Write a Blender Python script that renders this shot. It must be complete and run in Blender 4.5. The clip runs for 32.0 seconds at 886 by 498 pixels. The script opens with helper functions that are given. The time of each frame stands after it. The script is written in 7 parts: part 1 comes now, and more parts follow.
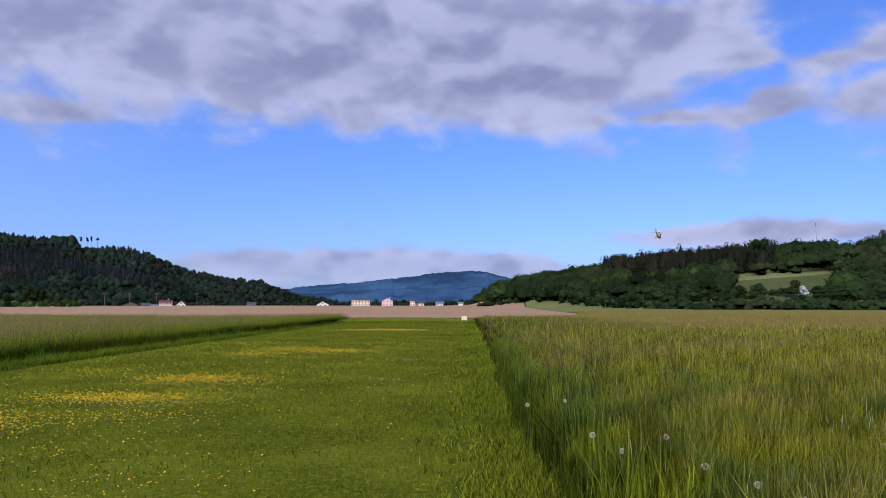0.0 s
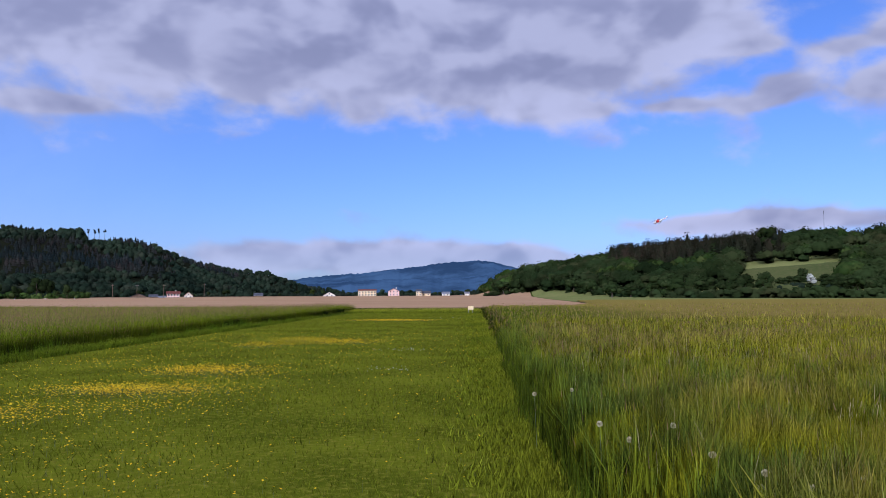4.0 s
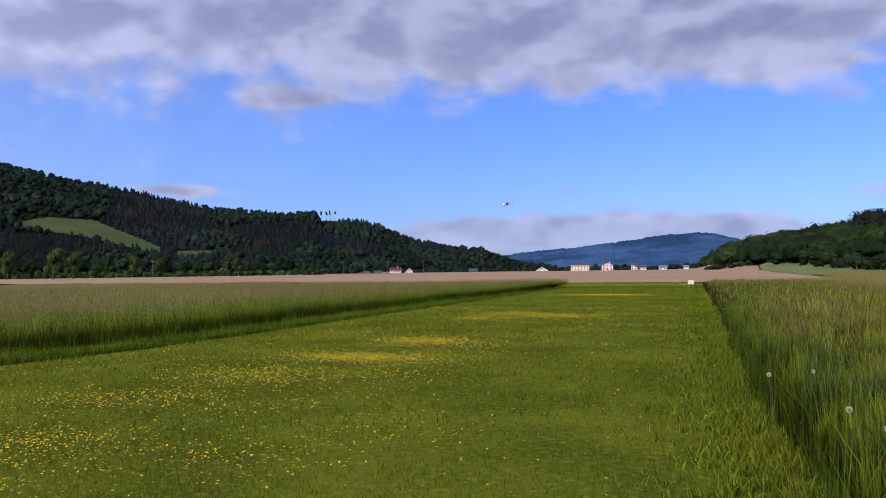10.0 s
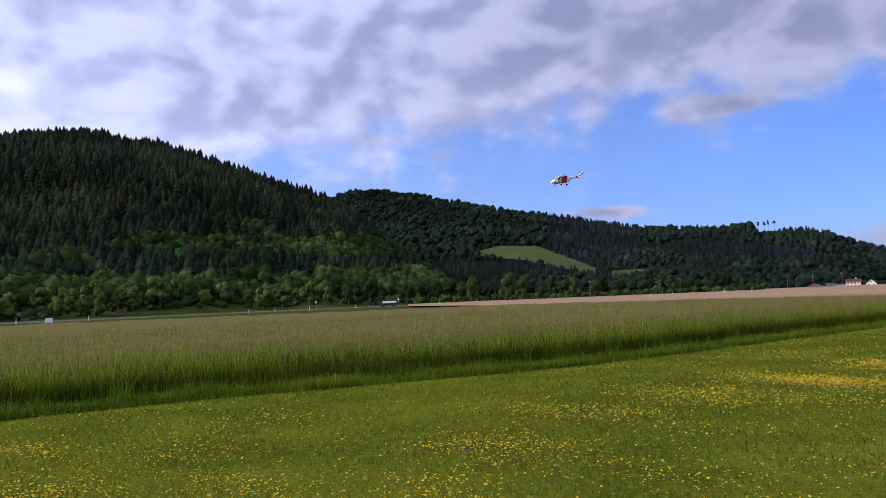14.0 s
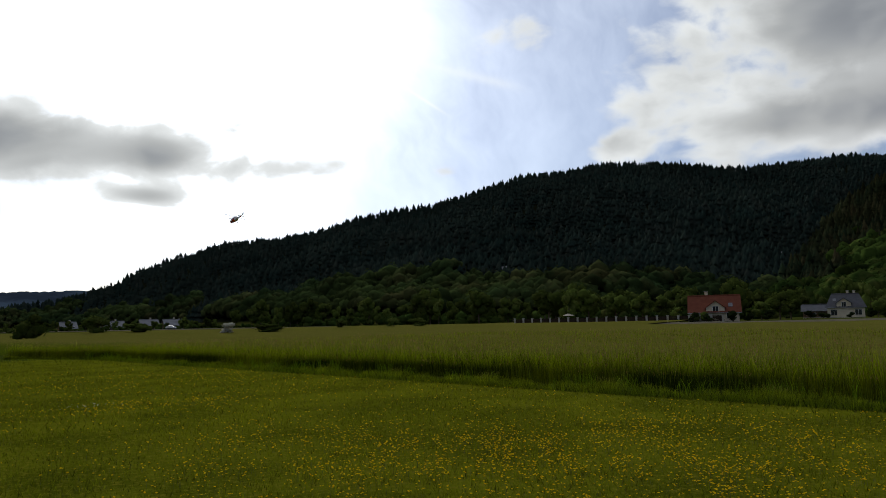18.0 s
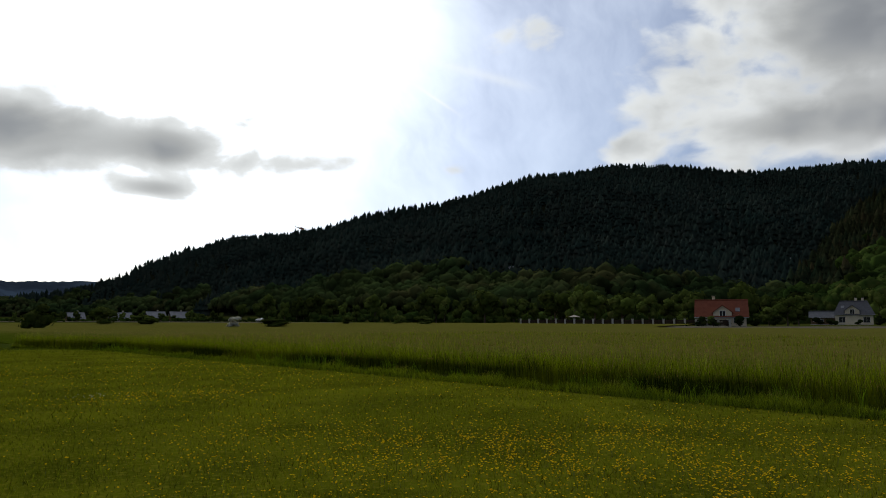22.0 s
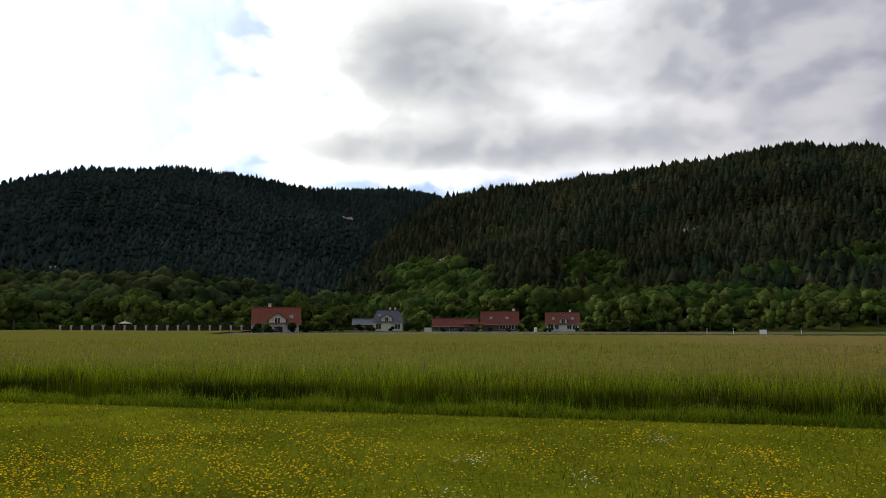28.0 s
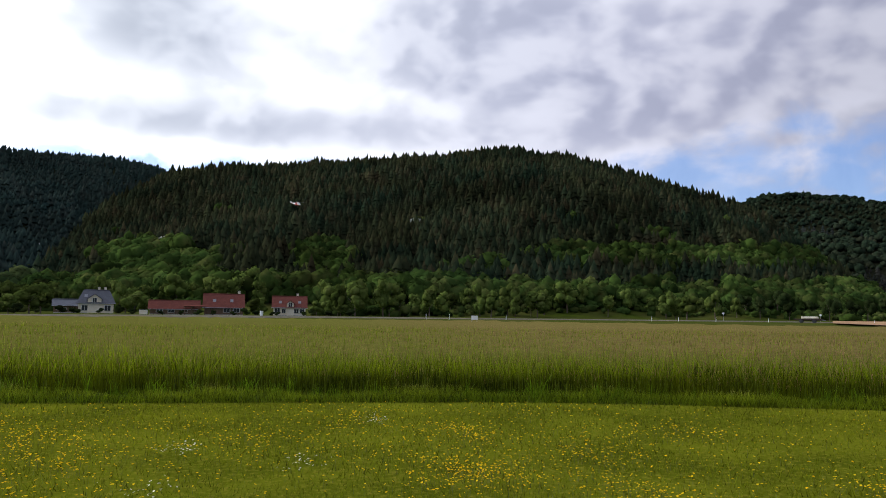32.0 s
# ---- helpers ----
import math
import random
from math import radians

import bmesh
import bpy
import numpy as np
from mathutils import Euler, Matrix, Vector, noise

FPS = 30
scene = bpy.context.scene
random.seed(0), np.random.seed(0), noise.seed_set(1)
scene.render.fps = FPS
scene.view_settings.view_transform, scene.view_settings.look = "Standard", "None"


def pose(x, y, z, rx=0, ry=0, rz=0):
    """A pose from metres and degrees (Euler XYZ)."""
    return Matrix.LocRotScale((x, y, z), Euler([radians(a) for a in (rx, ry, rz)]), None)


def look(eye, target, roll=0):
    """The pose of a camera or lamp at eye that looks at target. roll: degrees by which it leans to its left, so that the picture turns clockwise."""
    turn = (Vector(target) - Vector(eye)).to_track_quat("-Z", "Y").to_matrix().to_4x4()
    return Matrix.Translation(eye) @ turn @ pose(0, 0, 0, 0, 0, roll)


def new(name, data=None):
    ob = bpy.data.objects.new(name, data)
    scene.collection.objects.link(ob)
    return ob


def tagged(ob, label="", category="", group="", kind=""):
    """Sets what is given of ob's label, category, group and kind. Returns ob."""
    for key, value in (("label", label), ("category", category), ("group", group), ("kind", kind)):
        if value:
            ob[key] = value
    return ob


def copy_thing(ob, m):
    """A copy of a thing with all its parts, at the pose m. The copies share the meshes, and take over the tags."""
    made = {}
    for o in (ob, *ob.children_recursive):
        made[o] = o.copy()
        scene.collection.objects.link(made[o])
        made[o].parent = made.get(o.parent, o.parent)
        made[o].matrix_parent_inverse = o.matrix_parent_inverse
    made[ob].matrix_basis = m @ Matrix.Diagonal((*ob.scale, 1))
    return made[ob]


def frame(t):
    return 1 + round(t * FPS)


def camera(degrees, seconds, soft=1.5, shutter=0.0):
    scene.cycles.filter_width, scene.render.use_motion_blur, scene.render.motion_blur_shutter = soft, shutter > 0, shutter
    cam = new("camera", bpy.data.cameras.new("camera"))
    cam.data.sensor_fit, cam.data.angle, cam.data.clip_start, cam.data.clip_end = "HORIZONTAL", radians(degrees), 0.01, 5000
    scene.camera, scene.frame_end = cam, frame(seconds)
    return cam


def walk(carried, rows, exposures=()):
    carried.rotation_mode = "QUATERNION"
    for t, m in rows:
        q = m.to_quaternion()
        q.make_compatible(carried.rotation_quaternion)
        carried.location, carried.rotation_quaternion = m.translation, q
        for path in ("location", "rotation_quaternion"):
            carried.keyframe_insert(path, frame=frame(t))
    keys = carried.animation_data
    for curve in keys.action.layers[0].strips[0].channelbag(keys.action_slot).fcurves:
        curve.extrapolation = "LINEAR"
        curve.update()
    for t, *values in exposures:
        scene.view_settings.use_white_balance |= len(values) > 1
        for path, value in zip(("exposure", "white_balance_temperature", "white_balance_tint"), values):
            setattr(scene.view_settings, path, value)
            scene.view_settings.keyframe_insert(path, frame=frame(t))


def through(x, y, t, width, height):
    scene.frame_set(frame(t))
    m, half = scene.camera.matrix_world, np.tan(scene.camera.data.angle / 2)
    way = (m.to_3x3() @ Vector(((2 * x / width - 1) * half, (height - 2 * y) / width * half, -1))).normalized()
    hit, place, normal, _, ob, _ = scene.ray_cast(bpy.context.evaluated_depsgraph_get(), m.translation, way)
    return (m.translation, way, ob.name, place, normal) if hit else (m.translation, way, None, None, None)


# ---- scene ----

def aim(yaw, pitch, roll):
    """Camera held at eye height, turned about the holder: yaw clockwise from the strip's direction."""
    a, e = radians(yaw), radians(pitch)
    eye = Vector((0.15 * math.sin(a), 0.15 * math.cos(a), 1.55))
    way = Vector((math.sin(a) * math.cos(e), math.cos(a) * math.cos(e), math.sin(e)))
    return look(eye, eye + way, roll)


cam = camera(62.19, 32.0, 0.9)
walk(cam, [
    (0.0, aim(-1.93, 4.41, 0.03)),
    (0.5, aim(-1.25, 3.84, -0.19)),
    (1.0, aim(-0.90, 3.17, -0.06)),
    (1.5, aim(-1.40, 3.53, -0.03)),
    (2.0, aim(-1.54, 3.64, 0.08)),
    (2.5, aim(-1.96, 3.73, 0.28)),
    (3.0, aim(-2.36, 3.54, 0.59)),
    (3.5, aim(-2.35, 3.68, 0.12)),
    (5.5, aim(-2.98, 3.36, -1.08)),
    (6.0, aim(-4.17, 3.43, -0.87)),
    (6.5, aim(-5.49, 3.95, -0.90)),
    (7.0, aim(-6.29, 3.50, -0.67)),
    (7.5, aim(-7.35, 2.88, -0.95)),
    (8.0, aim(-9.29, 2.91, -1.06)),
    (8.5, aim(-11.23, 2.70, -1.28)),
    (9.0, aim(-13.11, 2.73, -1.26)),
    (9.5, aim(-15.86, 2.20, -0.86)),
    (10.0, aim(-18.84, 1.81, -0.68)),
    (10.5, aim(-21.31, 1.46, -0.84)),
    (11.0, aim(-23.89, 1.68, -0.62)),
    (11.5, aim(-25.96, 1.58, -0.64)),
    (12.0, aim(-28.98, 1.81, -0.81)),
    (12.5, aim(-32.47, 2.38, -0.81)),
    (13.0, aim(-36.88, 2.83, -0.85)),
    (13.5, aim(-42.84, 2.82, -1.08)),
    (14.0, aim(-51.58, 4.04, -2.23)),
    (14.5, aim(-66.28, 5.29, -2.58)),
    (15.0, aim(-80.43, 6.48, -2.74)),
    (15.5, aim(-96.10, 6.88, -3.62)),
    (17.5, aim(-134.04, 6.01, -1.42)),
    (18.0, aim(-136.04, 5.64, -1.19)),
    (18.5, aim(-136.82, 5.16, -0.94)),
    (19.0, aim(-137.92, 5.02, -0.72)),
    (19.5, aim(-138.32, 4.82, -0.32)),
    (20.0, aim(-139.04, 5.47, -0.09)),
    (20.5, aim(-138.13, 5.51, 0.35)),
    (21.0, aim(-137.32, 4.88, 0.34)),
    (21.5, aim(-137.10, 5.36, -0.04)),
    (22.0, aim(-136.62, 5.53, 0.08)),
    (22.5, aim(-135.22, 5.45, 0.31)),
    (23.0, aim(-132.71, 4.97, 0.40)),
    (23.5, aim(-129.74, 5.63, 0.22)),
    (24.0, aim(-126.84, 5.80, -0.35)),
    (24.5, aim(-123.91, 5.19, -0.66)),
    (25.0, aim(-121.13, 4.67, -0.52)),
    (25.5, aim(-118.85, 4.63, 0.12)),
    (27.5, aim(-107.63, 6.09, 0.07)),
    (28.0, aim(-103.25, 6.10, 0.10)),
    (28.5, aim(-99.63, 6.31, -0.12)),
    (29.0, aim(-95.72, 5.98, 0.13)),
    (29.5, aim(-93.06, 5.92, 0.74)),
    (30.0, aim(-89.89, 5.69, 0.83)),
    (30.5, aim(-86.75, 6.15, 0.75)),
    (31.0, aim(-85.55, 6.32, 0.76)),
    (31.5, aim(-83.37, 5.62, 0.79)),
    (32.0, aim(-82.36, 5.03, 0.78)),
], exposures=[
    (0.0, -0.1, 5150, 20), (9.0, -0.1, 5150, 20), (13.0, -0.1, 5200, 20), (14.0, -0.1, 5200, 20), (14.6, -0.05, 5300, 19), (15.0, 0.05, 5700, 12), (15.6, 0.05, 6000, 10),
    (17.0, -0.9, 6450, 5), (18.0, -1.3, 6400, 4), (22.0, -1.35, 6400, 4), (25.0, -1.0, 6450, 3), (28.0, -0.45, 6500, 5), (30.0, -0.16, 6300, 8), (32.0, -0.1, 6000, 8),
])

# ---- world: sky, clouds and sun ----
SUN_AZ, SUN_EL = -156.0, 25.0
TRAILS = ((((-146.0, 22.2), (-135.2, 15.8)), 0.0022, 0.7), (((-148.0, 22.0), (-129.0, 17.6)), 0.006, 0.3))


def heading(az, el):
    a, e = radians(az), radians(el)
    return Vector((math.sin(a) * math.cos(e), math.cos(a) * math.cos(e), math.sin(e)))


class Nodes:
    """Short hand for building a node tree."""

    def __init__(self, tree):
        self.tree = tree
        tree.nodes.clear()

    def add(self, kind, ins=None, **props):
        n = self.tree.nodes.new(kind)
        for k, v in props.items():
            setattr(n, k, v)
        for k, v in (ins or {}).items():
            if isinstance(v, bpy.types.NodeSocket):
                self.tree.links.new(v, n.inputs[k])
            else:
                n.inputs[k].default_value = v
        return n

    def math(self, op, a, b=0.0, c=0.0, clamp=False):
        return self.add("ShaderNodeMath", {0: a, 1: b, 2: c}, operation=op, use_clamp=clamp).outputs[0]

    def vec(self, op, a, b=(0, 0, 0), out=0):
        return self.add("ShaderNodeVectorMath", {0: a, 1: b}, operation=op).outputs[out]

    def noise(self, vector, scale, detail=4.0, rough=0.55, out="Fac"):
        return self.add("ShaderNodeTexNoise", {"Vector": vector, "Scale": scale, "Detail": detail, "Roughness": rough}).outputs[out]

    def ramp(self, value, a, b, lo=0.0, hi=1.0, smooth=True):
        n = self.add("ShaderNodeMapRange", {"Value": value, "From Min": a, "From Max": b, "To Min": lo, "To Max": hi})
        n.interpolation_type = "SMOOTHSTEP" if smooth else "LINEAR"
        return n.outputs[0]

    def mix(self, fac, a, b, blend="MIX"):
        n = self.add("ShaderNodeMix", data_type="RGBA", blend_type=blend)
        for i, v in ((0, fac), (6, a), (7, b)):
            if isinstance(v, bpy.types.NodeSocket):
                self.tree.links.new(v, n.inputs[i])
            else:
                n.inputs[i].default_value = v if i == 0 else (*v, 1.0)
        return n.outputs[2]

    def link(self, a, b):
        self.tree.links.new(a, b)


def make_world():
    w = bpy.data.worlds.new("sky")
    w.use_nodes = True
    scene.world = w
    n = Nodes(w.node_tree)
    sky = n.add("ShaderNodeTexSky", sky_type="NISHITA", sun_disc=False, sun_elevation=radians(SUN_EL),
                sun_rotation=radians(SUN_AZ % 360), air_density=1.0, dust_density=1.0, ozone_density=2.0)
    d = n.add("ShaderNodeTexCoord").outputs["Generated"]
    up = n.math("MAXIMUM", n.add("ShaderNodeSeparateXYZ", {0: d}).outputs[2], 0.0)
    toward = heading(SUN_AZ, SUN_EL)
    toward_sun = n.vec("DOT_PRODUCT", d, tuple(toward), out=1)
    near = n.ramp(toward_sun, 0.0, 0.85)
    # where the cloud banks lie: heading, height, half width, half height, weight
    valley = [(-9, 19.6, 18, 5.0, 0.95), (6, 18.4, 8, 3.4, 0.6), (15, 20.5, 6, 2.2, 0.45), (15.6, 13.9, 2.6, 0.5, 0.5), (9, 14.0, 2.5, 0.6, 0.3),
              (21.1, 17.6, 1.7, 0.5, 0.5), (22.8, 14.2, 1.8, 1.0, 0.6), (20.4, 13.5, 1.5, 0.6, 0.45), (28.6, 14.3, 3.0, 1.2, 0.55), (30.6, 17.3, 1.8, 0.8, 0.55), (26.6, 16.6, 2.2, 0.8, 0.5), (-30.2, 13.3, 3.3, 0.6, 0.7)]
    horizon = [(-9, 3.0, 13, 1.25, 0.9), (3, 3.0, 6, 0.9, 0.5), (21, 5.2, 8, 0.8, 0.8), (-38.4, 6.2, 3.6, 0.5, 0.75), (0, 9, 40, 2.6, -0.35)]
    west = [(-98, 12.6, 15, 2.4, 0.35), (-92, 18.5, 26, 6.5, 0.40), (-41, 20.8, 15, 4.6, 0.75), (-60, 19.2, 16, 4.6, 0.62), (-77, 20.5, 7, 4.0, 0.75), (-67, 20.5, 2.5, 1.0, -0.35), (-72, 13.6, 9, 2.0, 0.36), (-56.8, 12.6, 2.0, 0.5, 0.25), (-64, 16.5, 8, 2.6, 0.4),
            (-80, 21.8, 10, 4.2, 0.8), (-79.6, 17.6, 3.0, 1.2, 0.3), (-88, 14.0, 13, 1.8, 0.42), (-104.5, 20.3, 6.0, 3.2, 0.5), (-101, 14.4, 12, 2.4, 0.3)]
    south = [(-104, 20.3, 10, 4.6, 0.62), (-108, 27, 11, 6, 0.5), (-104, 13.9, 11, 2.0, 0.18), (-122.6, 13.0, 2.2, 1.3, 0.7), (-120, 16.0, 3.2, 2.2, 0.5), (-112, 13.6, 8, 1.8, 0.45), (-168, 12.9, 9.2, 2.8, 1.25), (-157.5, 12.3, 3.3, 1.6, 0.85), (-158, 9.5, 2.7, 0.7, 0.9),
             (-150.6, 11.8, 3.0, 0.9, 0.5), (-145.2, 12.0, 2.4, 0.9, 0.36), (-135.8, 11.6, 1.0, 0.5, 0.4), (-128.5, 21.6, 3.6, 1.5, 0.34), (-136, 16, 8, 4.5, -0.35)]
    # unseen banks overhead and to the rear, added to whiten the skylight
    behind = [(20, 66, 55, 32, 0.75), (95, 28, 55, 20, 0.6)]
    cover = None
    for az, el, wa, we, amount in valley + horizon + west + south + behind:
        c = heading(az, el)
        side = Vector((c.y, -c.x, 0)).normalized()
        lift = side.cross(c)
        a = n.math("DIVIDE", n.vec("DOT_PRODUCT", d, tuple(side), out=1), math.sin(radians(wa)))
        b = n.math("DIVIDE", n.vec("DOT_PRODUCT", d, tuple(lift), out=1), math.sin(radians(we)))
        ahead = n.ramp(n.vec("DOT_PRODUCT", d, tuple(c), out=1), 0.0, 0.3)
        r2 = n.math("ADD", n.math("MULTIPLY", a, a), n.math("MULTIPLY", b, b))
        blob = n.math("MULTIPLY", n.math("MULTIPLY", n.math("EXPONENT", n.math("MULTIPLY", r2, -1.0)), ahead), amount)
        cover = blob if cover is None else n.math("ADD", cover, blob)
    # billows, flattened by the low angle at which the layer is seen
    flat = n.vec("MULTIPLY", d, (1.0, 1.0, 1.6))
    flat = n.vec("ADD", flat, n.vec("MULTIPLY", n.vec("SUBTRACT", n.noise(flat, 5.0, 2.0, out="Color"), (0.5, 0.5, 0.5)), (0.09, 0.09, 0.05)))

    def billows(vector, detail):
        coarse = n.math("MULTIPLY", n.math("SUBTRACT", n.noise(vector, 6.5, 2.0, 0.5), 0.5), 0.75)
        fine = n.math("MULTIPLY", n.math("SUBTRACT", n.noise(vector, 16.0, detail, 0.5), 0.5), 0.95)
        return n.math("ADD", coarse, fine)

    shape = billows(flat, 7.0)
    smooth = n.noise(flat, 12.5, 3.0, 0.45)
    sunward = n.noise(n.vec("ADD", flat, (toward.x * 0.025, toward.y * 0.025, 0.04)), 12.5, 2.0, 0.45)
    field = n.math("ADD", n.math("MULTIPLY", shape, n.ramp(near, 0.4, 1.0, 1.0, 1.4)), cover)
    mask = n.ramp(field, n.ramp(near, 0.0, 1.0, 0.15, 0.20), n.ramp(near, 0.0, 1.0, 0.60, 0.62))
    body = n.math("ADD", n.math("MULTIPLY", n.math("SUBTRACT", smooth, 0.5), 0.45), cover)
    thick = n.ramp(body, 0.25, 1.1)
    # clouds before the sun glow at their rims and are grey within; those opposite are lit on the sunward side
    lit = n.ramp(n.math("ADD", n.math("SUBTRACT", smooth, sunward), n.math("MULTIPLY", shape, 0.12)), -0.2, 0.2)
    front = n.math("SUBTRACT", n.math("ADD", 0.80, n.math("MULTIPLY", lit, 0.33)), n.math("MULTIPLY", thick, 0.18))
    back = n.math("ADD", n.math("SUBTRACT", n.math("SUBTRACT", 1.78, n.math("MULTIPLY", n.ramp(field, 0.3, 1.0), 0.5)), n.math("MULTIPLY", n.ramp(body, 0.5, 1.45), 0.6)), n.math("MULTIPLY", n.math("SUBTRACT", lit, 0.5), 0.22))
    shade = n.math("ADD", n.math("MULTIPLY", front, n.math("SUBTRACT", 1.0, near)), n.math("MULTIPLY", back, near))
    bright = n.math("MULTIPLY", shade, n.ramp(toward_sun, -0.5, 0.95, CLOUD * 0.85, CLOUD * 1.9))
    tint = n.mix(near, n.mix(n.ramp(shade, 0.5, 1.0), (0.89, 0.885, 1.14), (1.0, 0.96, 1.07)), n.mix(n.ramp(shade, 0.4, 1.0), (0.94, 0.97, 1.08), (0.99, 0.98, 1.0)))
    cloud = n.vec("SCALE", tint)
    n.link(bright, cloud.node.inputs["Scale"])
    # glare of the veiled sun on thin high haze, drawn out into streaks
    cirrus = n.ramp(n.noise(n.vec("MULTIPLY", flat, (1.0, 3.2, 1.0)), 3.0, 5.0, 0.6), 0.3, 0.72, 0.75, 1.3)
    glow = n.math("ADD", n.math("MULTIPLY", n.math("POWER", n.math("MAXIMUM", toward_sun, 0.0), 5.5), 12.0), n.ramp(toward_sun, -0.75, 0.5, 0.0, 3.4))
    haze = n.math("ADD", n.math("MULTIPLY", n.ramp(toward_sun, 0.93, 1.0), GLARE), n.math("MULTIPLY", cirrus, glow))
    veil = n.vec("SCALE", (0.96, 0.97, 0.99))
    n.link(haze, veil.node.inputs["Scale"])
    colour = n.vec("ADD", n.mix(1.0, sky.outputs[0], SKY_TINT, "MULTIPLY"), veil)
    # old vapour trails
    for ends, width, weight in TRAILS:
        a, b = heading(*ends[0]), heading(*ends[1])
        across, along = a.cross(b).normalized(), (b - a).normalized()
        thin = n.math("EXPONENT", n.math("MULTIPLY", n.math("POWER", n.math("DIVIDE", n.vec("DOT_PRODUCT", d, tuple(across), out=1), width), 2.0), -1.0))
        here = n.vec("DOT_PRODUCT", d, tuple(along), out=1)
        reach = n.math("MULTIPLY", n.ramp(here, along.dot(a) - 0.02, along.dot(a) + 0.05), n.ramp(here, along.dot(b) - 0.05, along.dot(b) + 0.01, 1.0, 0.0))
        colour = n.mix(n.math("MULTIPLY", n.math("MULTIPLY", thin, reach), weight), colour, (26.0, 25.6, 25.0))
    mask = n.math("MULTIPLY", mask, n.ramp(up, 0.0, 0.10, 0.6, 1.0))
    colour = n.mix(mask, colour, cloud)
    bg = n.add("ShaderNodeBackground", {"Color": colour, "Strength": SKY})
    out = n.add("ShaderNodeOutputWorld")
    n.link(bg.outputs[0], out.inputs[0])


SKY, CLOUD, GLARE, SKY_TINT = 0.10, 6.5, 14.0, (0.88, 1.0, 1.42)
make_world()
sun = new("sun", bpy.data.lights.new("sun", "SUN"))
sun.data.energy, sun.data.angle, sun.data.color = 2.6, radians(0.6), (1.0, 0.9, 0.74)
sun.matrix_world = look(heading(SUN_AZ, SUN_EL) * 100, (0, 0, 0))

# ---- materials ----


def material(name, colours, scale=1.0, rough=0.85, bump=0.0, metal=0.0, island=0.0, per_object=0.0, tone=0.0, fine=8.0, coord="Object", soft=0.0, through=0.0, stretch=(1, 1, 1)):
    """A surface of two or three tones mixed by noise at two scales, with relief; island and per_object vary pieces."""
    m = bpy.data.materials.new(name)
    m.use_nodes = True
    n = Nodes(m.node_tree)
    pos = n.add("ShaderNodeTexCoord").outputs[coord]
    if stretch != (1, 1, 1):
        pos = n.vec("MULTIPLY", pos, stretch)
    big, small = n.noise(pos, scale, 3.0), n.noise(pos, scale * fine, 6.0, 0.65)
    col = n.mix(n.ramp(big, 0.3, 0.7), colours[0], colours[1])
    if len(colours) > 2:
        col = n.mix(n.ramp(small, 0.45, 0.72), col, colours[2])
    change = n.math("ADD", 0.86, n.math("MULTIPLY", small, 0.28))
    if island:
        r = n.add("ShaderNodeNewGeometry").outputs["Random Per Island"]
        change = n.math("MULTIPLY", change, n.math("ADD", 1.0 - island, n.math("MULTIPLY", r, 2 * island)))
    if per_object:
        r = n.add("ShaderNodeObjectInfo").outputs["Random"]
        change = n.math("MULTIPLY", change, n.math("ADD", 1.0 - per_object, n.math("MULTIPLY", r, 2 * per_object)))
    if tone:
        r = n.add("ShaderNodeAttribute", attribute_name="tree_tone").outputs["Fac"]
        change = n.math("MULTIPLY", change, n.math("ADD", 1.0 - tone, n.math("MULTIPLY", r, 2 * tone)))
    scaled = n.vec("SCALE", col)
    n.link(change, scaled.node.inputs["Scale"])
    shader = n.add("ShaderNodeBsdfPrincipled", {"Base Color": scaled, "Roughness": rough, "Metallic": metal})
    if rough > 0.7:
        shader.inputs["Specular IOR Level"].default_value = 0.0
    if bump:
        b = n.add("ShaderNodeBump", {"Strength": bump, "Height": small, "Distance": 0.5 / (scale * fine)})
        n.link(b.outputs[0], shader.inputs["Normal"])
    if soft:
        # needles and leaves in every direction catch the light more from above than one flat tuft would
        nrm = n.vec("SCALE", n.add("ShaderNodeNewGeometry").outputs["Normal"])
        nrm.node.inputs["Scale"].default_value = 1.0 - soft
        nrm = n.vec("NORMALIZE", n.vec("ADD", nrm, (0, 0, soft)))
        n.link(nrm, shader.inputs["Normal"])
    last = shader.outputs[0]
    if through:
        t = n.add("ShaderNodeBsdfTranslucent", {"Color": scaled})
        last = n.add("ShaderNodeMixShader", {0: through, 1: last, 2: t.outputs[0]}).outputs[0]
    n.link(last, n.add("ShaderNodeOutputMaterial").inputs[0])
    return m


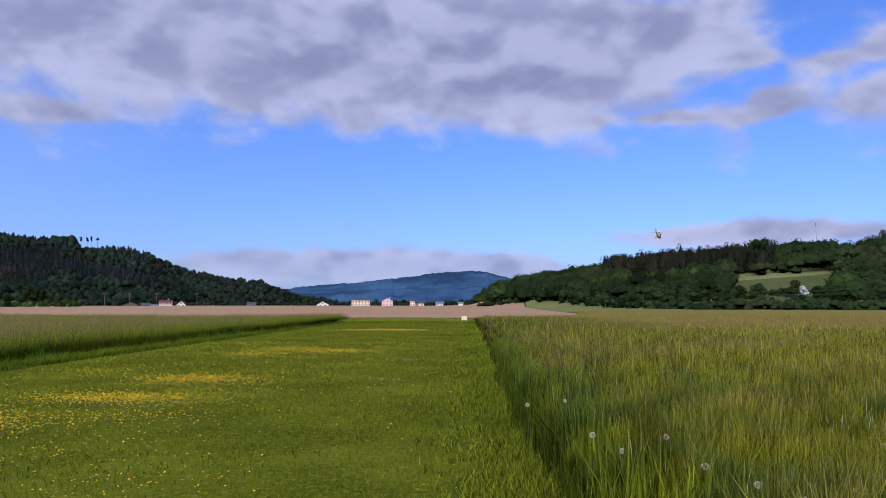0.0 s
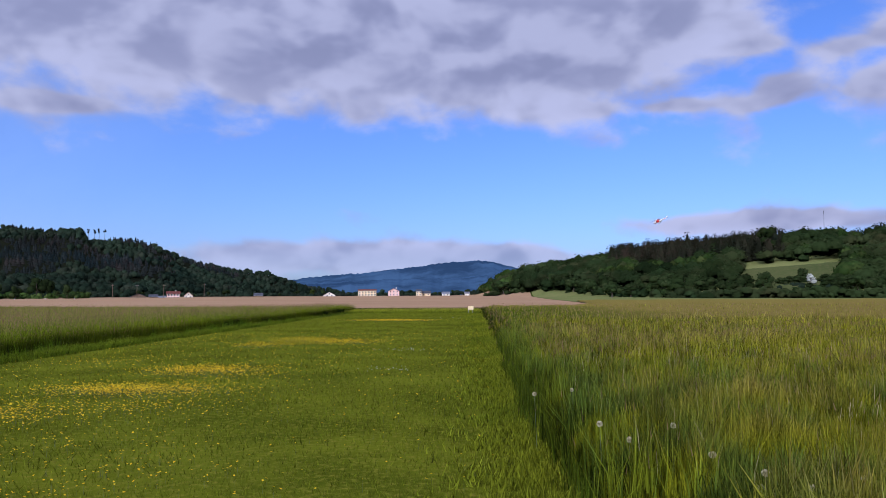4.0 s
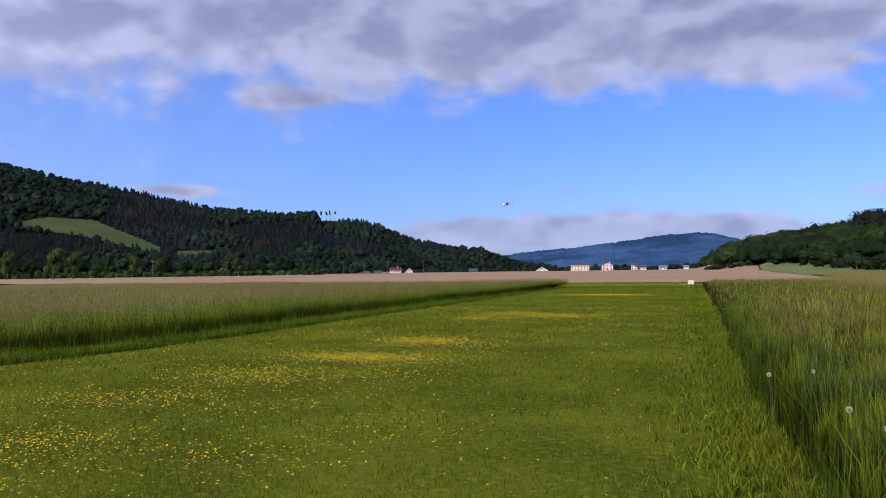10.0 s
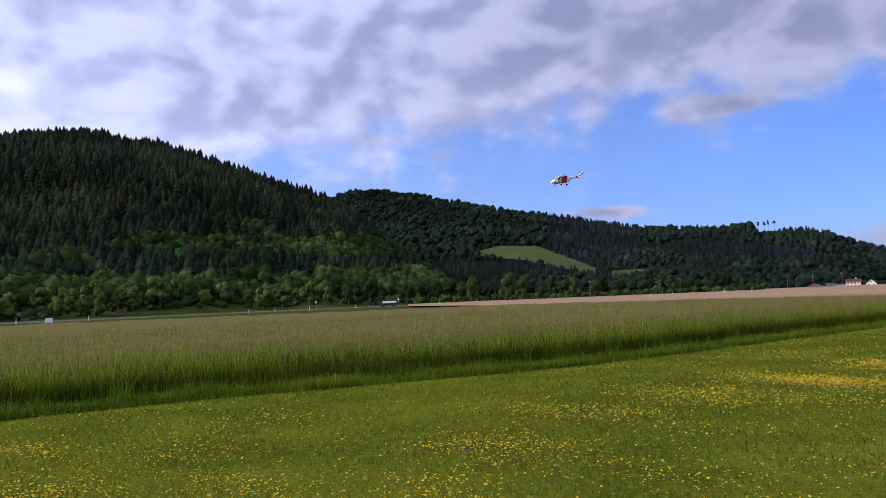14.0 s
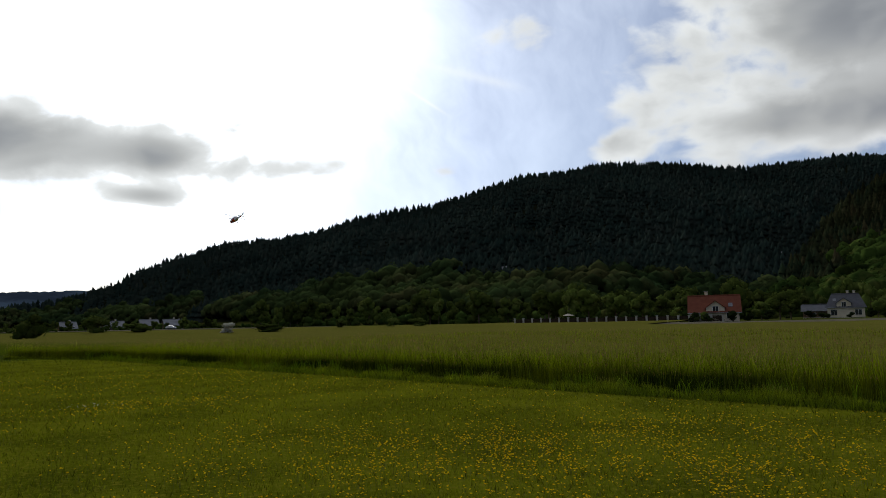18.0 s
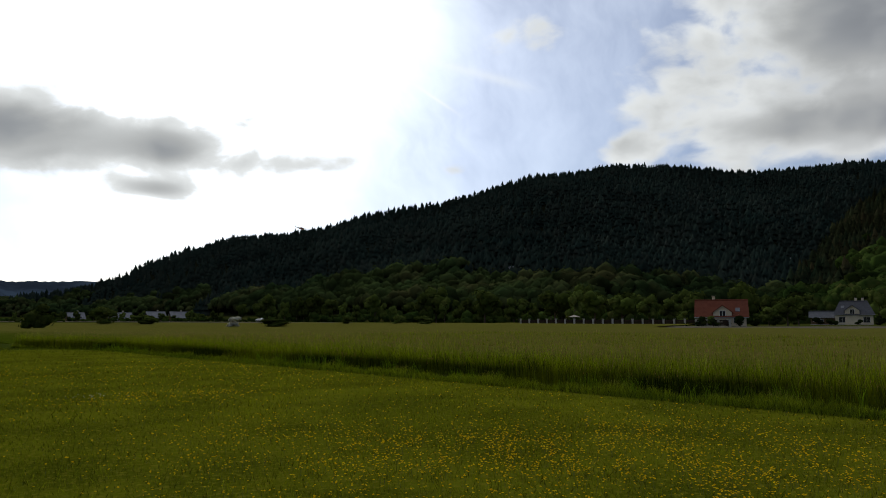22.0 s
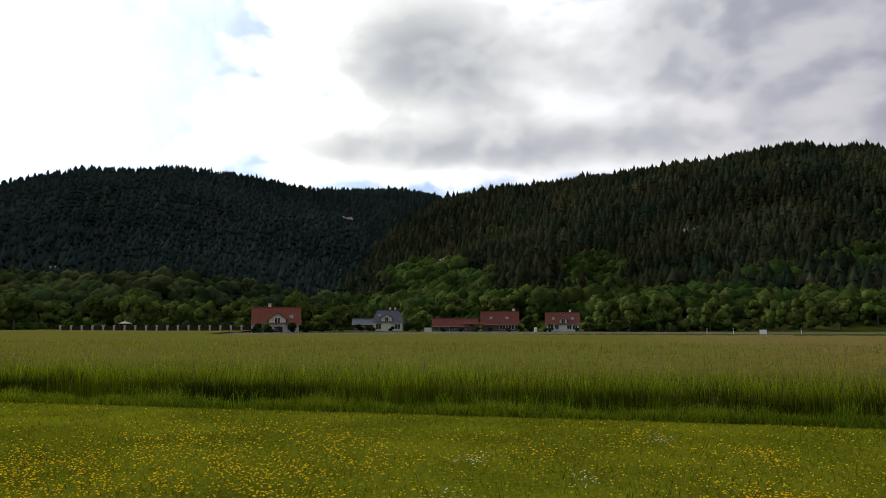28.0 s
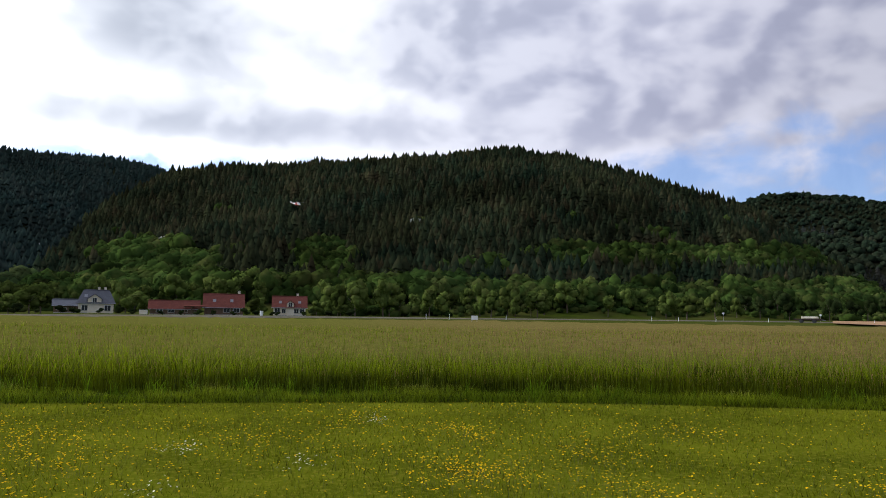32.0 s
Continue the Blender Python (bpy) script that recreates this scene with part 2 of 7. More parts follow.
def blade_material(name, low, mid, top, height, top_from=0.75, vary=0.8, cool=None):
    """Grass whose stalks pale towards their seed heads, with the shade at their foot painted in; patches differ over
    metres, stalks one from another.
    """
    m = bpy.data.materials.new(name)
    m.use_nodes = True
    n = Nodes(m.node_tree)
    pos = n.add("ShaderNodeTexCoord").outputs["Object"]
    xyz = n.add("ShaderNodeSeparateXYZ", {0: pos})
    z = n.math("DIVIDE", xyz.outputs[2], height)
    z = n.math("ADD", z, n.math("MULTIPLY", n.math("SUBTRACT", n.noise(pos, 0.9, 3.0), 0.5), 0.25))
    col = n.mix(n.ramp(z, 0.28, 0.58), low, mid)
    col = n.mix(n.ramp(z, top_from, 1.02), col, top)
    patch = n.ramp(n.noise(pos, 0.22, 4.0), 0.3, 0.7)
    col = n.mix(n.math("MULTIPLY", patch, 0.35), col, (mid[0] * 1.45, mid[1] * 1.25, mid[2] * 0.9))
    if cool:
        # clumps of bluish grass half a metre across, more of them beside the strip
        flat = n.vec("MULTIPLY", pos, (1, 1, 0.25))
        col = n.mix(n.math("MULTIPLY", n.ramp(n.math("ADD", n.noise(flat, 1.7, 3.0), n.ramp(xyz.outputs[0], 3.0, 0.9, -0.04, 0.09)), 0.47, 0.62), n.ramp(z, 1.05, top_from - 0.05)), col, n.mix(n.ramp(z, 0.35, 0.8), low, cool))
        # noise darkens spots of the colour to paint shaded gaps between clumps
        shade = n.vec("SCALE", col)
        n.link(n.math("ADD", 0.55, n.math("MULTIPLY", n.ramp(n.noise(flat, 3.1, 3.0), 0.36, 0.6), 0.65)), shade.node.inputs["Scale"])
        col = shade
    r = n.add("ShaderNodeNewGeometry").outputs["Random Per Island"]
    # dry stalks among the green ones
    dry = n.ramp(n.math("FRACT", n.math("MULTIPLY", r, 17.3)), 0.84, 0.97)
    col = n.mix(n.math("MULTIPLY", dry, n.ramp(z, 0.58, 0.92)), col, (0.21, 0.18, 0.055))
    scaled = n.vec("SCALE", col)
    n.link(n.math("ADD", 1.0 - vary, n.math("MULTIPLY", r, 2.0 * vary)), scaled.node.inputs["Scale"])
    shader = n.add("ShaderNodeBsdfPrincipled", {"Base Color": scaled, "Roughness": 0.5, "Specular IOR Level": 0.045})
    t = n.add("ShaderNodeBsdfTranslucent", {"Color": scaled})
    both = n.add("ShaderNodeMixShader", {0: 0.5, 1: shader.outputs[0], 2: t.outputs[0]})
    n.link(both.outputs[0], n.add("ShaderNodeOutputMaterial").inputs[0])
    return m


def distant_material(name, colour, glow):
    """Far wooded mountains: dark woods, with the haze of kilometres of blue air painted on as emission."""
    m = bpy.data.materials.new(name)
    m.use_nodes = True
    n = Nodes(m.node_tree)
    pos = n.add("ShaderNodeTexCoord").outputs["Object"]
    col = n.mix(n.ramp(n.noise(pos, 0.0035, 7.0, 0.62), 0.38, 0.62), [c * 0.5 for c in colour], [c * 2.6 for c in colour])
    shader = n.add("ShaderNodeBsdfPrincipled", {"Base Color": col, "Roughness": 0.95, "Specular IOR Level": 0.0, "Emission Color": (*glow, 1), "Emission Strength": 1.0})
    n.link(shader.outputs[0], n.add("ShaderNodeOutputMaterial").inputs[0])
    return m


def meadow_material():
    """Meadow tops, coloured to fit the camera's view: green beside the mown strip, brownish with ripe seed further in.
    """
    m = bpy.data.materials.new("meadow_tops")
    m.use_nodes = True
    n = Nodes(m.node_tree)
    pos = n.add("ShaderNodeTexCoord").outputs["Object"]
    xyz = n.add("ShaderNodeSeparateXYZ", {0: pos})
    inward = n.math("SUBTRACT", n.math("ABSOLUTE", n.math("ADD", xyz.outputs[0], 5.7)), 6.4)
    inward = n.math("MAXIMUM", inward, n.math("SUBTRACT", xyz.outputs[1], 60.0))
    small, big = n.noise(pos, 2.6, 6.0, 0.7), n.noise(n.vec("MULTIPLY", pos, (1, 0.5, 1)), 0.09, 4.0)
    ripe = n.math("ADD", n.ramp(inward, 0.5, 13.0), n.math("MULTIPLY", n.math("SUBTRACT", big, 0.5), 0.7), clamp=True)
    # the dark tone of each mix paints the shaded gaps between stalks
    green = n.mix(small, (0.02, 0.036, 0.002), (0.10, 0.135, 0.007))
    brown = n.mix(small, (0.065, 0.058, 0.010), (0.27, 0.205, 0.066))
    right_brown = n.mix(small, (0.10, 0.082, 0.009), (0.32, 0.235, 0.055))
    # greener southwards: the tops' look against the light is put into the colour
    fresh = n.mix(small, (0.05, 0.055, 0.006), (0.22, 0.20, 0.042))
    brown = n.mix(n.ramp(xyz.outputs[1], -4.0, 16.0), fresh, brown)
    brown = n.mix(n.ramp(xyz.outputs[0], -6.0, 4.0), brown, right_brown)
    col = n.mix(ripe, green, brown)
    b = n.add("ShaderNodeBump", {"Strength": 0.9, "Height": small, "Distance": 0.15})
    shader = n.add("ShaderNodeBsdfPrincipled", {"Base Color": col, "Roughness": 0.95, "Specular IOR Level": 0.0, "Normal": b.outputs[0]})
    n.link(shader.outputs[0], n.add("ShaderNodeOutputMaterial").inputs[0])
    return m


def ground_material():
    """Meadow turf on the valley floor, turning to a darker forest floor on the slopes, by height."""
    m = bpy.data.materials.new("valley_ground")
    m.use_nodes = True
    n = Nodes(m.node_tree)
    pos = n.add("ShaderNodeTexCoord").outputs["Object"]
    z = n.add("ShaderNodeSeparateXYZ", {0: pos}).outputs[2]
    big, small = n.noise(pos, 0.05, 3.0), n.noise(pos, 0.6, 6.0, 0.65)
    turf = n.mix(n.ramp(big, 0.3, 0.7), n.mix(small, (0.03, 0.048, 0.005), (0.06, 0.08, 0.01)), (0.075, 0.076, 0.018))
    forest_floor = n.mix(small, (0.008, 0.010, 0.005), (0.02, 0.021, 0.010))
    col = n.mix(n.ramp(z, 3.0, 5.0), turf, forest_floor)
    b = n.add("ShaderNodeBump", {"Strength": 0.4, "Height": small, "Distance": 0.6})
    shader = n.add("ShaderNodeBsdfPrincipled", {"Base Color": col, "Roughness": 0.95, "Specular IOR Level": 0.0, "Normal": b.outputs[0]})
    n.link(shader.outputs[0], n.add("ShaderNodeOutputMaterial").inputs[0])
    return m


MAT = {
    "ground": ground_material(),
    "mown": material("mown_turf", [(0.066, 0.080, 0.004), (0.138, 0.150, 0.007), (0.19, 0.172, 0.016)], 0.5, 0.9, 0.8, fine=24.0),
    "sod": material("shaded_sod", [(0.03, 0.055, 0.012), (0.05, 0.075, 0.02)], 0.8, 0.95, 0.4),
    "crop": material("ripening_crop", [(0.35, 0.21, 0.11), (0.41, 0.25, 0.135), (0.3, 0.2, 0.092)], 0.02, 0.95, 0.3, fine=25.0),
    "meadow": material("far_meadow", [(0.14, 0.16, 0.04), (0.18, 0.185, 0.055), (0.2, 0.18, 0.065)], 0.03, 0.95, 0.3, fine=20.0),
    "canopy": meadow_material(),
    "spruce": material("spruce_needles", [(0.012, 0.021, 0.011), (0.026, 0.029, 0.012), (0.038, 0.031, 0.015)], 0.018, 0.95, island=0.08, tone=0.55, fine=3.0, soft=0.5),
    # spruce_far is darkened and blued: the long hill's cloud shadow and haze are painted in
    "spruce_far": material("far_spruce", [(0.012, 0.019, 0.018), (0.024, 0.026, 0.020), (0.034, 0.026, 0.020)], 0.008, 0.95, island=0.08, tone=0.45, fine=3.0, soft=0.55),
    "pine_brown": material("brownish_pine_needles", [(0.017, 0.022, 0.011), (0.031, 0.028, 0.014), (0.044, 0.031, 0.018)], 0.03, 0.95, island=0.1, tone=0.45, fine=3.0, soft=0.7),
    "leaf": material("broad_leaves", [(0.024, 0.045, 0.010), (0.044, 0.071, 0.013), (0.074, 0.082, 0.021)], 0.03, 0.85, island=0.15, tone=0.6, fine=3.0, through=0.12, soft=0.35),
    "leaf_thing": material("tree_leaves", [(0.048, 0.072, 0.014), (0.095, 0.124, 0.023), (0.118, 0.12, 0.035)], 0.3, 0.85, island=0.15, per_object=0.45, fine=4.0, through=0.12, soft=0.3),
    # darker copy of the leaf tones, with the rise's cloud shadow in the colour
    "leaf_far": material("shaded_broad_leaves", [(0.019, 0.034, 0.011), (0.035, 0.052, 0.014), (0.052, 0.053, 0.018)], 0.010, 0.9, island=0.12, tone=0.5, fine=3.0, through=0.1, soft=0.75),
    # lighter copy of leaf_far, to brighten the backlit side of the dome hill
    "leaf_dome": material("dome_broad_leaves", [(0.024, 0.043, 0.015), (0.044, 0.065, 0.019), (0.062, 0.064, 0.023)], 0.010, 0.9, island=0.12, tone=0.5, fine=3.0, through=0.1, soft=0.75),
    # darker, bluer leaf copy that paints in the long hill's haze
    "leaf_hill": material("hazed_hill_leaves", [(0.014, 0.024, 0.014), (0.024, 0.036, 0.018), (0.034, 0.037, 0.021)], 0.010, 0.9, island=0.12, tone=0.5, fine=3.0, through=0.1, soft=0.6),
    "leaf_dark": material("dark_tree_leaves", [(0.016, 0.027, 0.008), (0.03, 0.043, 0.011), (0.042, 0.045, 0.016)], 0.3, 0.85, island=0.15, per_object=0.4, fine=4.0, through=0.12, soft=0.3),
    "blossom": material("white_blossom", [(0.45, 0.45, 0.36), (0.6, 0.58, 0.5)], 0.5, 0.8, island=0.25, through=0.3),
    "bark": material("bark", [(0.09, 0.07, 0.05), (0.14, 0.11, 0.085)], 2.0, 0.95, 0.7, stretch=(1, 1, 0.2)),
    "asphalt": material("asphalt", [(0.07, 0.07, 0.075), (0.1, 0.1, 0.1)], 0.4, 0.9, 0.2, fine=40.0),
    "gravel": material("gravel_road", [(0.12, 0.105, 0.075), (0.17, 0.15, 0.11)], 0.8, 0.95, 0.3, fine=20.0),
    "glade": material("hill_meadow_grass", [(0.064, 0.078, 0.022), (0.086, 0.094, 0.028), (0.1, 0.094, 0.034)], 0.03, 0.95, 0.3, fine=20.0),
    "stone": material("pale_concrete", [(0.42, 0.40, 0.36), (0.5, 0.48, 0.43)], 2.0, 0.9, 0.2),
    "wood": material("weathered_wood", [(0.13, 0.085, 0.055), (0.18, 0.125, 0.08)], 3.0, 0.85, 0.3, stretch=(1, 1, 0.15)),
    "dark_wood": material("dark_stained_boards", [(0.035, 0.026, 0.02), (0.055, 0.04, 0.03)], 3.0, 0.85, 0.3),
    "render": material("pale_wall_render", [(0.68, 0.60, 0.45), (0.76, 0.69, 0.54)], 0.6, 0.9, 0.15, fine=20.0),
    "cream": material("cream_wall_render", [(0.78, 0.58, 0.3), (0.84, 0.66, 0.38)], 0.4, 0.9, 0.15),
    "pink": material("pink_wall_render", [(0.7, 0.44, 0.34), (0.76, 0.52, 0.42)], 0.4, 0.9, 0.15),
    "redtile": material("orange_red_roof_tiles", [(0.17, 0.06, 0.037), (0.21, 0.075, 0.045), (0.13, 0.053, 0.038)], 1.0, 0.75, 0.3, fine=6.0),
    "darkred": material("dark_red_roof_tiles", [(0.13, 0.046, 0.034), (0.165, 0.058, 0.042), (0.10, 0.042, 0.034)], 1.0, 0.75, 0.3, fine=6.0),
    "slate": material("dark_grey_roof_tiles", [(0.035, 0.035, 0.04), (0.055, 0.055, 0.06)], 1.0, 0.55, 0.3, fine=6.0),
    "tin": material("pale_sheet_roof", [(0.15, 0.15, 0.155), (0.2, 0.2, 0.205)], 0.5, 0.5, 0.1, metal=0.2),
    "glass": material("window_glass", [(0.03, 0.035, 0.04), (0.05, 0.055, 0.06)], 1.0, 0.08),
    "white": material("white_paint", [(0.78, 0.78, 0.76), (0.82, 0.82, 0.8)], 3.0, 0.35, 0.02),
    "red": material("red_paint", [(0.52, 0.02, 0.018), (0.6, 0.03, 0.02)], 3.0, 0.3, 0.02),
    "black": material("black_rubber", [(0.015, 0.015, 0.016), (0.03, 0.03, 0.03)], 8.0, 0.7, 0.05),
    "steel": material("grey_metal", [(0.3, 0.3, 0.31), (0.4, 0.4, 0.41)], 6.0, 0.4, 0.05, metal=0.8),
    "yellow": material("buttercup_yellow", [(0.91, 0.52, 0.006), (0.96, 0.66, 0.015)], 5.0, 0.9, island=0.15, through=0.45),
    "daisy": material("white_petals", [(0.8, 0.76, 0.62), (0.86, 0.83, 0.7)], 5.0, 0.6, island=0.15, through=0.25),
    "fluff": material("dandelion_fluff", [(0.5, 0.43, 0.24), (0.68, 0.6, 0.37)], 30.0, 0.9, island=0.2, through=0.4),
    "stem": material("flower_stem", [(0.06, 0.09, 0.02), (0.1, 0.11, 0.04)], 6.0, 0.7),
    # the dark low tones of tall and ripe paint the shade at the stalks' foot
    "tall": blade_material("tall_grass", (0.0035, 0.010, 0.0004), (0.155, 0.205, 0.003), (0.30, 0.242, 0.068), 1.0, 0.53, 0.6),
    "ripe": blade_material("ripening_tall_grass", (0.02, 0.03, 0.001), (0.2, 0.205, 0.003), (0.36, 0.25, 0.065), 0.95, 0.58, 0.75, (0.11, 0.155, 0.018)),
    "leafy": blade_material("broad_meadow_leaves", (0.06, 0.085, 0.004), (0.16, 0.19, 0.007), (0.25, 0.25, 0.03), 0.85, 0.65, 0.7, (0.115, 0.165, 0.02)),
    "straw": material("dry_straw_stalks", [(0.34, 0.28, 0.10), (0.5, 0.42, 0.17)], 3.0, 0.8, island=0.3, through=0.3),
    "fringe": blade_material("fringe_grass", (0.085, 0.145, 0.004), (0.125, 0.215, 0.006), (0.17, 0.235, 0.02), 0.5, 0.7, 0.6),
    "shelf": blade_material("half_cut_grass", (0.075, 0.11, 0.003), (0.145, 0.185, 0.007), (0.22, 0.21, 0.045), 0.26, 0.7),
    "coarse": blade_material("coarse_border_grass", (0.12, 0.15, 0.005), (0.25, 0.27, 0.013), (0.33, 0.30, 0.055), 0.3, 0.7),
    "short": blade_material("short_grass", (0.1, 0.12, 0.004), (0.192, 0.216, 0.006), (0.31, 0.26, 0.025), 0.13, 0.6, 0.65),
    "seed": material("seed_heads", [(0.20, 0.122, 0.05), (0.29, 0.185, 0.08)], 0.4, 0.9, island=0.3, through=0.3),
    "blade_grey": material("grey_rotor_blades", [(0.12, 0.12, 0.13), (0.18, 0.18, 0.19)], 4.0, 0.4, 0.02),
    "south_hill": distant_material("hazed_south_hills", (0.02, 0.03, 0.04), (0.020, 0.027, 0.046)),
    # spruce tones shifted to blue: the dome hill's haze is in the base colour
    "spruce_hazed": material("hazed_dome_spruce", [(0.015, 0.027, 0.023), (0.024, 0.036, 0.029), (0.029, 0.035, 0.028)], 0.02, 0.95, island=0.05, tone=0.3, fine=3.0, soft=0.94),
    "far_hill": distant_material("far_hazed_hills", (0.014, 0.024, 0.035), (0.025, 0.050, 0.100)),
}

# ---- helpers for meshes ----


def mesh_np(name, verts, faces, mats, index=None):
    """A mesh object's data from arrays: faces all triangles or all quads."""
    me = bpy.data.meshes.new(name)
    verts, faces = np.asarray(verts, np.float32).reshape(-1, 3), np.asarray(faces, np.int32)
    k = faces.shape[1]
    me.vertices.add(len(verts))
    me.vertices.foreach_set("co", verts.ravel())
    me.loops.add(faces.size)
    me.loops.foreach_set("vertex_index", faces.ravel())
    me.polygons.add(len(faces))
    me.polygons.foreach_set("loop_start", np.arange(0, faces.size, k, dtype=np.int32))
    for m in mats:
        me.materials.append(MAT[m])
    if index is not None:
        me.polygons.foreach_set("material_index", np.asarray(index, np.int32))
    me.update(calc_edges=True)
    me.validate()
    return me


def part(name, bm, mat, parent=None, label="", smooth=False):
    """Links a bmesh as one mesh object, under a thing or a part if one is given."""
    me = bpy.data.meshes.new(name)
    if smooth:
        for f in bm.faces:
            f.smooth = True
    bm.to_mesh(me)
    bm.free()
    me.materials.append(MAT[mat])
    ob = new(name, me)
    if parent is not None:
        ob.parent = parent
    return tagged(ob, label) if label else ob


def empty(name, m, label, category, group="", kind=""):
    ob = new(name)
    ob.matrix_world = m
    return tagged(ob, label, category, group, kind)


def box(x0, x1, y0, y1, z0, z1, bevel=0.0, bm=None):
    bm = bm or bmesh.new()
    r = bmesh.ops.create_cube(bm, size=1.0, matrix=Matrix.Translation(((x0 + x1) / 2, (y0 + y1) / 2, (z0 + z1) / 2)) @ Matrix.Diagonal((x1 - x0, y1 - y0, z1 - z0, 1)))
    if bevel:
        bmesh.ops.bevel(bm, geom=list({e for v in r["verts"] for e in v.link_edges}), offset=bevel, segments=1, affect="EDGES")
    return bm


def rod(a, b, r0, r1, n=8, bm=None):
    bm = bm or bmesh.new()
    a, b = Vector(a), Vector(b)
    m = Matrix.Translation((a + b) / 2) @ (b - a).to_track_quat("Z", "Y").to_matrix().to_4x4()
    bmesh.ops.create_cone(bm, cap_ends=True, segments=n, radius1=r0, radius2=r1, depth=(b - a).length, matrix=m)
    return bm


def polar(az, r, z=0.0):
    return Vector((r * math.sin(radians(az)), r * math.cos(radians(az)), z))


# ---- the lie of the land ----
# crests of the hills: the trees' height, then heading, height angle of the tree tops, distance, reach of the slope
EYE = 1.55
HILLS = {
    "near_hill": (15, [(-112, 2.33, 430, 150), (-110, 5.25, 600, 300), (-107, 7.89, 760, 470), (-103, 10.33, 880, 600), (-98, 10.80, 880, 620), (-91, 11.88, 860, 600), (-84, 12.26, 850, 590), (-77.5, 13.24, 850, 580), (-72, 12.40, 830, 550), (-68.5, 11.24, 810, 520), (-64.4, 9.88, 780, 470), (-60.2, 8.12, 740, 420), (-55.5, 5.07, 670, 320), (-53, 3.39, 600, 240)]),
    "dome_hill": (15, [(-97, 9.5, 1300, 800), (-105, 10.65, 1250, 850), (-110, 10.85, 1200, 850), (-114.5, 10.57, 1150, 830), (-120, 11.56, 1080, 790), (-124.5, 11.84, 1030, 750), (-130, 10.94, 980, 690), (-136.6, 9.16, 930, 620), (-143, 8.15, 900, 560), (-149, 6.6, 960, 520), (-153, 6.25, 1000, 480), (-156.1, 5.3, 1020, 400), (-160, 3.4, 1060, 300), (-164, 2.3, 1090, 220), (-169, 1.5, 1120, 160)]),
    "long_hill": (11, [(-70, 6.0, 1500, 600), (-61, 8.5, 1450, 640), (-58, 8.95, 1400, 640), (-54, 8.6, 1400, 660), (-49.6, 7.85, 1400, 680), (-45, 6.7, 1400, 700), (-40.5, 6.0, 1400, 700), (-35, 5.08, 1400, 680), (-33.2, 5.0, 1390, 660), (-31.1, 4.82, 1385, 650), (-28.8, 5.1, 1380, 640), (-28.2, 4.3, 1380, 640), (-27.3, 4.28, 1380, 620), (-26.6, 4.42, 1385, 610), (-25.1, 4.25, 1390, 600), (-24, 3.92, 1400, 590), (-23, 3.4, 1410, 570), (-21, 2.82, 1450, 540), (-20.1, 2.8, 1480, 520), (-18, 2.1, 1530, 480), (-15.9, 1.9, 1600, 420), (-14.4, 1.35, 1660, 360), (-12, 0.8, 1750, 220)]),
    "wooded_rise": (12, [(0.5, 1.0, 720, 120), (2.3, 2.1, 660, 180), (5.8, 3.0, 600, 220), (10, 3.7, 560, 230), (14, 4.3, 530, 220), (18, 4.6, 520, 220), (21.5, 4.7, 510, 215), (25.3, 4.7, 500, 215), (27.3, 4.5, 520, 235), (29.3, 5.0, 550, 260), (34, 6.0, 600, 300), (42, 7.0, 650, 320), (60, 6.0, 700, 300), (90, 5.0, 800, 300)]),
    "back_rise": (14, [(90, 4.0, 900, 400), (120, 4.0, 1000, 500), (150, 3.0, 1200, 600), (185, 2.0, 1500, 600)]),
}


def crest_table(rows, trees):
    """Heading, ground height of the crest, its distance and the reach of its slope, in order of heading."""
    a = np.array(sorted(rows))
    z = np.maximum(EYE + a[:, 2] * np.tan(np.radians(a[:, 1])) - trees, 2.0)
    return np.stack([a[:, 0], z, a[:, 2], a[:, 3]], 1)


CRESTS = {k: crest_table(rows, trees) for k, (trees, rows) in HILLS.items()}


def smooth01(t):
    t = np.clip(t, 0, 1)
    return t * t * (3 - 2 * t)


def land(x, y, which=None):
    """Height of the ground, and the number of the hill that carries it (-1: the valley floor)."""
    x, y = np.asarray(x, float), np.asarray(y, float)
    r = np.hypot(x, y)
    az = np.degrees(np.arctan2(x, y))
    base = (0.6 * smooth01((r - 128) / 24) - 0.2 * smooth01((r - 50) / 60)) * smooth01((-az - 42) / 18) + 1.2 * smooth01((r - 200) / 500)
    h, who = np.zeros_like(base), np.full(base.shape, -1)
    for i, c in enumerate(CRESTS.values()):
        top, far, reach = (np.interp(az, c[:, 0], c[:, k]) for k in (1, 2, 3))
        fade = smooth01((az - c[0, 0] + 3) / 3) * smooth01((c[-1, 0] + 3 - az) / 3)
        s = np.clip(np.where(r < far, 1 - (far - r) / reach, 1 - (r - far) / (1.2 * reach)), 0, 1)
        g = top * fade * (0.5 * s + 0.5 * smooth01(s))
        over = g > h
        h, who = np.where(over, g, h), np.where(over & (g > 1.0), i, who)
    h += smooth01((h - 4) / 40) * 5 * (np.sin(x * 0.017 + 1.3 * np.sin(y * 0.011)) * np.sin(y * 0.019 + 0.7))
    return base + h, who


def left_edge(y):
    """The left border of the mown strip."""
    y = np.asarray(y, float)
    return -11.0 - 2.05 * smooth01((14 - y) / 12) + 2.5 * smooth01((-38 - y) / 8)


RIGHT_EDGE = 0.65
STRIP_END = 66.0


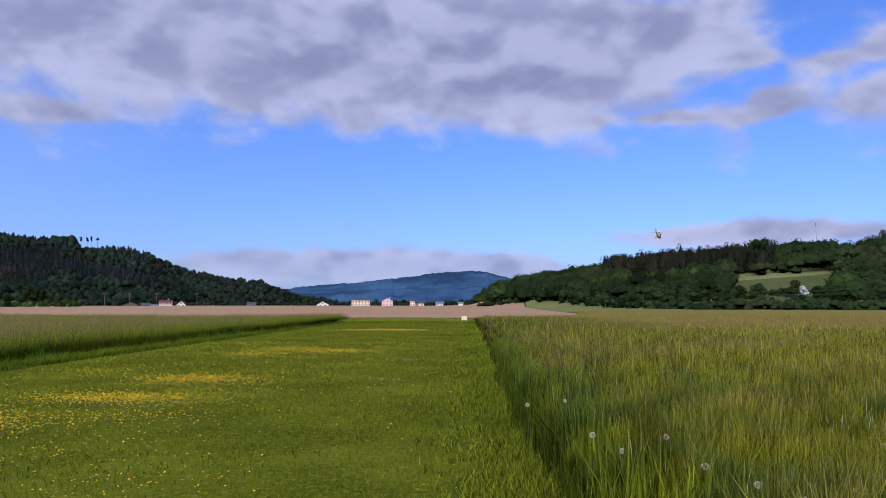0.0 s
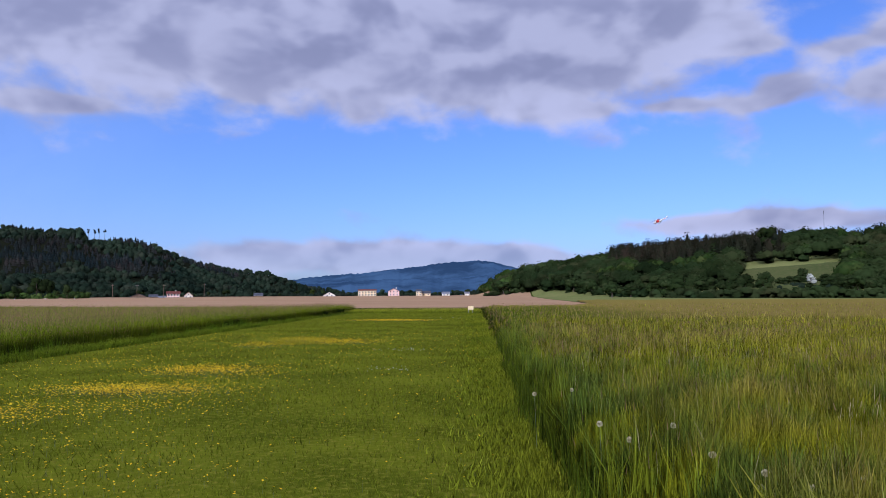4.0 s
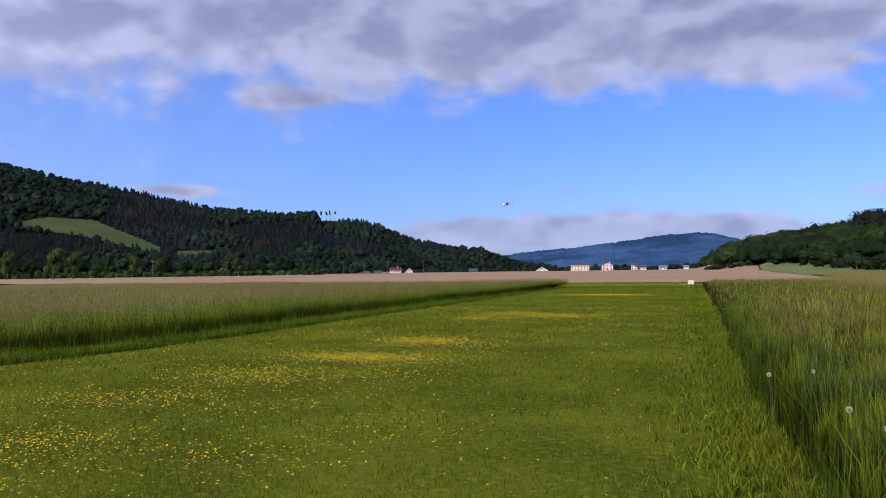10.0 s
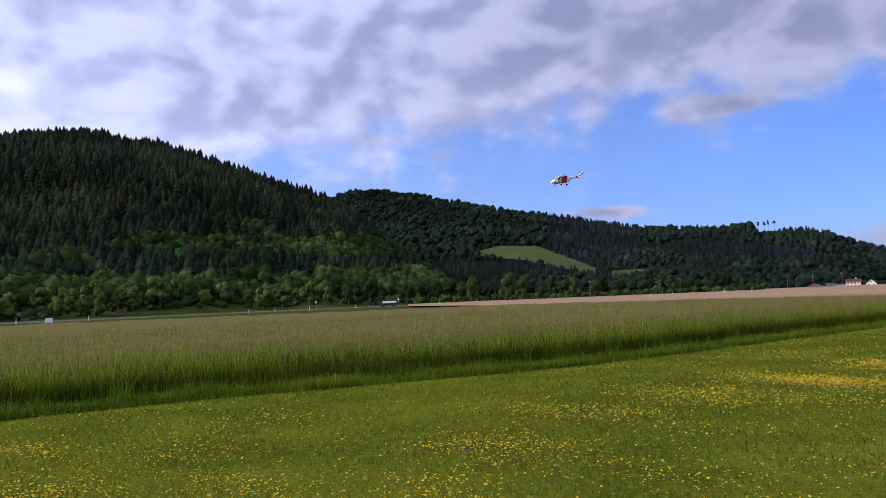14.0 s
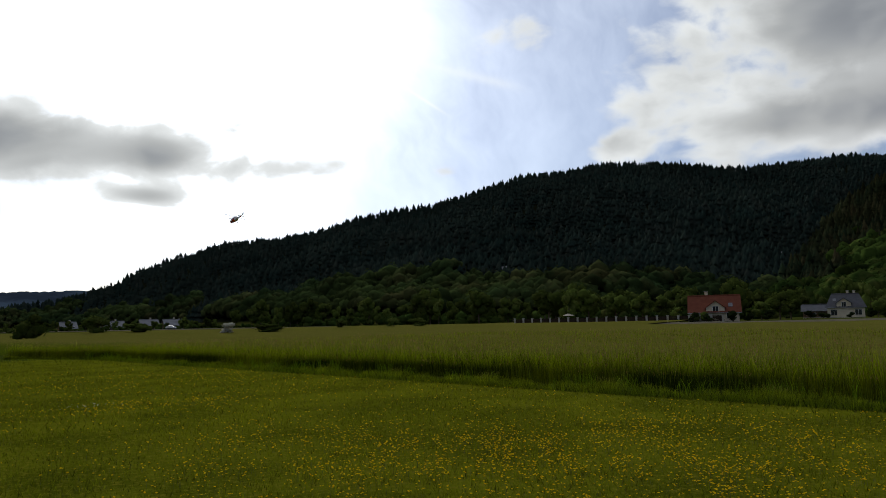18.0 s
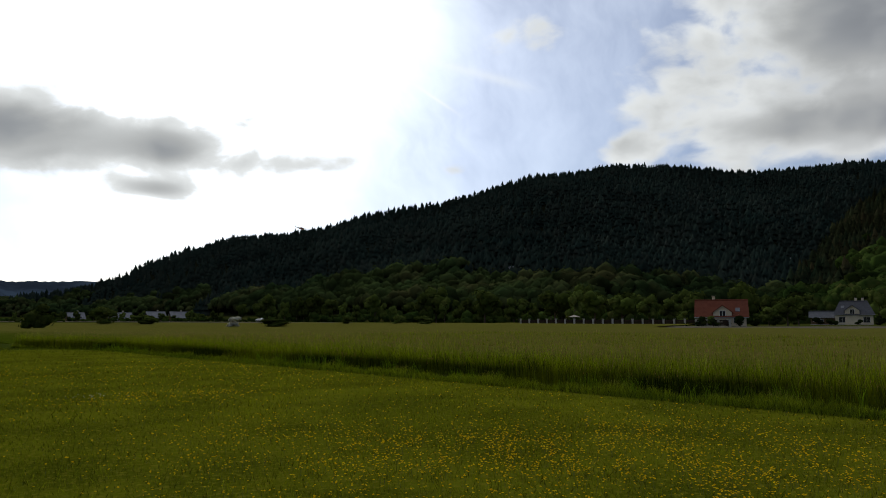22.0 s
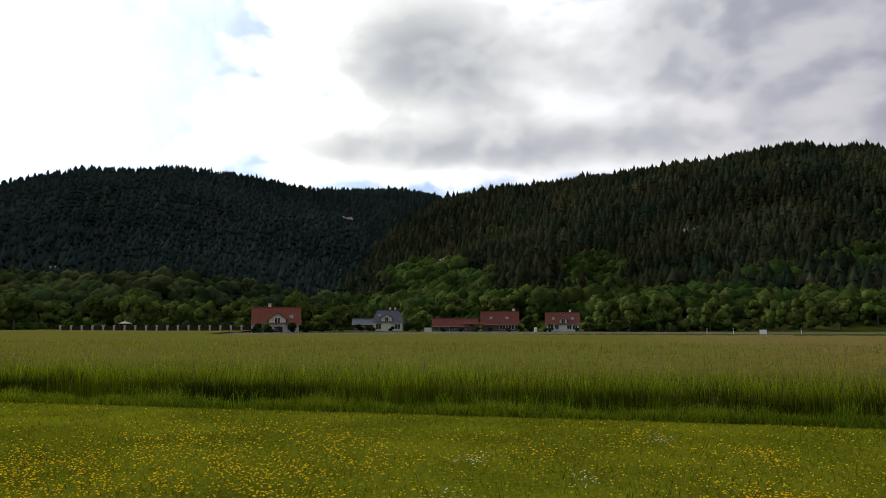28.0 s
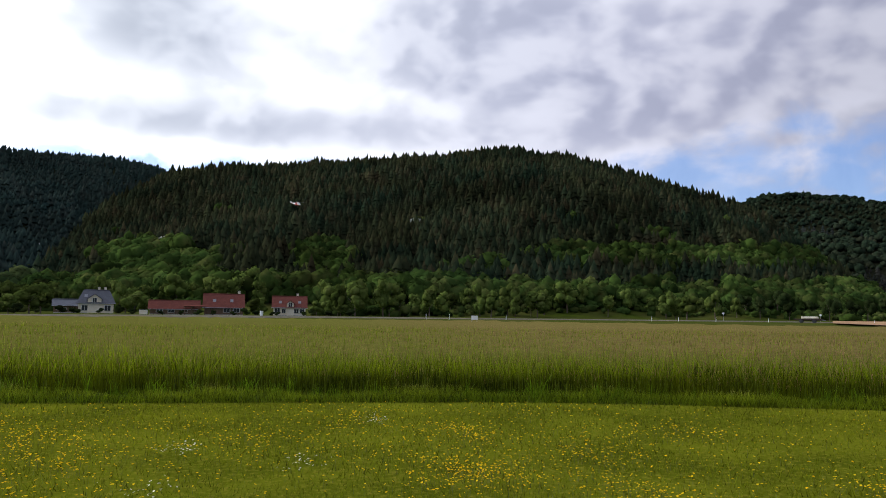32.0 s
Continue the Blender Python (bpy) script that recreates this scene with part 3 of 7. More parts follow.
def build_ground():
    rings = np.concatenate([[0.0], np.linspace(4, 80, 20), np.geomspace(90, 4900, 105)])
    az = np.radians(np.arange(0, 360, 0.8))
    R, A = np.meshgrid(rings, az, indexing="ij")
    x, y = R * np.sin(A), R * np.cos(A)
    zz, _ = land(x, y)
    zz = np.where(R > 3500, np.minimum(zz, 2.1), zz)
    n = len(az)
    i, j = np.meshgrid(np.arange(len(rings) - 1), np.arange(n), indexing="ij")
    i, j = i.ravel(), j.ravel()
    k = (j + 1) % n
    faces = np.stack([i * n + j, i * n + k, (i + 1) * n + k, (i + 1) * n + j], 1)
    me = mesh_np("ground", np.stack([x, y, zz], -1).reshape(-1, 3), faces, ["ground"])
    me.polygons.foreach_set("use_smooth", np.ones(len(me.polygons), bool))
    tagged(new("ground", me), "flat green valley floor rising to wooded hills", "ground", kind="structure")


def sheet(name, xs_of, ys, mat, label, lift, cols=12, category="field"):
    """A field laid on the land: for each y, from one x to another."""
    v = []
    for y in ys:
        a, b = xs_of(y)
        for t in np.linspace(0, 1, cols):
            v.append((a + (b - a) * t, y))
    v = np.array(v)
    zz = land(v[:, 0], v[:, 1])[0] + lift
    i, j = np.meshgrid(np.arange(len(ys) - 1), np.arange(cols - 1), indexing="ij")
    i, j = i.ravel(), j.ravel()
    f = np.stack([i * cols + j, i * cols + j + 1, (i + 1) * cols + j + 1, (i + 1) * cols + j], 1)
    return tagged(new(name, mesh_np(name, np.c_[v, zz], f, [mat])), label, category, kind="structure")


def crop_right(y):
    """The right border of the crop field."""
    y = np.asarray(y, float)
    return np.where(y < 80, (y - 73) * 1.47, np.where(y < 106, 10.3 + (y - 80) * 0.23, 16.3 + (y - 106) * 0.052))


build_ground()
sheet("mown_strip", lambda y: (float(left_edge(y)) - 0.05, RIGHT_EDGE + 1.0), np.arange(-42, STRIP_END + 0.1, 1.0), "mown", "closely mown green grass runway strip with yellow buttercups", 0.006)
# the pale crop field past the end of the strip, and the green meadow beside it
sheet("crop_field", lambda y: (-min(1.4 * y, (y - 70) / 0.22 + 4, 0.45 * y + 170), float(crop_right(y))), np.concatenate([np.arange(74, 200, 4), np.arange(200, 660, 10)]), "crop", "wide pale brown field of ripening crop", 0.35, 60)
sheet("far_meadow", lambda y: (float(crop_right(y)) + 0.9, 18.6 + 0.62 * y), np.arange(106, 480, 10), "meadow", "light green meadow below the wooded rise", 0.3, 30)

# ---- woods ----
RNG = np.random.default_rng(7)


def cone_tree(rng, tiers=4, sides=5):
    """A young spruce of unit height: ragged overlapping skirts of branches round a leader."""
    v, f = [], []
    for k in range(tiers):
        z0, z1 = 0.04 + 0.80 * k / tiers, min(1.0, 0.04 + 0.80 * k / tiers + 0.36)
        r0 = 0.30 * (1 - 0.80 * k / tiers)
        a0 = rng.uniform(0, 6.3)
        n = sides * 2
        rim = len(v)
        for i in range(n):
            a = a0 + 6.283 * i / n
            r = r0 * (rng.uniform(0.9, 1.2) if i % 2 == 0 else rng.uniform(0.5, 0.72))
            v.append((r * math.cos(a), r * math.sin(a), z0 - (0.03 if i % 2 == 0 else -0.03) * rng.uniform(0.5, 1.2)))
        v.append((0, 0, z1))
        f += [(rim + i, rim + (i + 1) % n, rim + n) for i in range(n)]
    return np.array(v), np.array(f)


CORE_V = [(0, 0, 1)] + [(0.894 * math.cos(a), 0.894 * math.sin(a), 0.447) for a in np.arange(5) * 1.2566] + [(0.894 * math.cos(a), 0.894 * math.sin(a), -0.447) for a in np.arange(5) * 1.2566 + 0.6283] + [(0, 0, -1)]
CORE_F = [f for i in range(5) for f in ((0, 1 + i, 1 + (i + 1) % 5), (1 + i, 6 + i, 1 + (i + 1) % 5), (1 + (i + 1) % 5, 6 + i, 6 + (i + 1) % 5), (11, 6 + (i + 1) % 5, 6 + i))]


def leaf_tree(rng, lumps=7, leaves=34, size=0.11):
    """A broad crown of unit height: lumps of many small leaf tufts, with gaps and an uneven outline."""
    v, f = [], []
    for k in range(lumps):
        a, rr = rng.uniform(0, 6.283), rng.uniform(0.05, 0.24)
        c = np.array([rr * math.cos(a), rr * math.sin(a), rng.uniform(0.26, 0.80)])
        rad = rng.uniform(0.13, 0.21) * (1.1 - 0.35 * abs(c[2] - 0.5))
        # the shaded inside of the lump
        b = len(v)
        v += [c + np.array(q) * rad * rng.uniform(0.62, 0.92) for q in CORE_V]
        f += [(b + i, b + j, b + k2) for i, j, k2 in CORE_F]
        for i in range(leaves):
            d = rng.normal(size=3)
            d /= np.linalg.norm(d)
            p = c + d * rad * rng.uniform(0.7, 1.08) * np.array([1, 1, 0.95])
            u = np.cross(d, rng.normal(size=3))
            u /= np.linalg.norm(u)
            w = np.cross(d + 0.3 * rng.normal(size=3), u)
            w /= np.linalg.norm(w)
            s = size * rng.uniform(0.5, 1.0)
            b = len(v)
            v += [p - u * s * 0.5, p + w * s * 0.45 + u * 0.1 * s, p + u * s * 0.5, p - w * s * 0.45]
            f += [(b, b + 1, b + 2), (b, b + 2, b + 3)]
    return np.array(v), np.array(f)


def round_tree(rng, lumps, leaves, size, core=(0.75, 1.12)):
    """A rounded crown of unit height for the massed woods: a few uneven lumps roughened by tufts of leaves."""
    v, f = [], []
    balls = []
    for k in range(lumps):
        a, rr = rng.uniform(0, 6.283), 0.0 if lumps == 1 else rng.uniform(0.08, 0.2)
        c = np.array([rr * math.cos(a), rr * math.sin(a), 0.55 if lumps == 1 else rng.uniform(0.36, 0.74)])
        rad = np.array([1, 1, 1.25]) * (rng.uniform(0.26, 0.32) if lumps == 1 else rng.uniform(0.18, 0.26))
        balls.append((c, rad))
        b = len(v)
        v += [c + np.array(q) * rad * rng.uniform(*core) for q in CORE_V]
        f += [(b + i, b + j, b + m) for i, j, m in CORE_F]
    for i in range(leaves):
        c, rad = balls[i % lumps]
        d = rng.normal(size=3)
        d[2] = abs(d[2]) * 1.2 - 0.4
        d /= np.linalg.norm(d)
        p = c + d * rad * rng.uniform(0.85, 1.12)
        u = np.cross(d, rng.normal(size=3))
        u /= np.linalg.norm(u)
        w = np.cross(d + 0.5 * rng.normal(size=3), u)
        w /= np.linalg.norm(w)
        s = size * rng.uniform(0.5, 1.0)
        b = len(v)
        v += [p - u * s * 0.5, p + w * s * 0.45, p + u * s * 0.5, p - w * s * 0.45]
        f += [(b, b + 1, b + 2), (b, b + 2, b + 3)]
    return np.array(v), np.array(f)


def spire_tree(rng, leaves, size):
    """A narrow dark conifer of unit height: tufts of needles round a tapering core, with a ragged tip."""
    v, f = [], []
    wide = rng.uniform(0.17, 0.22)
    for z0, z1, r in ((0.1, 0.72, 0.72), (0.45, 0.97, 0.42)):
        b = len(v)
        v += [np.array([wide * r * math.cos(a), wide * r * math.sin(a), z0 + rng.uniform(0, 0.08)]) for a in np.arange(6) * 1.047] + [np.array([0, 0, z1])]
        f += [(b + i, b + (i + 1) % 6, b + 6) for i in range(6)]
    for i in range(leaves):
        z = 0.12 + 0.86 * rng.random()
        a = rng.uniform(0, 6.283)
        r = wide * (1 - z) ** 0.6 * rng.uniform(0.8, 1.25) + 0.01
        p = np.array([r * math.cos(a), r * math.sin(a), z])
        out = np.array([math.cos(a), math.sin(a), rng.uniform(-0.7, 0.5)])
        u = np.cross(out, rng.normal(size=3))
        u /= np.linalg.norm(u)
        s = size * rng.uniform(0.5, 1.0) * (1.15 - 0.6 * z)
        b = len(v)
        v += [p - u * s * 0.5, p + out * s * 0.5, p + u * s * 0.5, p - out * s * 0.35]
        f += [(b, b + 1, b + 2), (b, b + 2, b + 3)]
    return np.array(v), np.array(f)


def plant(name, kinds, x, y, z, height, width, mats, label, category="forest"):
    """One stuff object of many trees of the given kinds."""
    vs, fs, tones, off = [], [], [], 0
    tone = np.clip(0.5 + 0.2 * RNG.normal(size=len(x)) + 0.28 * stand_noise(x, y, 75, 6.1), 0, 1)
    pick = RNG.integers(0, len(kinds), len(x))
    turn = RNG.uniform(0, 6.283, len(x))
    for k, (v, f) in enumerate(kinds):
        m = np.where(pick == k)[0]
        if not len(m):
            continue
        c, s = np.cos(turn[m])[:, None], np.sin(turn[m])[:, None]
        hh, ww = height[m][:, None], width[m][:, None]
        X = (v[:, 0] * c - v[:, 1] * s) * hh * ww + x[m][:, None]
        Y = (v[:, 0] * s + v[:, 1] * c) * hh * ww + y[m][:, None]
        Z = v[:, 2] * hh + z[m][:, None]
        vs.append(np.stack([X, Y, Z], -1).reshape(-1, 3))
        fs.append((f[None] + (np.arange(len(m)) * len(v))[:, None, None]).reshape(-1, 3) + off)
        tones.append(np.repeat(tone[m], len(v)))
        off += len(m) * len(v)
    if not vs:
        return
    ob = new(name, mesh_np(name, np.concatenate(vs), np.concatenate(fs), mats))
    ob.data.attributes.new("tree_tone", "FLOAT", "POINT").data.foreach_set("value", np.concatenate(tones).astype(np.float32))
    return tagged(ob, label, category, kind="stuff")


def seen(x, y, z, top):
    """Which tree tops rise above the land between them and the airfield."""
    best = np.full(x.shape, -1.0)
    for t in np.linspace(0.12, 0.95, 28):
        h = land(x * t, y * t)[0]
        best = np.maximum(best, (h - EYE) / (np.hypot(x, y) * t))
    return (z + top - EYE) / np.hypot(x, y) > best - 0.002


def wood_noise(x, y, s, seed):
    return np.sin(x / s + seed) * np.sin(y / (s * 1.13) + 2.1 * seed) + 0.6 * np.sin(x / (s * 0.43) - y / (s * 0.37) + seed * 3)


def stand_noise(x, y, s, seed):
    """Smooth uneven patches about s metres across, from -1 to 1."""
    total = np.zeros(np.shape(x))
    for k, (size, weight) in enumerate(((s, 1.0), (s * 0.41, 0.55))):
        u, v = np.asarray(x) / size + 211.3, np.asarray(y) / size + 187.9
        i, j = np.floor(u), np.floor(v)
        p, q = smooth01(u - i), smooth01(v - j)

        def spot(a, b):
            return np.modf(np.abs(np.sin(a * 12.9898 + b * 78.233 + seed * 3.7 + k * 5.1) * 43758.5453))[0] * 2 - 1

        total = total + weight * ((spot(i, j) * (1 - p) + spot(i + 1, j) * p) * (1 - q) + (spot(i, j + 1) * (1 - p) + spot(i + 1, j + 1) * p) * q)
    return total


SPRUCE = [cone_tree(RNG, 4, 4) for _ in range(6)]
SPRUCE_FAR = [cone_tree(RNG, 3, 3) for _ in range(5)]
BROAD_FAR = [round_tree(RNG, 2, 14, 0.17) for _ in range(8)]
BROAD_MID = [round_tree(RNG, 4, 56, 0.11) for _ in range(8)]
BROAD_RISE = [round_tree(RNG, 3, 42, 0.095) for _ in range(8)]
RISE_CROWN = [round_tree(RNG, 4, 116, 0.085, (0.68, 0.95)) for _ in range(8)]
RISE_PINE = [spire_tree(RNG, 110, 0.1) for _ in range(8)]
BROAD_TINY = [round_tree(RNG, 1, 10, 0.2) for _ in range(8)]


def scatter(az0, az1, r0, r1, step):
    """Uneven rows of places in a sector, wider apart with distance."""
    xs, ys = [], []
    r = r0
    while r < r1:
        s = step * (0.72 + 0.28 * r / 600)
        n = max(1, int(math.radians(az1 - az0) * r / s))
        a = np.radians(az0 + (np.arange(n) + RNG.uniform(0, 1, n)) * (az1 - az0) / n)
        rr = r + RNG.uniform(-0.6, 0.6, n) * s
        xs.append(rr * np.sin(a))
        ys.append(rr * np.cos(a))
        r += s * (1.0 + r / 2500)
    return np.concatenate(xs), np.concatenate(ys)


def clearing(az, el):
    """Grassy openings on the slopes, by heading and height angle."""
    a = (az > -48.8) & (az < -39.9) & (el < np.interp(az, [-48.8, -47.6, -44.4, -39.9], [4.0, 4.35, 4.25, 2.35])) & (el > np.interp(az, [-48.8, -45, -42, -39.9], [3.6, 3.1, 2.35, 1.85]))
    b = (np.abs(az + 37.5) < 1.3) & (np.abs(el - 1.9) < 0.22)
    c = (az > 19.5) & (az < 26.4) & (el < 2.75 + 0.065 * (az - 23)) & (el > 0.1)
    d = (az > -95) & (az < -90.5) & (np.abs(el - 4.05) < 0.35)
    e = (np.abs(az + 24.5) < 1.0) & (np.abs(el - 1.6) < 0.14)
    return a | b | c | d | e


def build_woods():
    # slopes
    x, y = scatter(-178, -10, 235, 1800, 5.3)
    z, who = land(x, y)
    r, az = np.hypot(x, y), np.degrees(np.arctan2(x, y))
    el = np.degrees(np.arctan2(z + 6 - EYE, r))
    keep = (who >= 0) & (z > 4.5) & ~clearing(az, el) & seen(x, y, z, 18)
    x, y, z, r, az, el, who = (q[keep] for q in (x, y, z, r, az, el, who))
    # broadleaves keep to the foot, to a band along the near hill, to two glades and to parts of the long hill
    mixed = stand_noise(x, y, 80, 1.7)
    belt = el < np.where(who == 0, np.where(az > -100, 2.5, 2.8), np.where(who == 1, np.where(az < -147, 1.6, 3.5), 2.1)) + np.where(who == 0, 0.35, 0.9) * mixed
    band = (who == 0) & (az > -77) & (el > np.interp(az, [-77, -73, -66, -55], [5.0, 4.1, 3.9, 3.6]) + 0.2 * mixed) & (el < np.interp(az, [-77, -73, -66, -55], [5.0, 5.3, 5.5, 4.9]) + 0.3 * mixed)
    glade = ((az + 105) / 4.8) ** 2 + ((el - 3.9) / 1.35) ** 2 < 1.0 + 0.6 * mixed
    shrubs = ((az + 91.6) / 2.3) ** 2 + ((el - 4.6) / 1.4) ** 2 < 1.0 + 0.5 * mixed
    dark_strip = (az > -51.5) & (az < -40) & (el > 1.9) & (el < np.interp(az, [-51.5, -47, -40], [3.6, 3.2, 1.9]))
    leafy_slope = (az < -43.5) & (el > 3.6) & (mixed > -0.75)
    brown_slope = (az > -43.5) & (az < -37) & (el > 3.3) & (mixed > -0.5)
    long_broad = ((leafy_slope | (mixed > 0.05)) & ~brown_slope | belt) & ~dark_strip
    clump = (stand_noise(x, y, 30, 2.9) > 1.05) & (el < 8) & (who == 0)
    broad = np.where(who == 2, long_broad, belt | band | glade | shrubs | clump)
    thin = (who == 2) & (RNG.random(len(x)) < 0.4)
    tall = 1.0 + 0.26 * stand_noise(x, y, 42, 3.3) + 0.12 * RNG.normal(size=len(x))
    h = RNG.uniform(8, 13.0, len(x)) * np.where(broad & (who == 0), 0.85, 1.0) * np.where(who == 2, 0.78, 1.0) * np.clip(tall, 0.5, 1.35)
    w = RNG.uniform(0.95, 1.45, len(x)) * np.where(who == 2, 1.15, 1.0)
    x, y, z, r, who, broad, h, w = (q[~thin] for q in (x, y, z, r, who, broad, h, w))
    far = (r > 1000) | (who == 2)
    for nm, sel, kinds, mat, label in (
            ("spruce_forest", ~broad & ~far & (who != 1), SPRUCE, "spruce", "dense dark green spruce forest on the hillside"),
            ("dome_spruce_forest", ~broad & (r < 1400) & (who == 1), SPRUCE_FAR, "spruce_hazed", "spruce forest on the domed hill, tinted blue for haze"),
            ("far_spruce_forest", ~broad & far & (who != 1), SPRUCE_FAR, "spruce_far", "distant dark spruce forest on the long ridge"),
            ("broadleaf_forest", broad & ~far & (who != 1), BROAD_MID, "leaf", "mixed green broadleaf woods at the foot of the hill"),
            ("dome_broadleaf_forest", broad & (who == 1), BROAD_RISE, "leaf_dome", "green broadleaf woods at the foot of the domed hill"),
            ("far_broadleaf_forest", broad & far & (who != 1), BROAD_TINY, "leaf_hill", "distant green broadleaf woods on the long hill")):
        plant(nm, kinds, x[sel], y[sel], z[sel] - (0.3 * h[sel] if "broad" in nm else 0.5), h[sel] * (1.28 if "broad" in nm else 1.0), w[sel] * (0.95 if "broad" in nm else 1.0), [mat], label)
    # the wooded rise
    x, y = scatter(0, 34, 300, 700, 6.6)
    z, who = land(x, y)
    r, az = np.hypot(x, y), np.degrees(np.arctan2(x, y))
    el = np.degrees(np.arctan2(z + 4 - EYE, r))
    keep = (who == 3) & (z > 3.2) & ~clearing(az, el) & seen(x, y, z, 13)
    x, y, z, r, az, el = (q[keep] for q in (x, y, z, r, az, el))
    mixed = stand_noise(x, y, 60, 0.4)
    dark = (az > 8.5) & (az < 22.5) & (el > np.interp(az, [8.5, 11, 16, 18.3, 22.5], [2.9, 2.6, 2.3, 2.7, 3.0]) + 0.3 * mixed) & (mixed > -0.5)
    dark = dark | (az > 26.5) & (el > 2.6) & (mixed > 0.3)
    h = RNG.uniform(8, 11.5, len(x)) * np.clip(1 + 0.2 * stand_noise(x, y, 22, 4.2), 0.6, 1.4)
    w = RNG.uniform(0.85, 1.25, len(x))
    light = ~dark & (stand_noise(x, y, 30, 2.2) > 0.3)
    plant("rise_young_wood", RISE_CROWN, x[light], y[light], z[light] - 0.25 * h[light], h[light] * 1.15, w[light] * 1.2, ["leaf"], "lighter green young trees on the low rise")
    taken = dark | light
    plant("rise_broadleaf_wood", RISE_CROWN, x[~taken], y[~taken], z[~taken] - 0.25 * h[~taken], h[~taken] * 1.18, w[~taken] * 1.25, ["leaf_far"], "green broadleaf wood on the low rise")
    plant("rise_pine_wood", RISE_PINE, x[dark], y[dark], z[dark] - 0.12 * h[dark], h[dark] * 1.25, w[dark] * 1.5, ["pine_brown"], "dark brownish pines standing on the low rise")
    # shrubs that close the foot of the valley belt
    x, y = scatter(-176, -28, 232, 280, 5.2)
    r, az = np.hypot(x, y), np.degrees(np.arctan2(x, y))
    push = np.where(az > -85, 18 + (az + 85) * 3.3, 0) + np.where(az < -140, 90, 0) + np.where((az > -112) & (az < -92), 55, 0)
    x, y = x * (1 + push / r), y * (1 + push / r)
    z, who = land(x, y)
    h = RNG.uniform(2.5, 6.5, len(x)) * np.where(az < -150, 0.5, 1.0)
    plant("undergrowth", BROAD_FAR, x, y, z - 0.3 * h, h, RNG.uniform(1.2, 1.9, len(x)), ["leaf"], "dense green undergrowth at the foot of the woods", "shrubs")
    x, y = scatter(0.5, 33, 300, 330, 4.0)
    r, az = np.hypot(x, y), np.degrees(np.arctan2(x, y))
    want = 503 - 190 * smooth01((az - 1) / 12) - 62 * smooth01((az - 12) / 6) + RNG.uniform(-6, 26, len(az))
    x, y = x * want / r, y * want / r
    h = RNG.uniform(2.0, 6.0, len(x))
    plant("undergrowth", BROAD_FAR, x, y, land(x, y)[0] - 0.3 * h, h, RNG.uniform(1.2, 1.9, len(x)), ["leaf_far"], "dark green shrubs at the foot of the wooded rise", "shrubs")
    # low shrubs over the lower half of the glade
    x, y = scatter(22.0, 26.6, 292, 332, 5.0)
    k = wood_noise(x, y, 6.0, 1.1) > -0.45
    x, y = x[k], y[k]
    h = RNG.uniform(2.0, 4.4, len(x))
    plant("glade_shrubs", BROAD_RISE, x, y, land(x, y)[0] - 0.3 * h, h, RNG.uniform(1.3, 1.9, len(x)), ["leaf_hill"], "low dark shrubs growing over the foot of the glade", "shrubs")
    x, y = scatter(-36, 1.5, 560, 640, 5.5)
    r, az = np.hypot(x, y), np.degrees(np.arctan2(x, y))
    push = 95 * smooth01((az + 26) / 12) - 15 * smooth01((-22 - az) / 6)
    x, y = x * (1 + push / r), y * (1 + push / r)
    k = wood_noise(x, y, 17, 0.9) > -0.75
    x, y = x[k], y[k]
    h = RNG.uniform(2.6, 6.0, len(x)) * (1 + 0.6 * (wood_noise(x, y, 23, 2.2) > 0.4))
    plant("village_shrubs", BROAD_FAR, x, y, land(x, y)[0] - 0.3 * h, h, RNG.uniform(1.2, 1.8, len(x)), ["leaf_hill"], "dark hedges and garden trees among the village houses", "shrubs")
    # closing woods behind the view
    x, y = scatter(46, 180, 500, 900, 44)
    z, who = land(x, y)
    k = who >= 3
    plant("back_wood", BROAD_FAR, x[k], y[k], z[k], RNG.uniform(11, 16, k.sum()), np.full(k.sum(), 1.6), ["leaf"], "broadleaf wood on the slope behind the airfield")


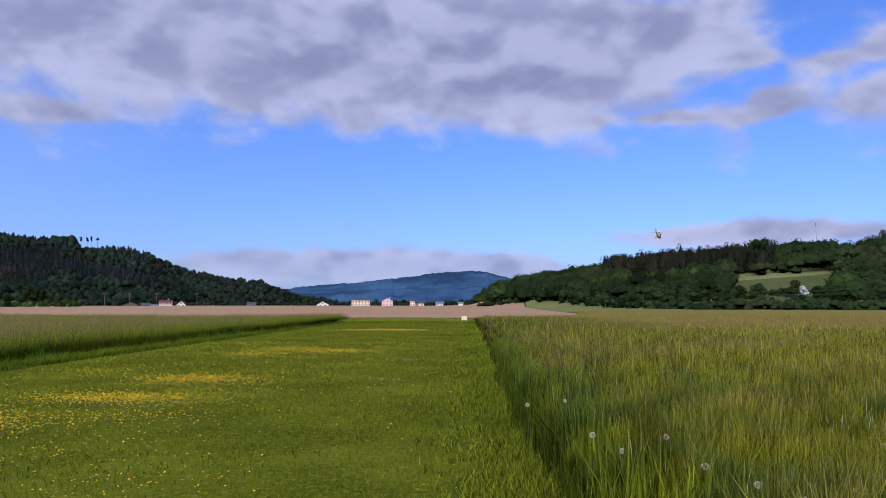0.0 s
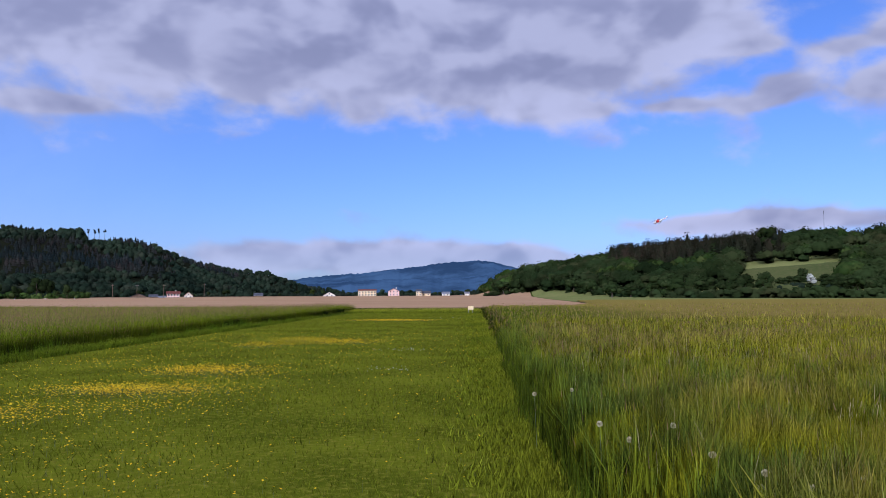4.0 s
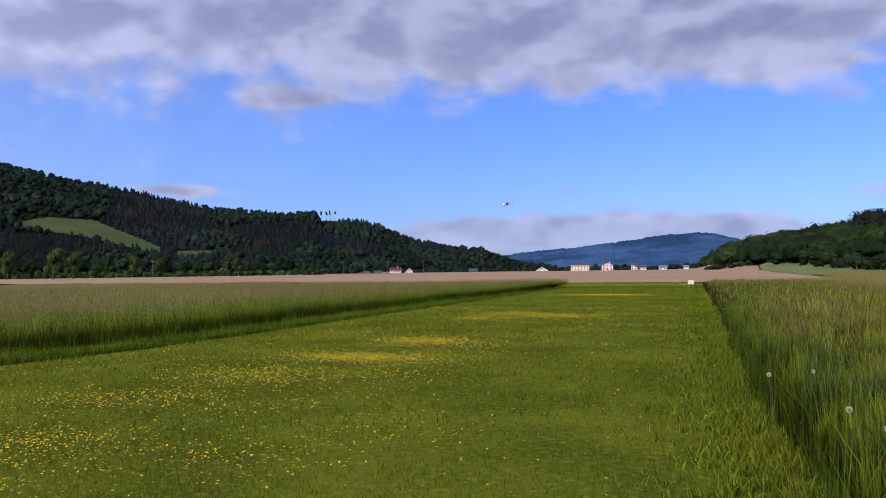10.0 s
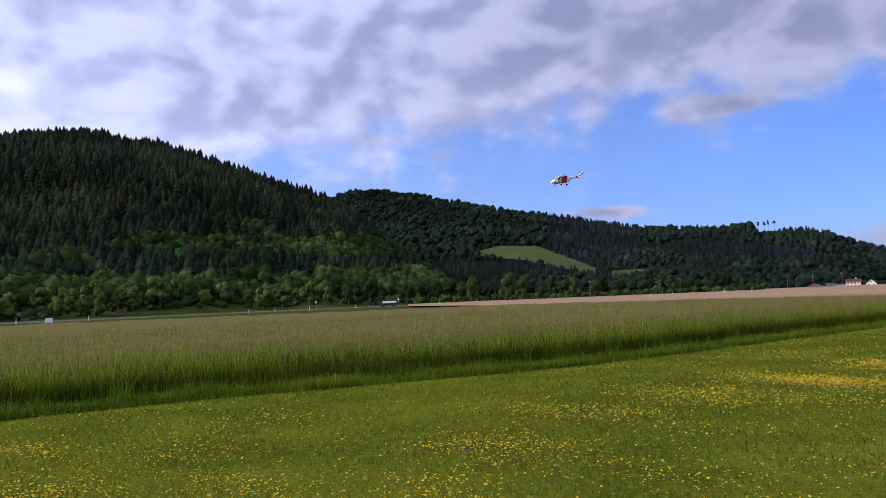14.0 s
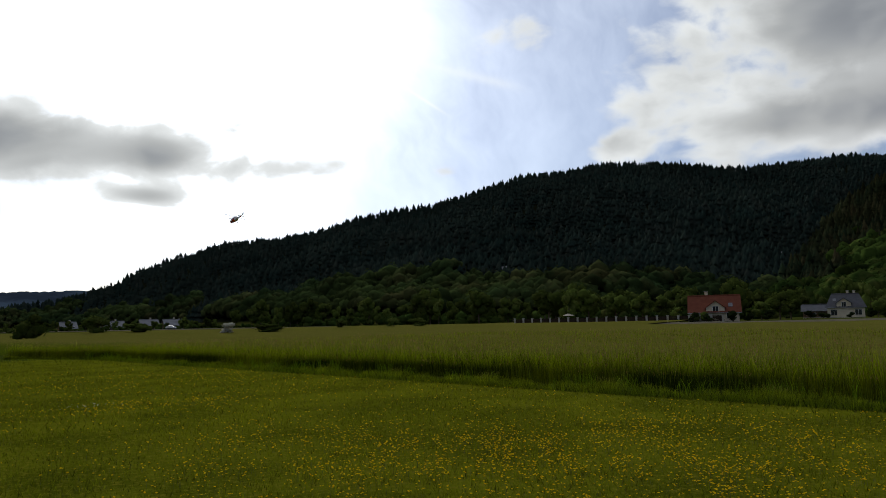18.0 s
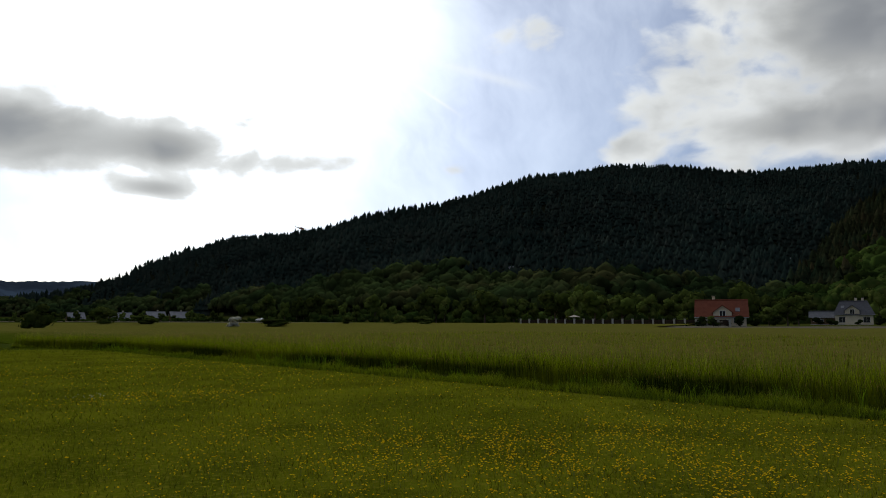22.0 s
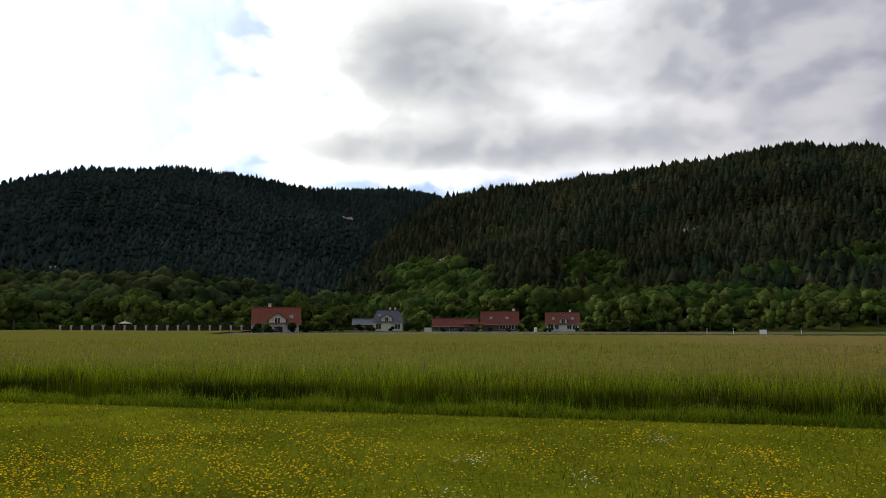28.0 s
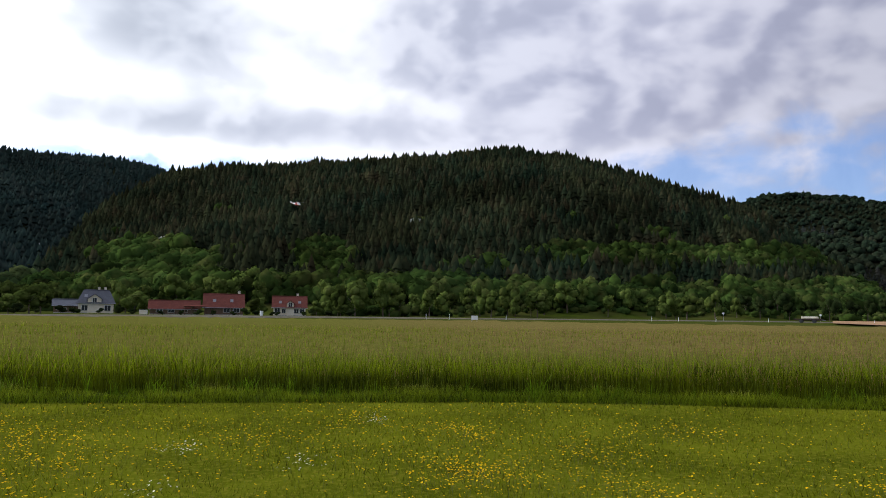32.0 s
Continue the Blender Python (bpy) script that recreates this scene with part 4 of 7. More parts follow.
def build_mountain():
    """The blue mountain that closes the valley, and the lower ridge before it."""
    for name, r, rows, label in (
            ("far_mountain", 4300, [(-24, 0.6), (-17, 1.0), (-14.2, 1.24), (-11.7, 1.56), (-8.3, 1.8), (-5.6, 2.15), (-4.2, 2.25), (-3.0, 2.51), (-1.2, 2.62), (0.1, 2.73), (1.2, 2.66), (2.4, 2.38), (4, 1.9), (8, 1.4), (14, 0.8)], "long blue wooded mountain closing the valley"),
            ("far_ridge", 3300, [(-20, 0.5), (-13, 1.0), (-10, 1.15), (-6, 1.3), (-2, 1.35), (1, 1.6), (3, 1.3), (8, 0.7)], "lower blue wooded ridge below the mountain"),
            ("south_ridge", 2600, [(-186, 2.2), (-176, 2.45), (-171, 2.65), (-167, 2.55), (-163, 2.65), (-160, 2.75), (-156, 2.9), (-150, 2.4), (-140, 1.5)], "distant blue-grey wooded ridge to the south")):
        a = np.array(rows)
        az = np.linspace(a[0, 0], a[-1, 0], 260)
        el = np.interp(az, a[:, 0], a[:, 1])
        el = np.convolve(np.pad(el, 4, mode="edge"), np.ones(9) / 9, "valid") + 0.03 * np.sin(az * 7) * np.sin(az * 3.1)
        el = el + 0.025 * np.sin(az * 17 + 2 * np.sin(az * 5))
        prof = [0.0, 0.3, 0.62, 0.9, 1.0, 0.7]
        away = [0.80, 0.85, 0.90, 0.96, 1.0, 1.06]
        v = []
        for p, w in zip(prof, away):
            rr = r * w + 25 * np.sin(az * 2.3 + 9 * w)
            v.append(np.stack([rr * np.sin(np.radians(az)), rr * np.cos(np.radians(az)), (EYE + r * np.tan(np.radians(el))) * p * (1 + (0.004 if "south" in name else 0.02) * np.sin(az * 5 + 7 * w) * (p < 1))], 1))
        n = len(az)
        i, j = np.meshgrid(np.arange(len(prof) - 1), np.arange(n - 1), indexing="ij")
        i, j = i.ravel(), j.ravel()
        f = np.stack([i * n + j, i * n + j + 1, (i + 1) * n + j + 1, (i + 1) * n + j], 1)
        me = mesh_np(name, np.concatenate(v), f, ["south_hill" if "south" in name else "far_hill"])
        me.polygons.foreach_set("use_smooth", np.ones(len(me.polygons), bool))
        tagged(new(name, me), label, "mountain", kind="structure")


def build_clearings():
    """Grass of the openings on the slopes."""
    for name, a0, a1, r0, r1, mat, label in (("hillside_meadow", -50, -35.5, 700, 1400, "glade", "pale green meadow in an opening of the wooded hill"), ("rise_meadow", 19, 27, 300, 520, "glade", "light green meadow opening in the wooded rise"),
                                        ("slope_glade", -96, -90, 300, 800, "sod", "grassy glade on the wooded slope")):
        az, rr = np.linspace(a0, a1, 90), np.linspace(r0, r1, 130)
        A, R = np.meshgrid(az, rr, indexing="ij")
        x, y = R * np.sin(np.radians(A)), R * np.cos(np.radians(A))
        z = land(x, y)[0]
        k = clearing(A, np.degrees(np.arctan2(z + 6 - EYE, R))) & (z > 2.2)
        i, j = np.nonzero(k[:-1, :-1])
        n = len(rr)
        f = np.stack([i * n + j, i * n + j + 1, (i + 1) * n + j + 1, (i + 1) * n + j], 1)[:, ::-1]
        if len(f):
            tagged(new(name, mesh_np(name, np.stack([x, y, z + 0.9], -1).reshape(-1, 3), f, [mat])), label, "meadow", kind="structure")


build_woods()
build_clearings()
build_mountain()

# ---- grass ----


def blades(x, y, z, height, width, lean, segments=2):
    """Grass blades as tapered strips bent over: arrays of verts and triangles."""
    n = len(x)
    a = RNG.uniform(0, 6.283, n)
    b = RNG.uniform(0, 6.283, n)
    dx, dy = np.cos(a) * width / 2, np.sin(a) * width / 2
    lx, ly = np.cos(b) * lean * height, np.sin(b) * lean * height
    lv = []
    for s in range(segments):
        t = s / segments
        w = 1 - 0.55 * t
        lv.append(np.stack([x - dx * w + lx * t * t, y - dy * w + ly * t * t, z + height * t], 1))
        lv.append(np.stack([x + dx * w + lx * t * t, y + dy * w + ly * t * t, z + height * t], 1))
    lv.append(np.stack([x + lx, y + ly, z + height * (1 - 0.15 * lean)], 1))
    k = len(lv)
    v = np.stack(lv, 1).reshape(-1, 3)
    f = []
    for s in range(segments - 1):
        o = 2 * s
        f += [(o, o + 1, o + 3), (o, o + 3, o + 2)]
    f.append((k - 3, k - 2, k - 1))
    f = (np.array(f)[None] + (np.arange(n) * k)[:, None, None]).reshape(-1, 3)
    return v, f


def spread(x0, x1, y0, y1, per_m2):
    n = int((x1 - x0) * (y1 - y0) * per_m2)
    return RNG.uniform(x0, x1, n), RNG.uniform(y0, y1, n)


def grass_object(name, chunks, mat, label, category):
    vs, fs, o = [], [], 0
    for v, f in chunks:
        vs.append(v)
        fs.append(f + o)
        o += len(v)
    return tagged(new(name, mesh_np(name, np.concatenate(vs), np.concatenate(fs), [mat])), label, category, kind="stuff")


def in_view(x, y):
    """The half of the field towards which the film looks, past the first steps."""
    az = np.degrees(np.arctan2(x, y))
    return ((az < 36) & (az > -175)) & (np.hypot(x, y) > 2.2)


def tall_height(x, y):
    return 0.80 + 0.06 * wood_noise(x, y, 2.3, 0.6) + 0.07 * wood_noise(x, y, 0.31, 2.0)


SHELF = 0.9


def build_grass():
    # mown strip
    chunks = []
    for lo, hi, dens, wd, ht in ((2.2, 7, 820, 0.007, 0.065), (7, 13, 370, 0.0105, 0.07), (13, 26, 130, 0.017, 0.075), (26, 68, 30, 0.032, 0.085)):
        x, y = spread(-14, RIGHT_EDGE, -min(hi, 60), min(hi, 66), dens)
        r = np.hypot(x, y)
        k = (r > lo) & (r < hi) & (x > left_edge(y)) & in_view(x, y)
        x, y = x[k], y[k]
        h = ht * RNG.uniform(0.45, 1.25, len(x)) * (1 + 0.45 * np.exp(-((x - RIGHT_EDGE) / 0.55) ** 2)) * (0.8 + 0.3 * (wood_noise(x, y, 1.4, 5) > 0))
        chunks.append(blades(x, y, np.zeros(len(x)), h, wd * RNG.uniform(0.6, 1.3, len(x)), RNG.uniform(0.2, 0.9, len(x)), 1))
    grass_object("mown_grass", chunks, "short", "short mown green grass blades of the airstrip", "grass")
    # coarser, taller blades missed by the mower along the right border
    y = 2.2 + 58 * RNG.random(44000) ** 1.35
    x = RIGHT_EDGE - 0.05 - np.abs(RNG.normal(0, 0.42, len(y)))
    k = in_view(x, y) & (wood_noise(x, y, 0.19, 1.3) > -0.1)
    x, y = x[k], y[k]
    # clumps that stand before the foot of the right meadow
    cy = 2.6 + 46 * RNG.random(620) ** 1.4
    cx = RIGHT_EDGE + 0.05 - np.abs(RNG.normal(0, 0.26, len(cy)))
    ch = RNG.uniform(0.08, 0.2, len(cy)) * np.exp(-1.0 * (RIGHT_EDGE - cx))
    of = np.repeat(np.arange(len(cy)), 30)
    clumps = blades(cx[of] + RNG.normal(0, 0.05, len(of)), cy[of] + RNG.normal(0, 0.06, len(of)), np.zeros(len(of)), ch[of] * RNG.uniform(0.5, 1.15, len(of)), 0.008 * RNG.uniform(0.7, 1.4, len(of)) * (1 + cy[of] / 30), RNG.uniform(0.15, 0.7, len(of)), 2)
    grass_object("coarse_border_grass", [clumps, blades(x, y, np.zeros(len(x)), RNG.uniform(0.05, 0.13, len(x)), 0.014 * RNG.uniform(0.7, 1.4, len(x)) * (1 + y / 30), RNG.uniform(0.2, 0.8, len(x)), 1)], "coarse", "light coarse grass tufts along the border of the strip", "grass")
    # a half-cut shelf along the left border, ending in a ragged rim
    y = np.clip(RNG.normal(6, 22, 76000), -45, 66)
    x = left_edge(y) - SHELF * RNG.uniform(-0.06, 1.15, len(y))
    k = in_view(x, y)
    x, y = x[k], y[k]
    grass_object("half_cut_grass", [blades(x, y, np.zeros(len(x)), RNG.uniform(0.09, 0.22, len(x)) * (1 + 0.4 * wood_noise(x, y, 0.5, 1.0)), 0.013 * RNG.uniform(0.6, 1.3, len(x)), RNG.uniform(0.2, 0.7, len(x)), 1)], "shelf", "half-cut grass shelf along the tall meadow", "grass")
    # tall meadow on both sides and past the end of the strip
    left, right, edge = [], [], []
    seeds = []
    for d0, d1, dens, wd in ((0, 1.0, 420, 0.012), (1.0, 4, 120, 0.018), (4, 12, 80, 0.024), (12, 40, 24, 0.042)):
        y = RNG.uniform(-48, 95, int(143 * (d1 - d0) * dens * 0.8))
        x = left_edge(y) - SHELF - RNG.uniform(d0, d1, len(y)) + 0.22 * wood_noise(y, y, 0.8, 1.0)
        k = in_view(x, y) & (y < 72 - 0.22 * x) & (RNG.random(len(x)) < (0.28 if d0 == 0 else 0.6) + 0.72 * (wood_noise(x, y, 0.17, 4.0) > -0.15))
        x, y = x[k], y[k]
        h = tall_height(x, y) * RNG.uniform(0.5, 1.1 if d0 < 4 else 0.96, len(x)) * (1 + 0.1 * wood_noise(x, y, 0.11, 0.2))
        left.append(blades(x, y, np.zeros(len(x)), h, wd * RNG.uniform(0.6, 1.3, len(x)), RNG.uniform(0.05, 0.4, len(x)), 2 if d0 < 4 else 1))
        s = RNG.random(len(x)) < (0.35 if d0 < 4 else 0.22) + 0.4 * smooth01(y / 9)
        seeds.append((x[s], y[s], h[s] * RNG.uniform(0.95, 1.12, s.sum()), wd))
    # bright tufts before the dark foot of the tall grass
    cy = RNG.uniform(-40, 45, 620)
    cy = cy[wood_noise(cy, cy, 1.1, 0.3) > -0.5]
    ch = RNG.uniform(0.16, 0.6, len(cy)) * RNG.uniform(0.5, 1.0, len(cy))
    cx = left_edge(cy) - SHELF + 0.08 + RNG.normal(0, 0.14, len(cy)) + 0.22 * wood_noise(cy, cy, 0.8, 1.0)
    of = np.repeat(np.arange(len(cy)), 14)
    x, y = cx[of] + RNG.normal(0, 0.045, len(of)), cy[of] + RNG.normal(0, 0.06, len(of))
    k = in_view(x, y)
    x, y, ch = x[k], y[k], ch[of][k]
    grass_object("tufts_before_meadow", [blades(x, y, np.zeros(len(x)), ch * RNG.uniform(0.55, 1.15, len(x)), 0.011 * RNG.uniform(0.6, 1.4, len(x)), RNG.uniform(0.1, 0.5, len(x)), 2)], "fringe", "bright green tufts at the foot of the tall meadow", "grass")
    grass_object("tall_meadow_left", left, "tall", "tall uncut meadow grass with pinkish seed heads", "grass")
    for d0, d1, y0, y1, dens, wd in ((0, 0.5, 1, 24, 700, 0.0095), (0.5, 3, 1.5, 9, 330, 0.0085), (0.5, 8, 9, 20, 200, 0.013), (3, 8, 2, 9, 220, 0.0105), (0, 24, 20, 45, 24, 0.03), (0, 45, 45, 74, 9, 0.05), (8, 24, 8, 20, 40, 0.024)):
        x, y = spread(RIGHT_EDGE + d0, RIGHT_EDGE + d1, y0, y1, dens)
        k = in_view(x, y)
        x, y = x[k], y[k]
        x = x + 0.10 * wood_noise(y, y, 0.33, 1.0) * np.exp(-d0)
        h = tall_height(x, y) * RNG.uniform(0.5, 1.05, len(x)) * (0.92 + 0.16 * wood_noise(x, y, 0.9, 2.4)) * (0.4 + 0.6 * smooth01((x - RIGHT_EDGE + 0.15) / 0.4))
        (edge if d1 == 0.5 else right).append(blades(x, y, np.zeros(len(x)), h, wd * RNG.uniform(0.6, 1.3, len(x)), 0.04 + 0.5 * RNG.random(len(x)) ** 2.2, 2))
        s = RNG.random(len(x)) < (0.02 if d1 == 0.5 else 0.12 + 0.75 * smooth01((np.hypot(x, y) - 5) / 9))
        seeds.append((x[s], y[s], h[s] * RNG.uniform(0.95, 1.12, s.sum()), wd))
    x, y = spread(-12.5, RIGHT_EDGE, STRIP_END, 73.6, 110)
    grass_object("strip_end_grass", [blades(x, y, np.zeros(len(x)), tall_height(x, y) * RNG.uniform(0.5, 1.0, len(x)) * (0.2 + 0.45 * (y - STRIP_END) / 7.6), 0.045 * RNG.uniform(0.6, 1.3, len(x)), RNG.uniform(0.1, 0.5, len(x)), 1)], "coarse", "half-grown light green grass past the end of the strip", "grass")
    # the dense upper leaves of the near meadow, of which the tips alone show
    upper = []
    for x0, x1, y0, y1, dens, wd in ((0.15, 3.2, 2.8, 7, 6800, 0.0085), (3.2, 5.5, 4.5, 7, 4800, 0.0095), (0.15, 8.5, 7, 11, 2500, 0.012), (0.15, 11, 11, 18, 750, 0.017), (0.15, 17, 18, 30, 260, 0.026)):
        x, y = spread(RIGHT_EDGE + x0, RIGHT_EDGE + x1, y0, y1, dens)
        k = in_view(x, y) & (x < 0.75 * y)
        x, y = x[k], y[k]
        # they stand in bunches
        bunch = wood_noise(x, y, 0.16, 2.0) + 0.7 * wood_noise(x, y, 0.075, 0.8)
        k = RNG.random(len(x)) < 0.6 + 0.5 * bunch
        x, y, bunch = x[k], y[k], bunch[k]
        h = tall_height(x, y) * RNG.uniform(0.66, 0.92, len(x)) * (1 + 0.12 * bunch) * (0.55 + 0.45 * smooth01((x - RIGHT_EDGE - 0.2) / 0.5))
        z = h * RNG.uniform(0.52, 0.78, len(x))
        upper.append(blades(x, y, z, h - z, wd * RNG.uniform(0.6, 1.35, len(x)), 0.06 + 0.7 * RNG.random(len(x)) ** 1.6, 1))
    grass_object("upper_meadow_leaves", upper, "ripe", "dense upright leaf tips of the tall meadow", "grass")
    # broad arching leaves in clumps over the near meadow
    x, y = spread(RIGHT_EDGE + 0.3, RIGHT_EDGE + 7, 2, 11, 520)
    k = in_view(x, y) & (wood_noise(x, y, 0.21, 3.3) > -0.25) & (x < 0.75 * y)
    x, y = x[k], y[k]
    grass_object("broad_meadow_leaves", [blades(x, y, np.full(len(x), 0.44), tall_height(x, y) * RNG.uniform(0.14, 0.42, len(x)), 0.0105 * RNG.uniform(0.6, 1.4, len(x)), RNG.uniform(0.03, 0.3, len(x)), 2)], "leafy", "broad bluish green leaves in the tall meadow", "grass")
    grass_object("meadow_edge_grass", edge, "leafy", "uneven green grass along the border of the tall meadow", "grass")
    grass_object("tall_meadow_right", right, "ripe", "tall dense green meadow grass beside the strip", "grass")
    ch = []
    for x, y, h, wd in seeds:
        ch.append(blades(x, y, h - 0.10, RNG.uniform(0.05, 0.11, len(x)), wd * 0.65 * np.ones(len(x)), RNG.uniform(0.1, 0.5, len(x)), 1))
    grass_object("grass_seed_heads", ch, "seed", "pinkish brown feathery grass seed heads", "grass")
    # the massed tops of the meadow, which close the view between stalks
    for name, xs, ys in (("meadow_tops_left", lambda y: (-150.0, float(left_edge(y)) - SHELF - 0.9), np.concatenate([np.arange(-170, -30, 5), np.arange(-30, 110, 1.0)])),
                         ("meadow_tops_right", lambda y: (RIGHT_EDGE + 0.45, RIGHT_EDGE + 30 + 1.25 * abs(y)), np.concatenate([np.arange(-40, 0, 2), np.arange(0, 60, 0.8), np.arange(60, 260, 4)]))):
        tops(name, xs, ys)


def edge_distance(x, y):
    """How far inside the tall meadow a place lies."""
    return np.maximum.reduce([left_edge(y) - SHELF - x, x - RIGHT_EDGE, y - STRIP_END])


def tops(name, xs_of, ys):
    cols = 70
    v = []
    for y in ys:
        a, b = xs_of(y)
        if "left" in name:
            t = 1 - np.linspace(1, 0, cols) ** 2.2
        else:
            t = np.linspace(0, 1, cols) ** 2.2
        x = a + (b - a) * t
        v.append(np.stack([x, np.full(cols, y)], 1))
    v = np.concatenate(v)
    x, y = v[:, 0], v[:, 1]
    inside = edge_distance(x, y)
    zz = land(x, y)[0] + tall_height(x, y) * np.where(x > 0, 0.02 + 0.55 * smooth01((inside - 0.5) / 0.9) + 0.13 * smooth01((inside - 2) / 6), 0.02 + 0.54 * smooth01((inside - 0.9) / 7)) + RNG.uniform(-0.08, 0.06, len(x))
    i, j = np.meshgrid(np.arange(len(ys) - 1), np.arange(cols - 1), indexing="ij")
    i, j = i.ravel(), j.ravel()
    f = np.stack([i * cols + j, i * cols + j + 1, (i + 1) * cols + j + 1, (i + 1) * cols + j], 1)
    c = v[f].mean(1)
    k = (c[:, 1] < 72 - 0.22 * c[:, 0]) & (np.hypot(c[:, 0], c[:, 1]) < 134 + np.where(c[:, 1] < -70, 60, 0)) if "left" in name else (c[:, 1] < 150) & ((c[:, 1] < 73) | (c[:, 0] > crop_right(c[:, 1]) + 0.8))
    tagged(new(name, mesh_np(name, np.c_[v, zz], f[k], ["canopy"])), "sea of brownish green meadow grass tops", "grass", kind="stuff")


build_grass()

# ---- trees, bushes and poles that stand singly ----


def crown_mesh(name, seed, lumps, leaves, size, mat, squash=1.0):
    rng = np.random.default_rng(seed)
    v, f = leaf_tree(rng, lumps, leaves, size)
    v[:, 2] *= squash
    return mesh_np(name, v, f, [mat])


def tree_thing(seed, label, mat="leaf_thing", name="broadleaf_tree", category="tree", group=""):
    """A tree of unit height: tapered trunk with limbs, and a crown of leaf tufts."""
    rng = np.random.default_rng(seed)
    ob = empty(name, Matrix.Identity(4), label, category, group)
    bm = rod((0, 0, 0), (0.01, 0.0, 0.42), 0.022, 0.014, 7)
    for _ in range(5):
        a, z = rng.uniform(0, 6.28), rng.uniform(0.2, 0.42)
        rod((0, 0, z), (0.17 * math.cos(a), 0.17 * math.sin(a), z + rng.uniform(0.14, 0.26)), 0.009, 0.003, 5, bm)
    part("trunk", bm, "bark", ob)
    c = new("crown", crown_mesh("crown", seed + 50, 10, 30, 0.10, mat))
    c.parent = ob
    return ob


def bush_thing(seed, label, mat="leaf_thing", name="bush"):
    ob = empty(name, Matrix.Identity(4), label, "bush", "bushes at the edge of the meadow")
    bm = rod((0, 0, 0), (0.03, 0, 0.4), 0.03, 0.012, 6)
    rod((0, 0, 0), (-0.12, 0.05, 0.45), 0.022, 0.008, 5, bm)
    part("stem", bm, "bark", ob)
    me = crown_mesh("foliage", seed, 9, 50, 0.10, mat)
    co = np.zeros(len(me.vertices) * 3, np.float32)
    me.vertices.foreach_get("co", co)
    co = co.reshape(-1, 3)
    co[:, 2] = (co[:, 2] - 0.08) * 1.05
    co[:, :2] *= 1.35
    me.vertices.foreach_set("co", co.ravel())
    c = new("foliage", me)
    c.parent = ob
    return ob


def on_land(az, r, sink=0.1):
    p = polar(az, r)
    p.z = float(land(np.array([p.x]), np.array([p.y]))[0][0]) - sink
    return p


def at_angle(az, el, r0=240, r1=1500):
    """The place on the land under a heading and height angle."""
    rr = np.linspace(r0, r1, 600)
    a = radians(az)
    z = land(rr * math.sin(a), rr * math.cos(a))[0]
    up = np.degrees(np.arctan2(z - EYE, rr))
    k = int(np.argmax(up >= el)) if (up >= el).any() else int(np.argmax(up))
    return Vector((rr[k] * math.sin(a), rr[k] * math.cos(a), z[k]))


def upright(p, scale, turn=0.0, wide=1.0):
    return Matrix.Translation(p) @ Matrix.Rotation(turn, 4, "Z") @ Matrix.Diagonal((scale * wide, scale * wide, scale, 1))


def place(proto, m):
    ob = copy_thing(proto, m)
    ob.matrix_basis = m
    return ob


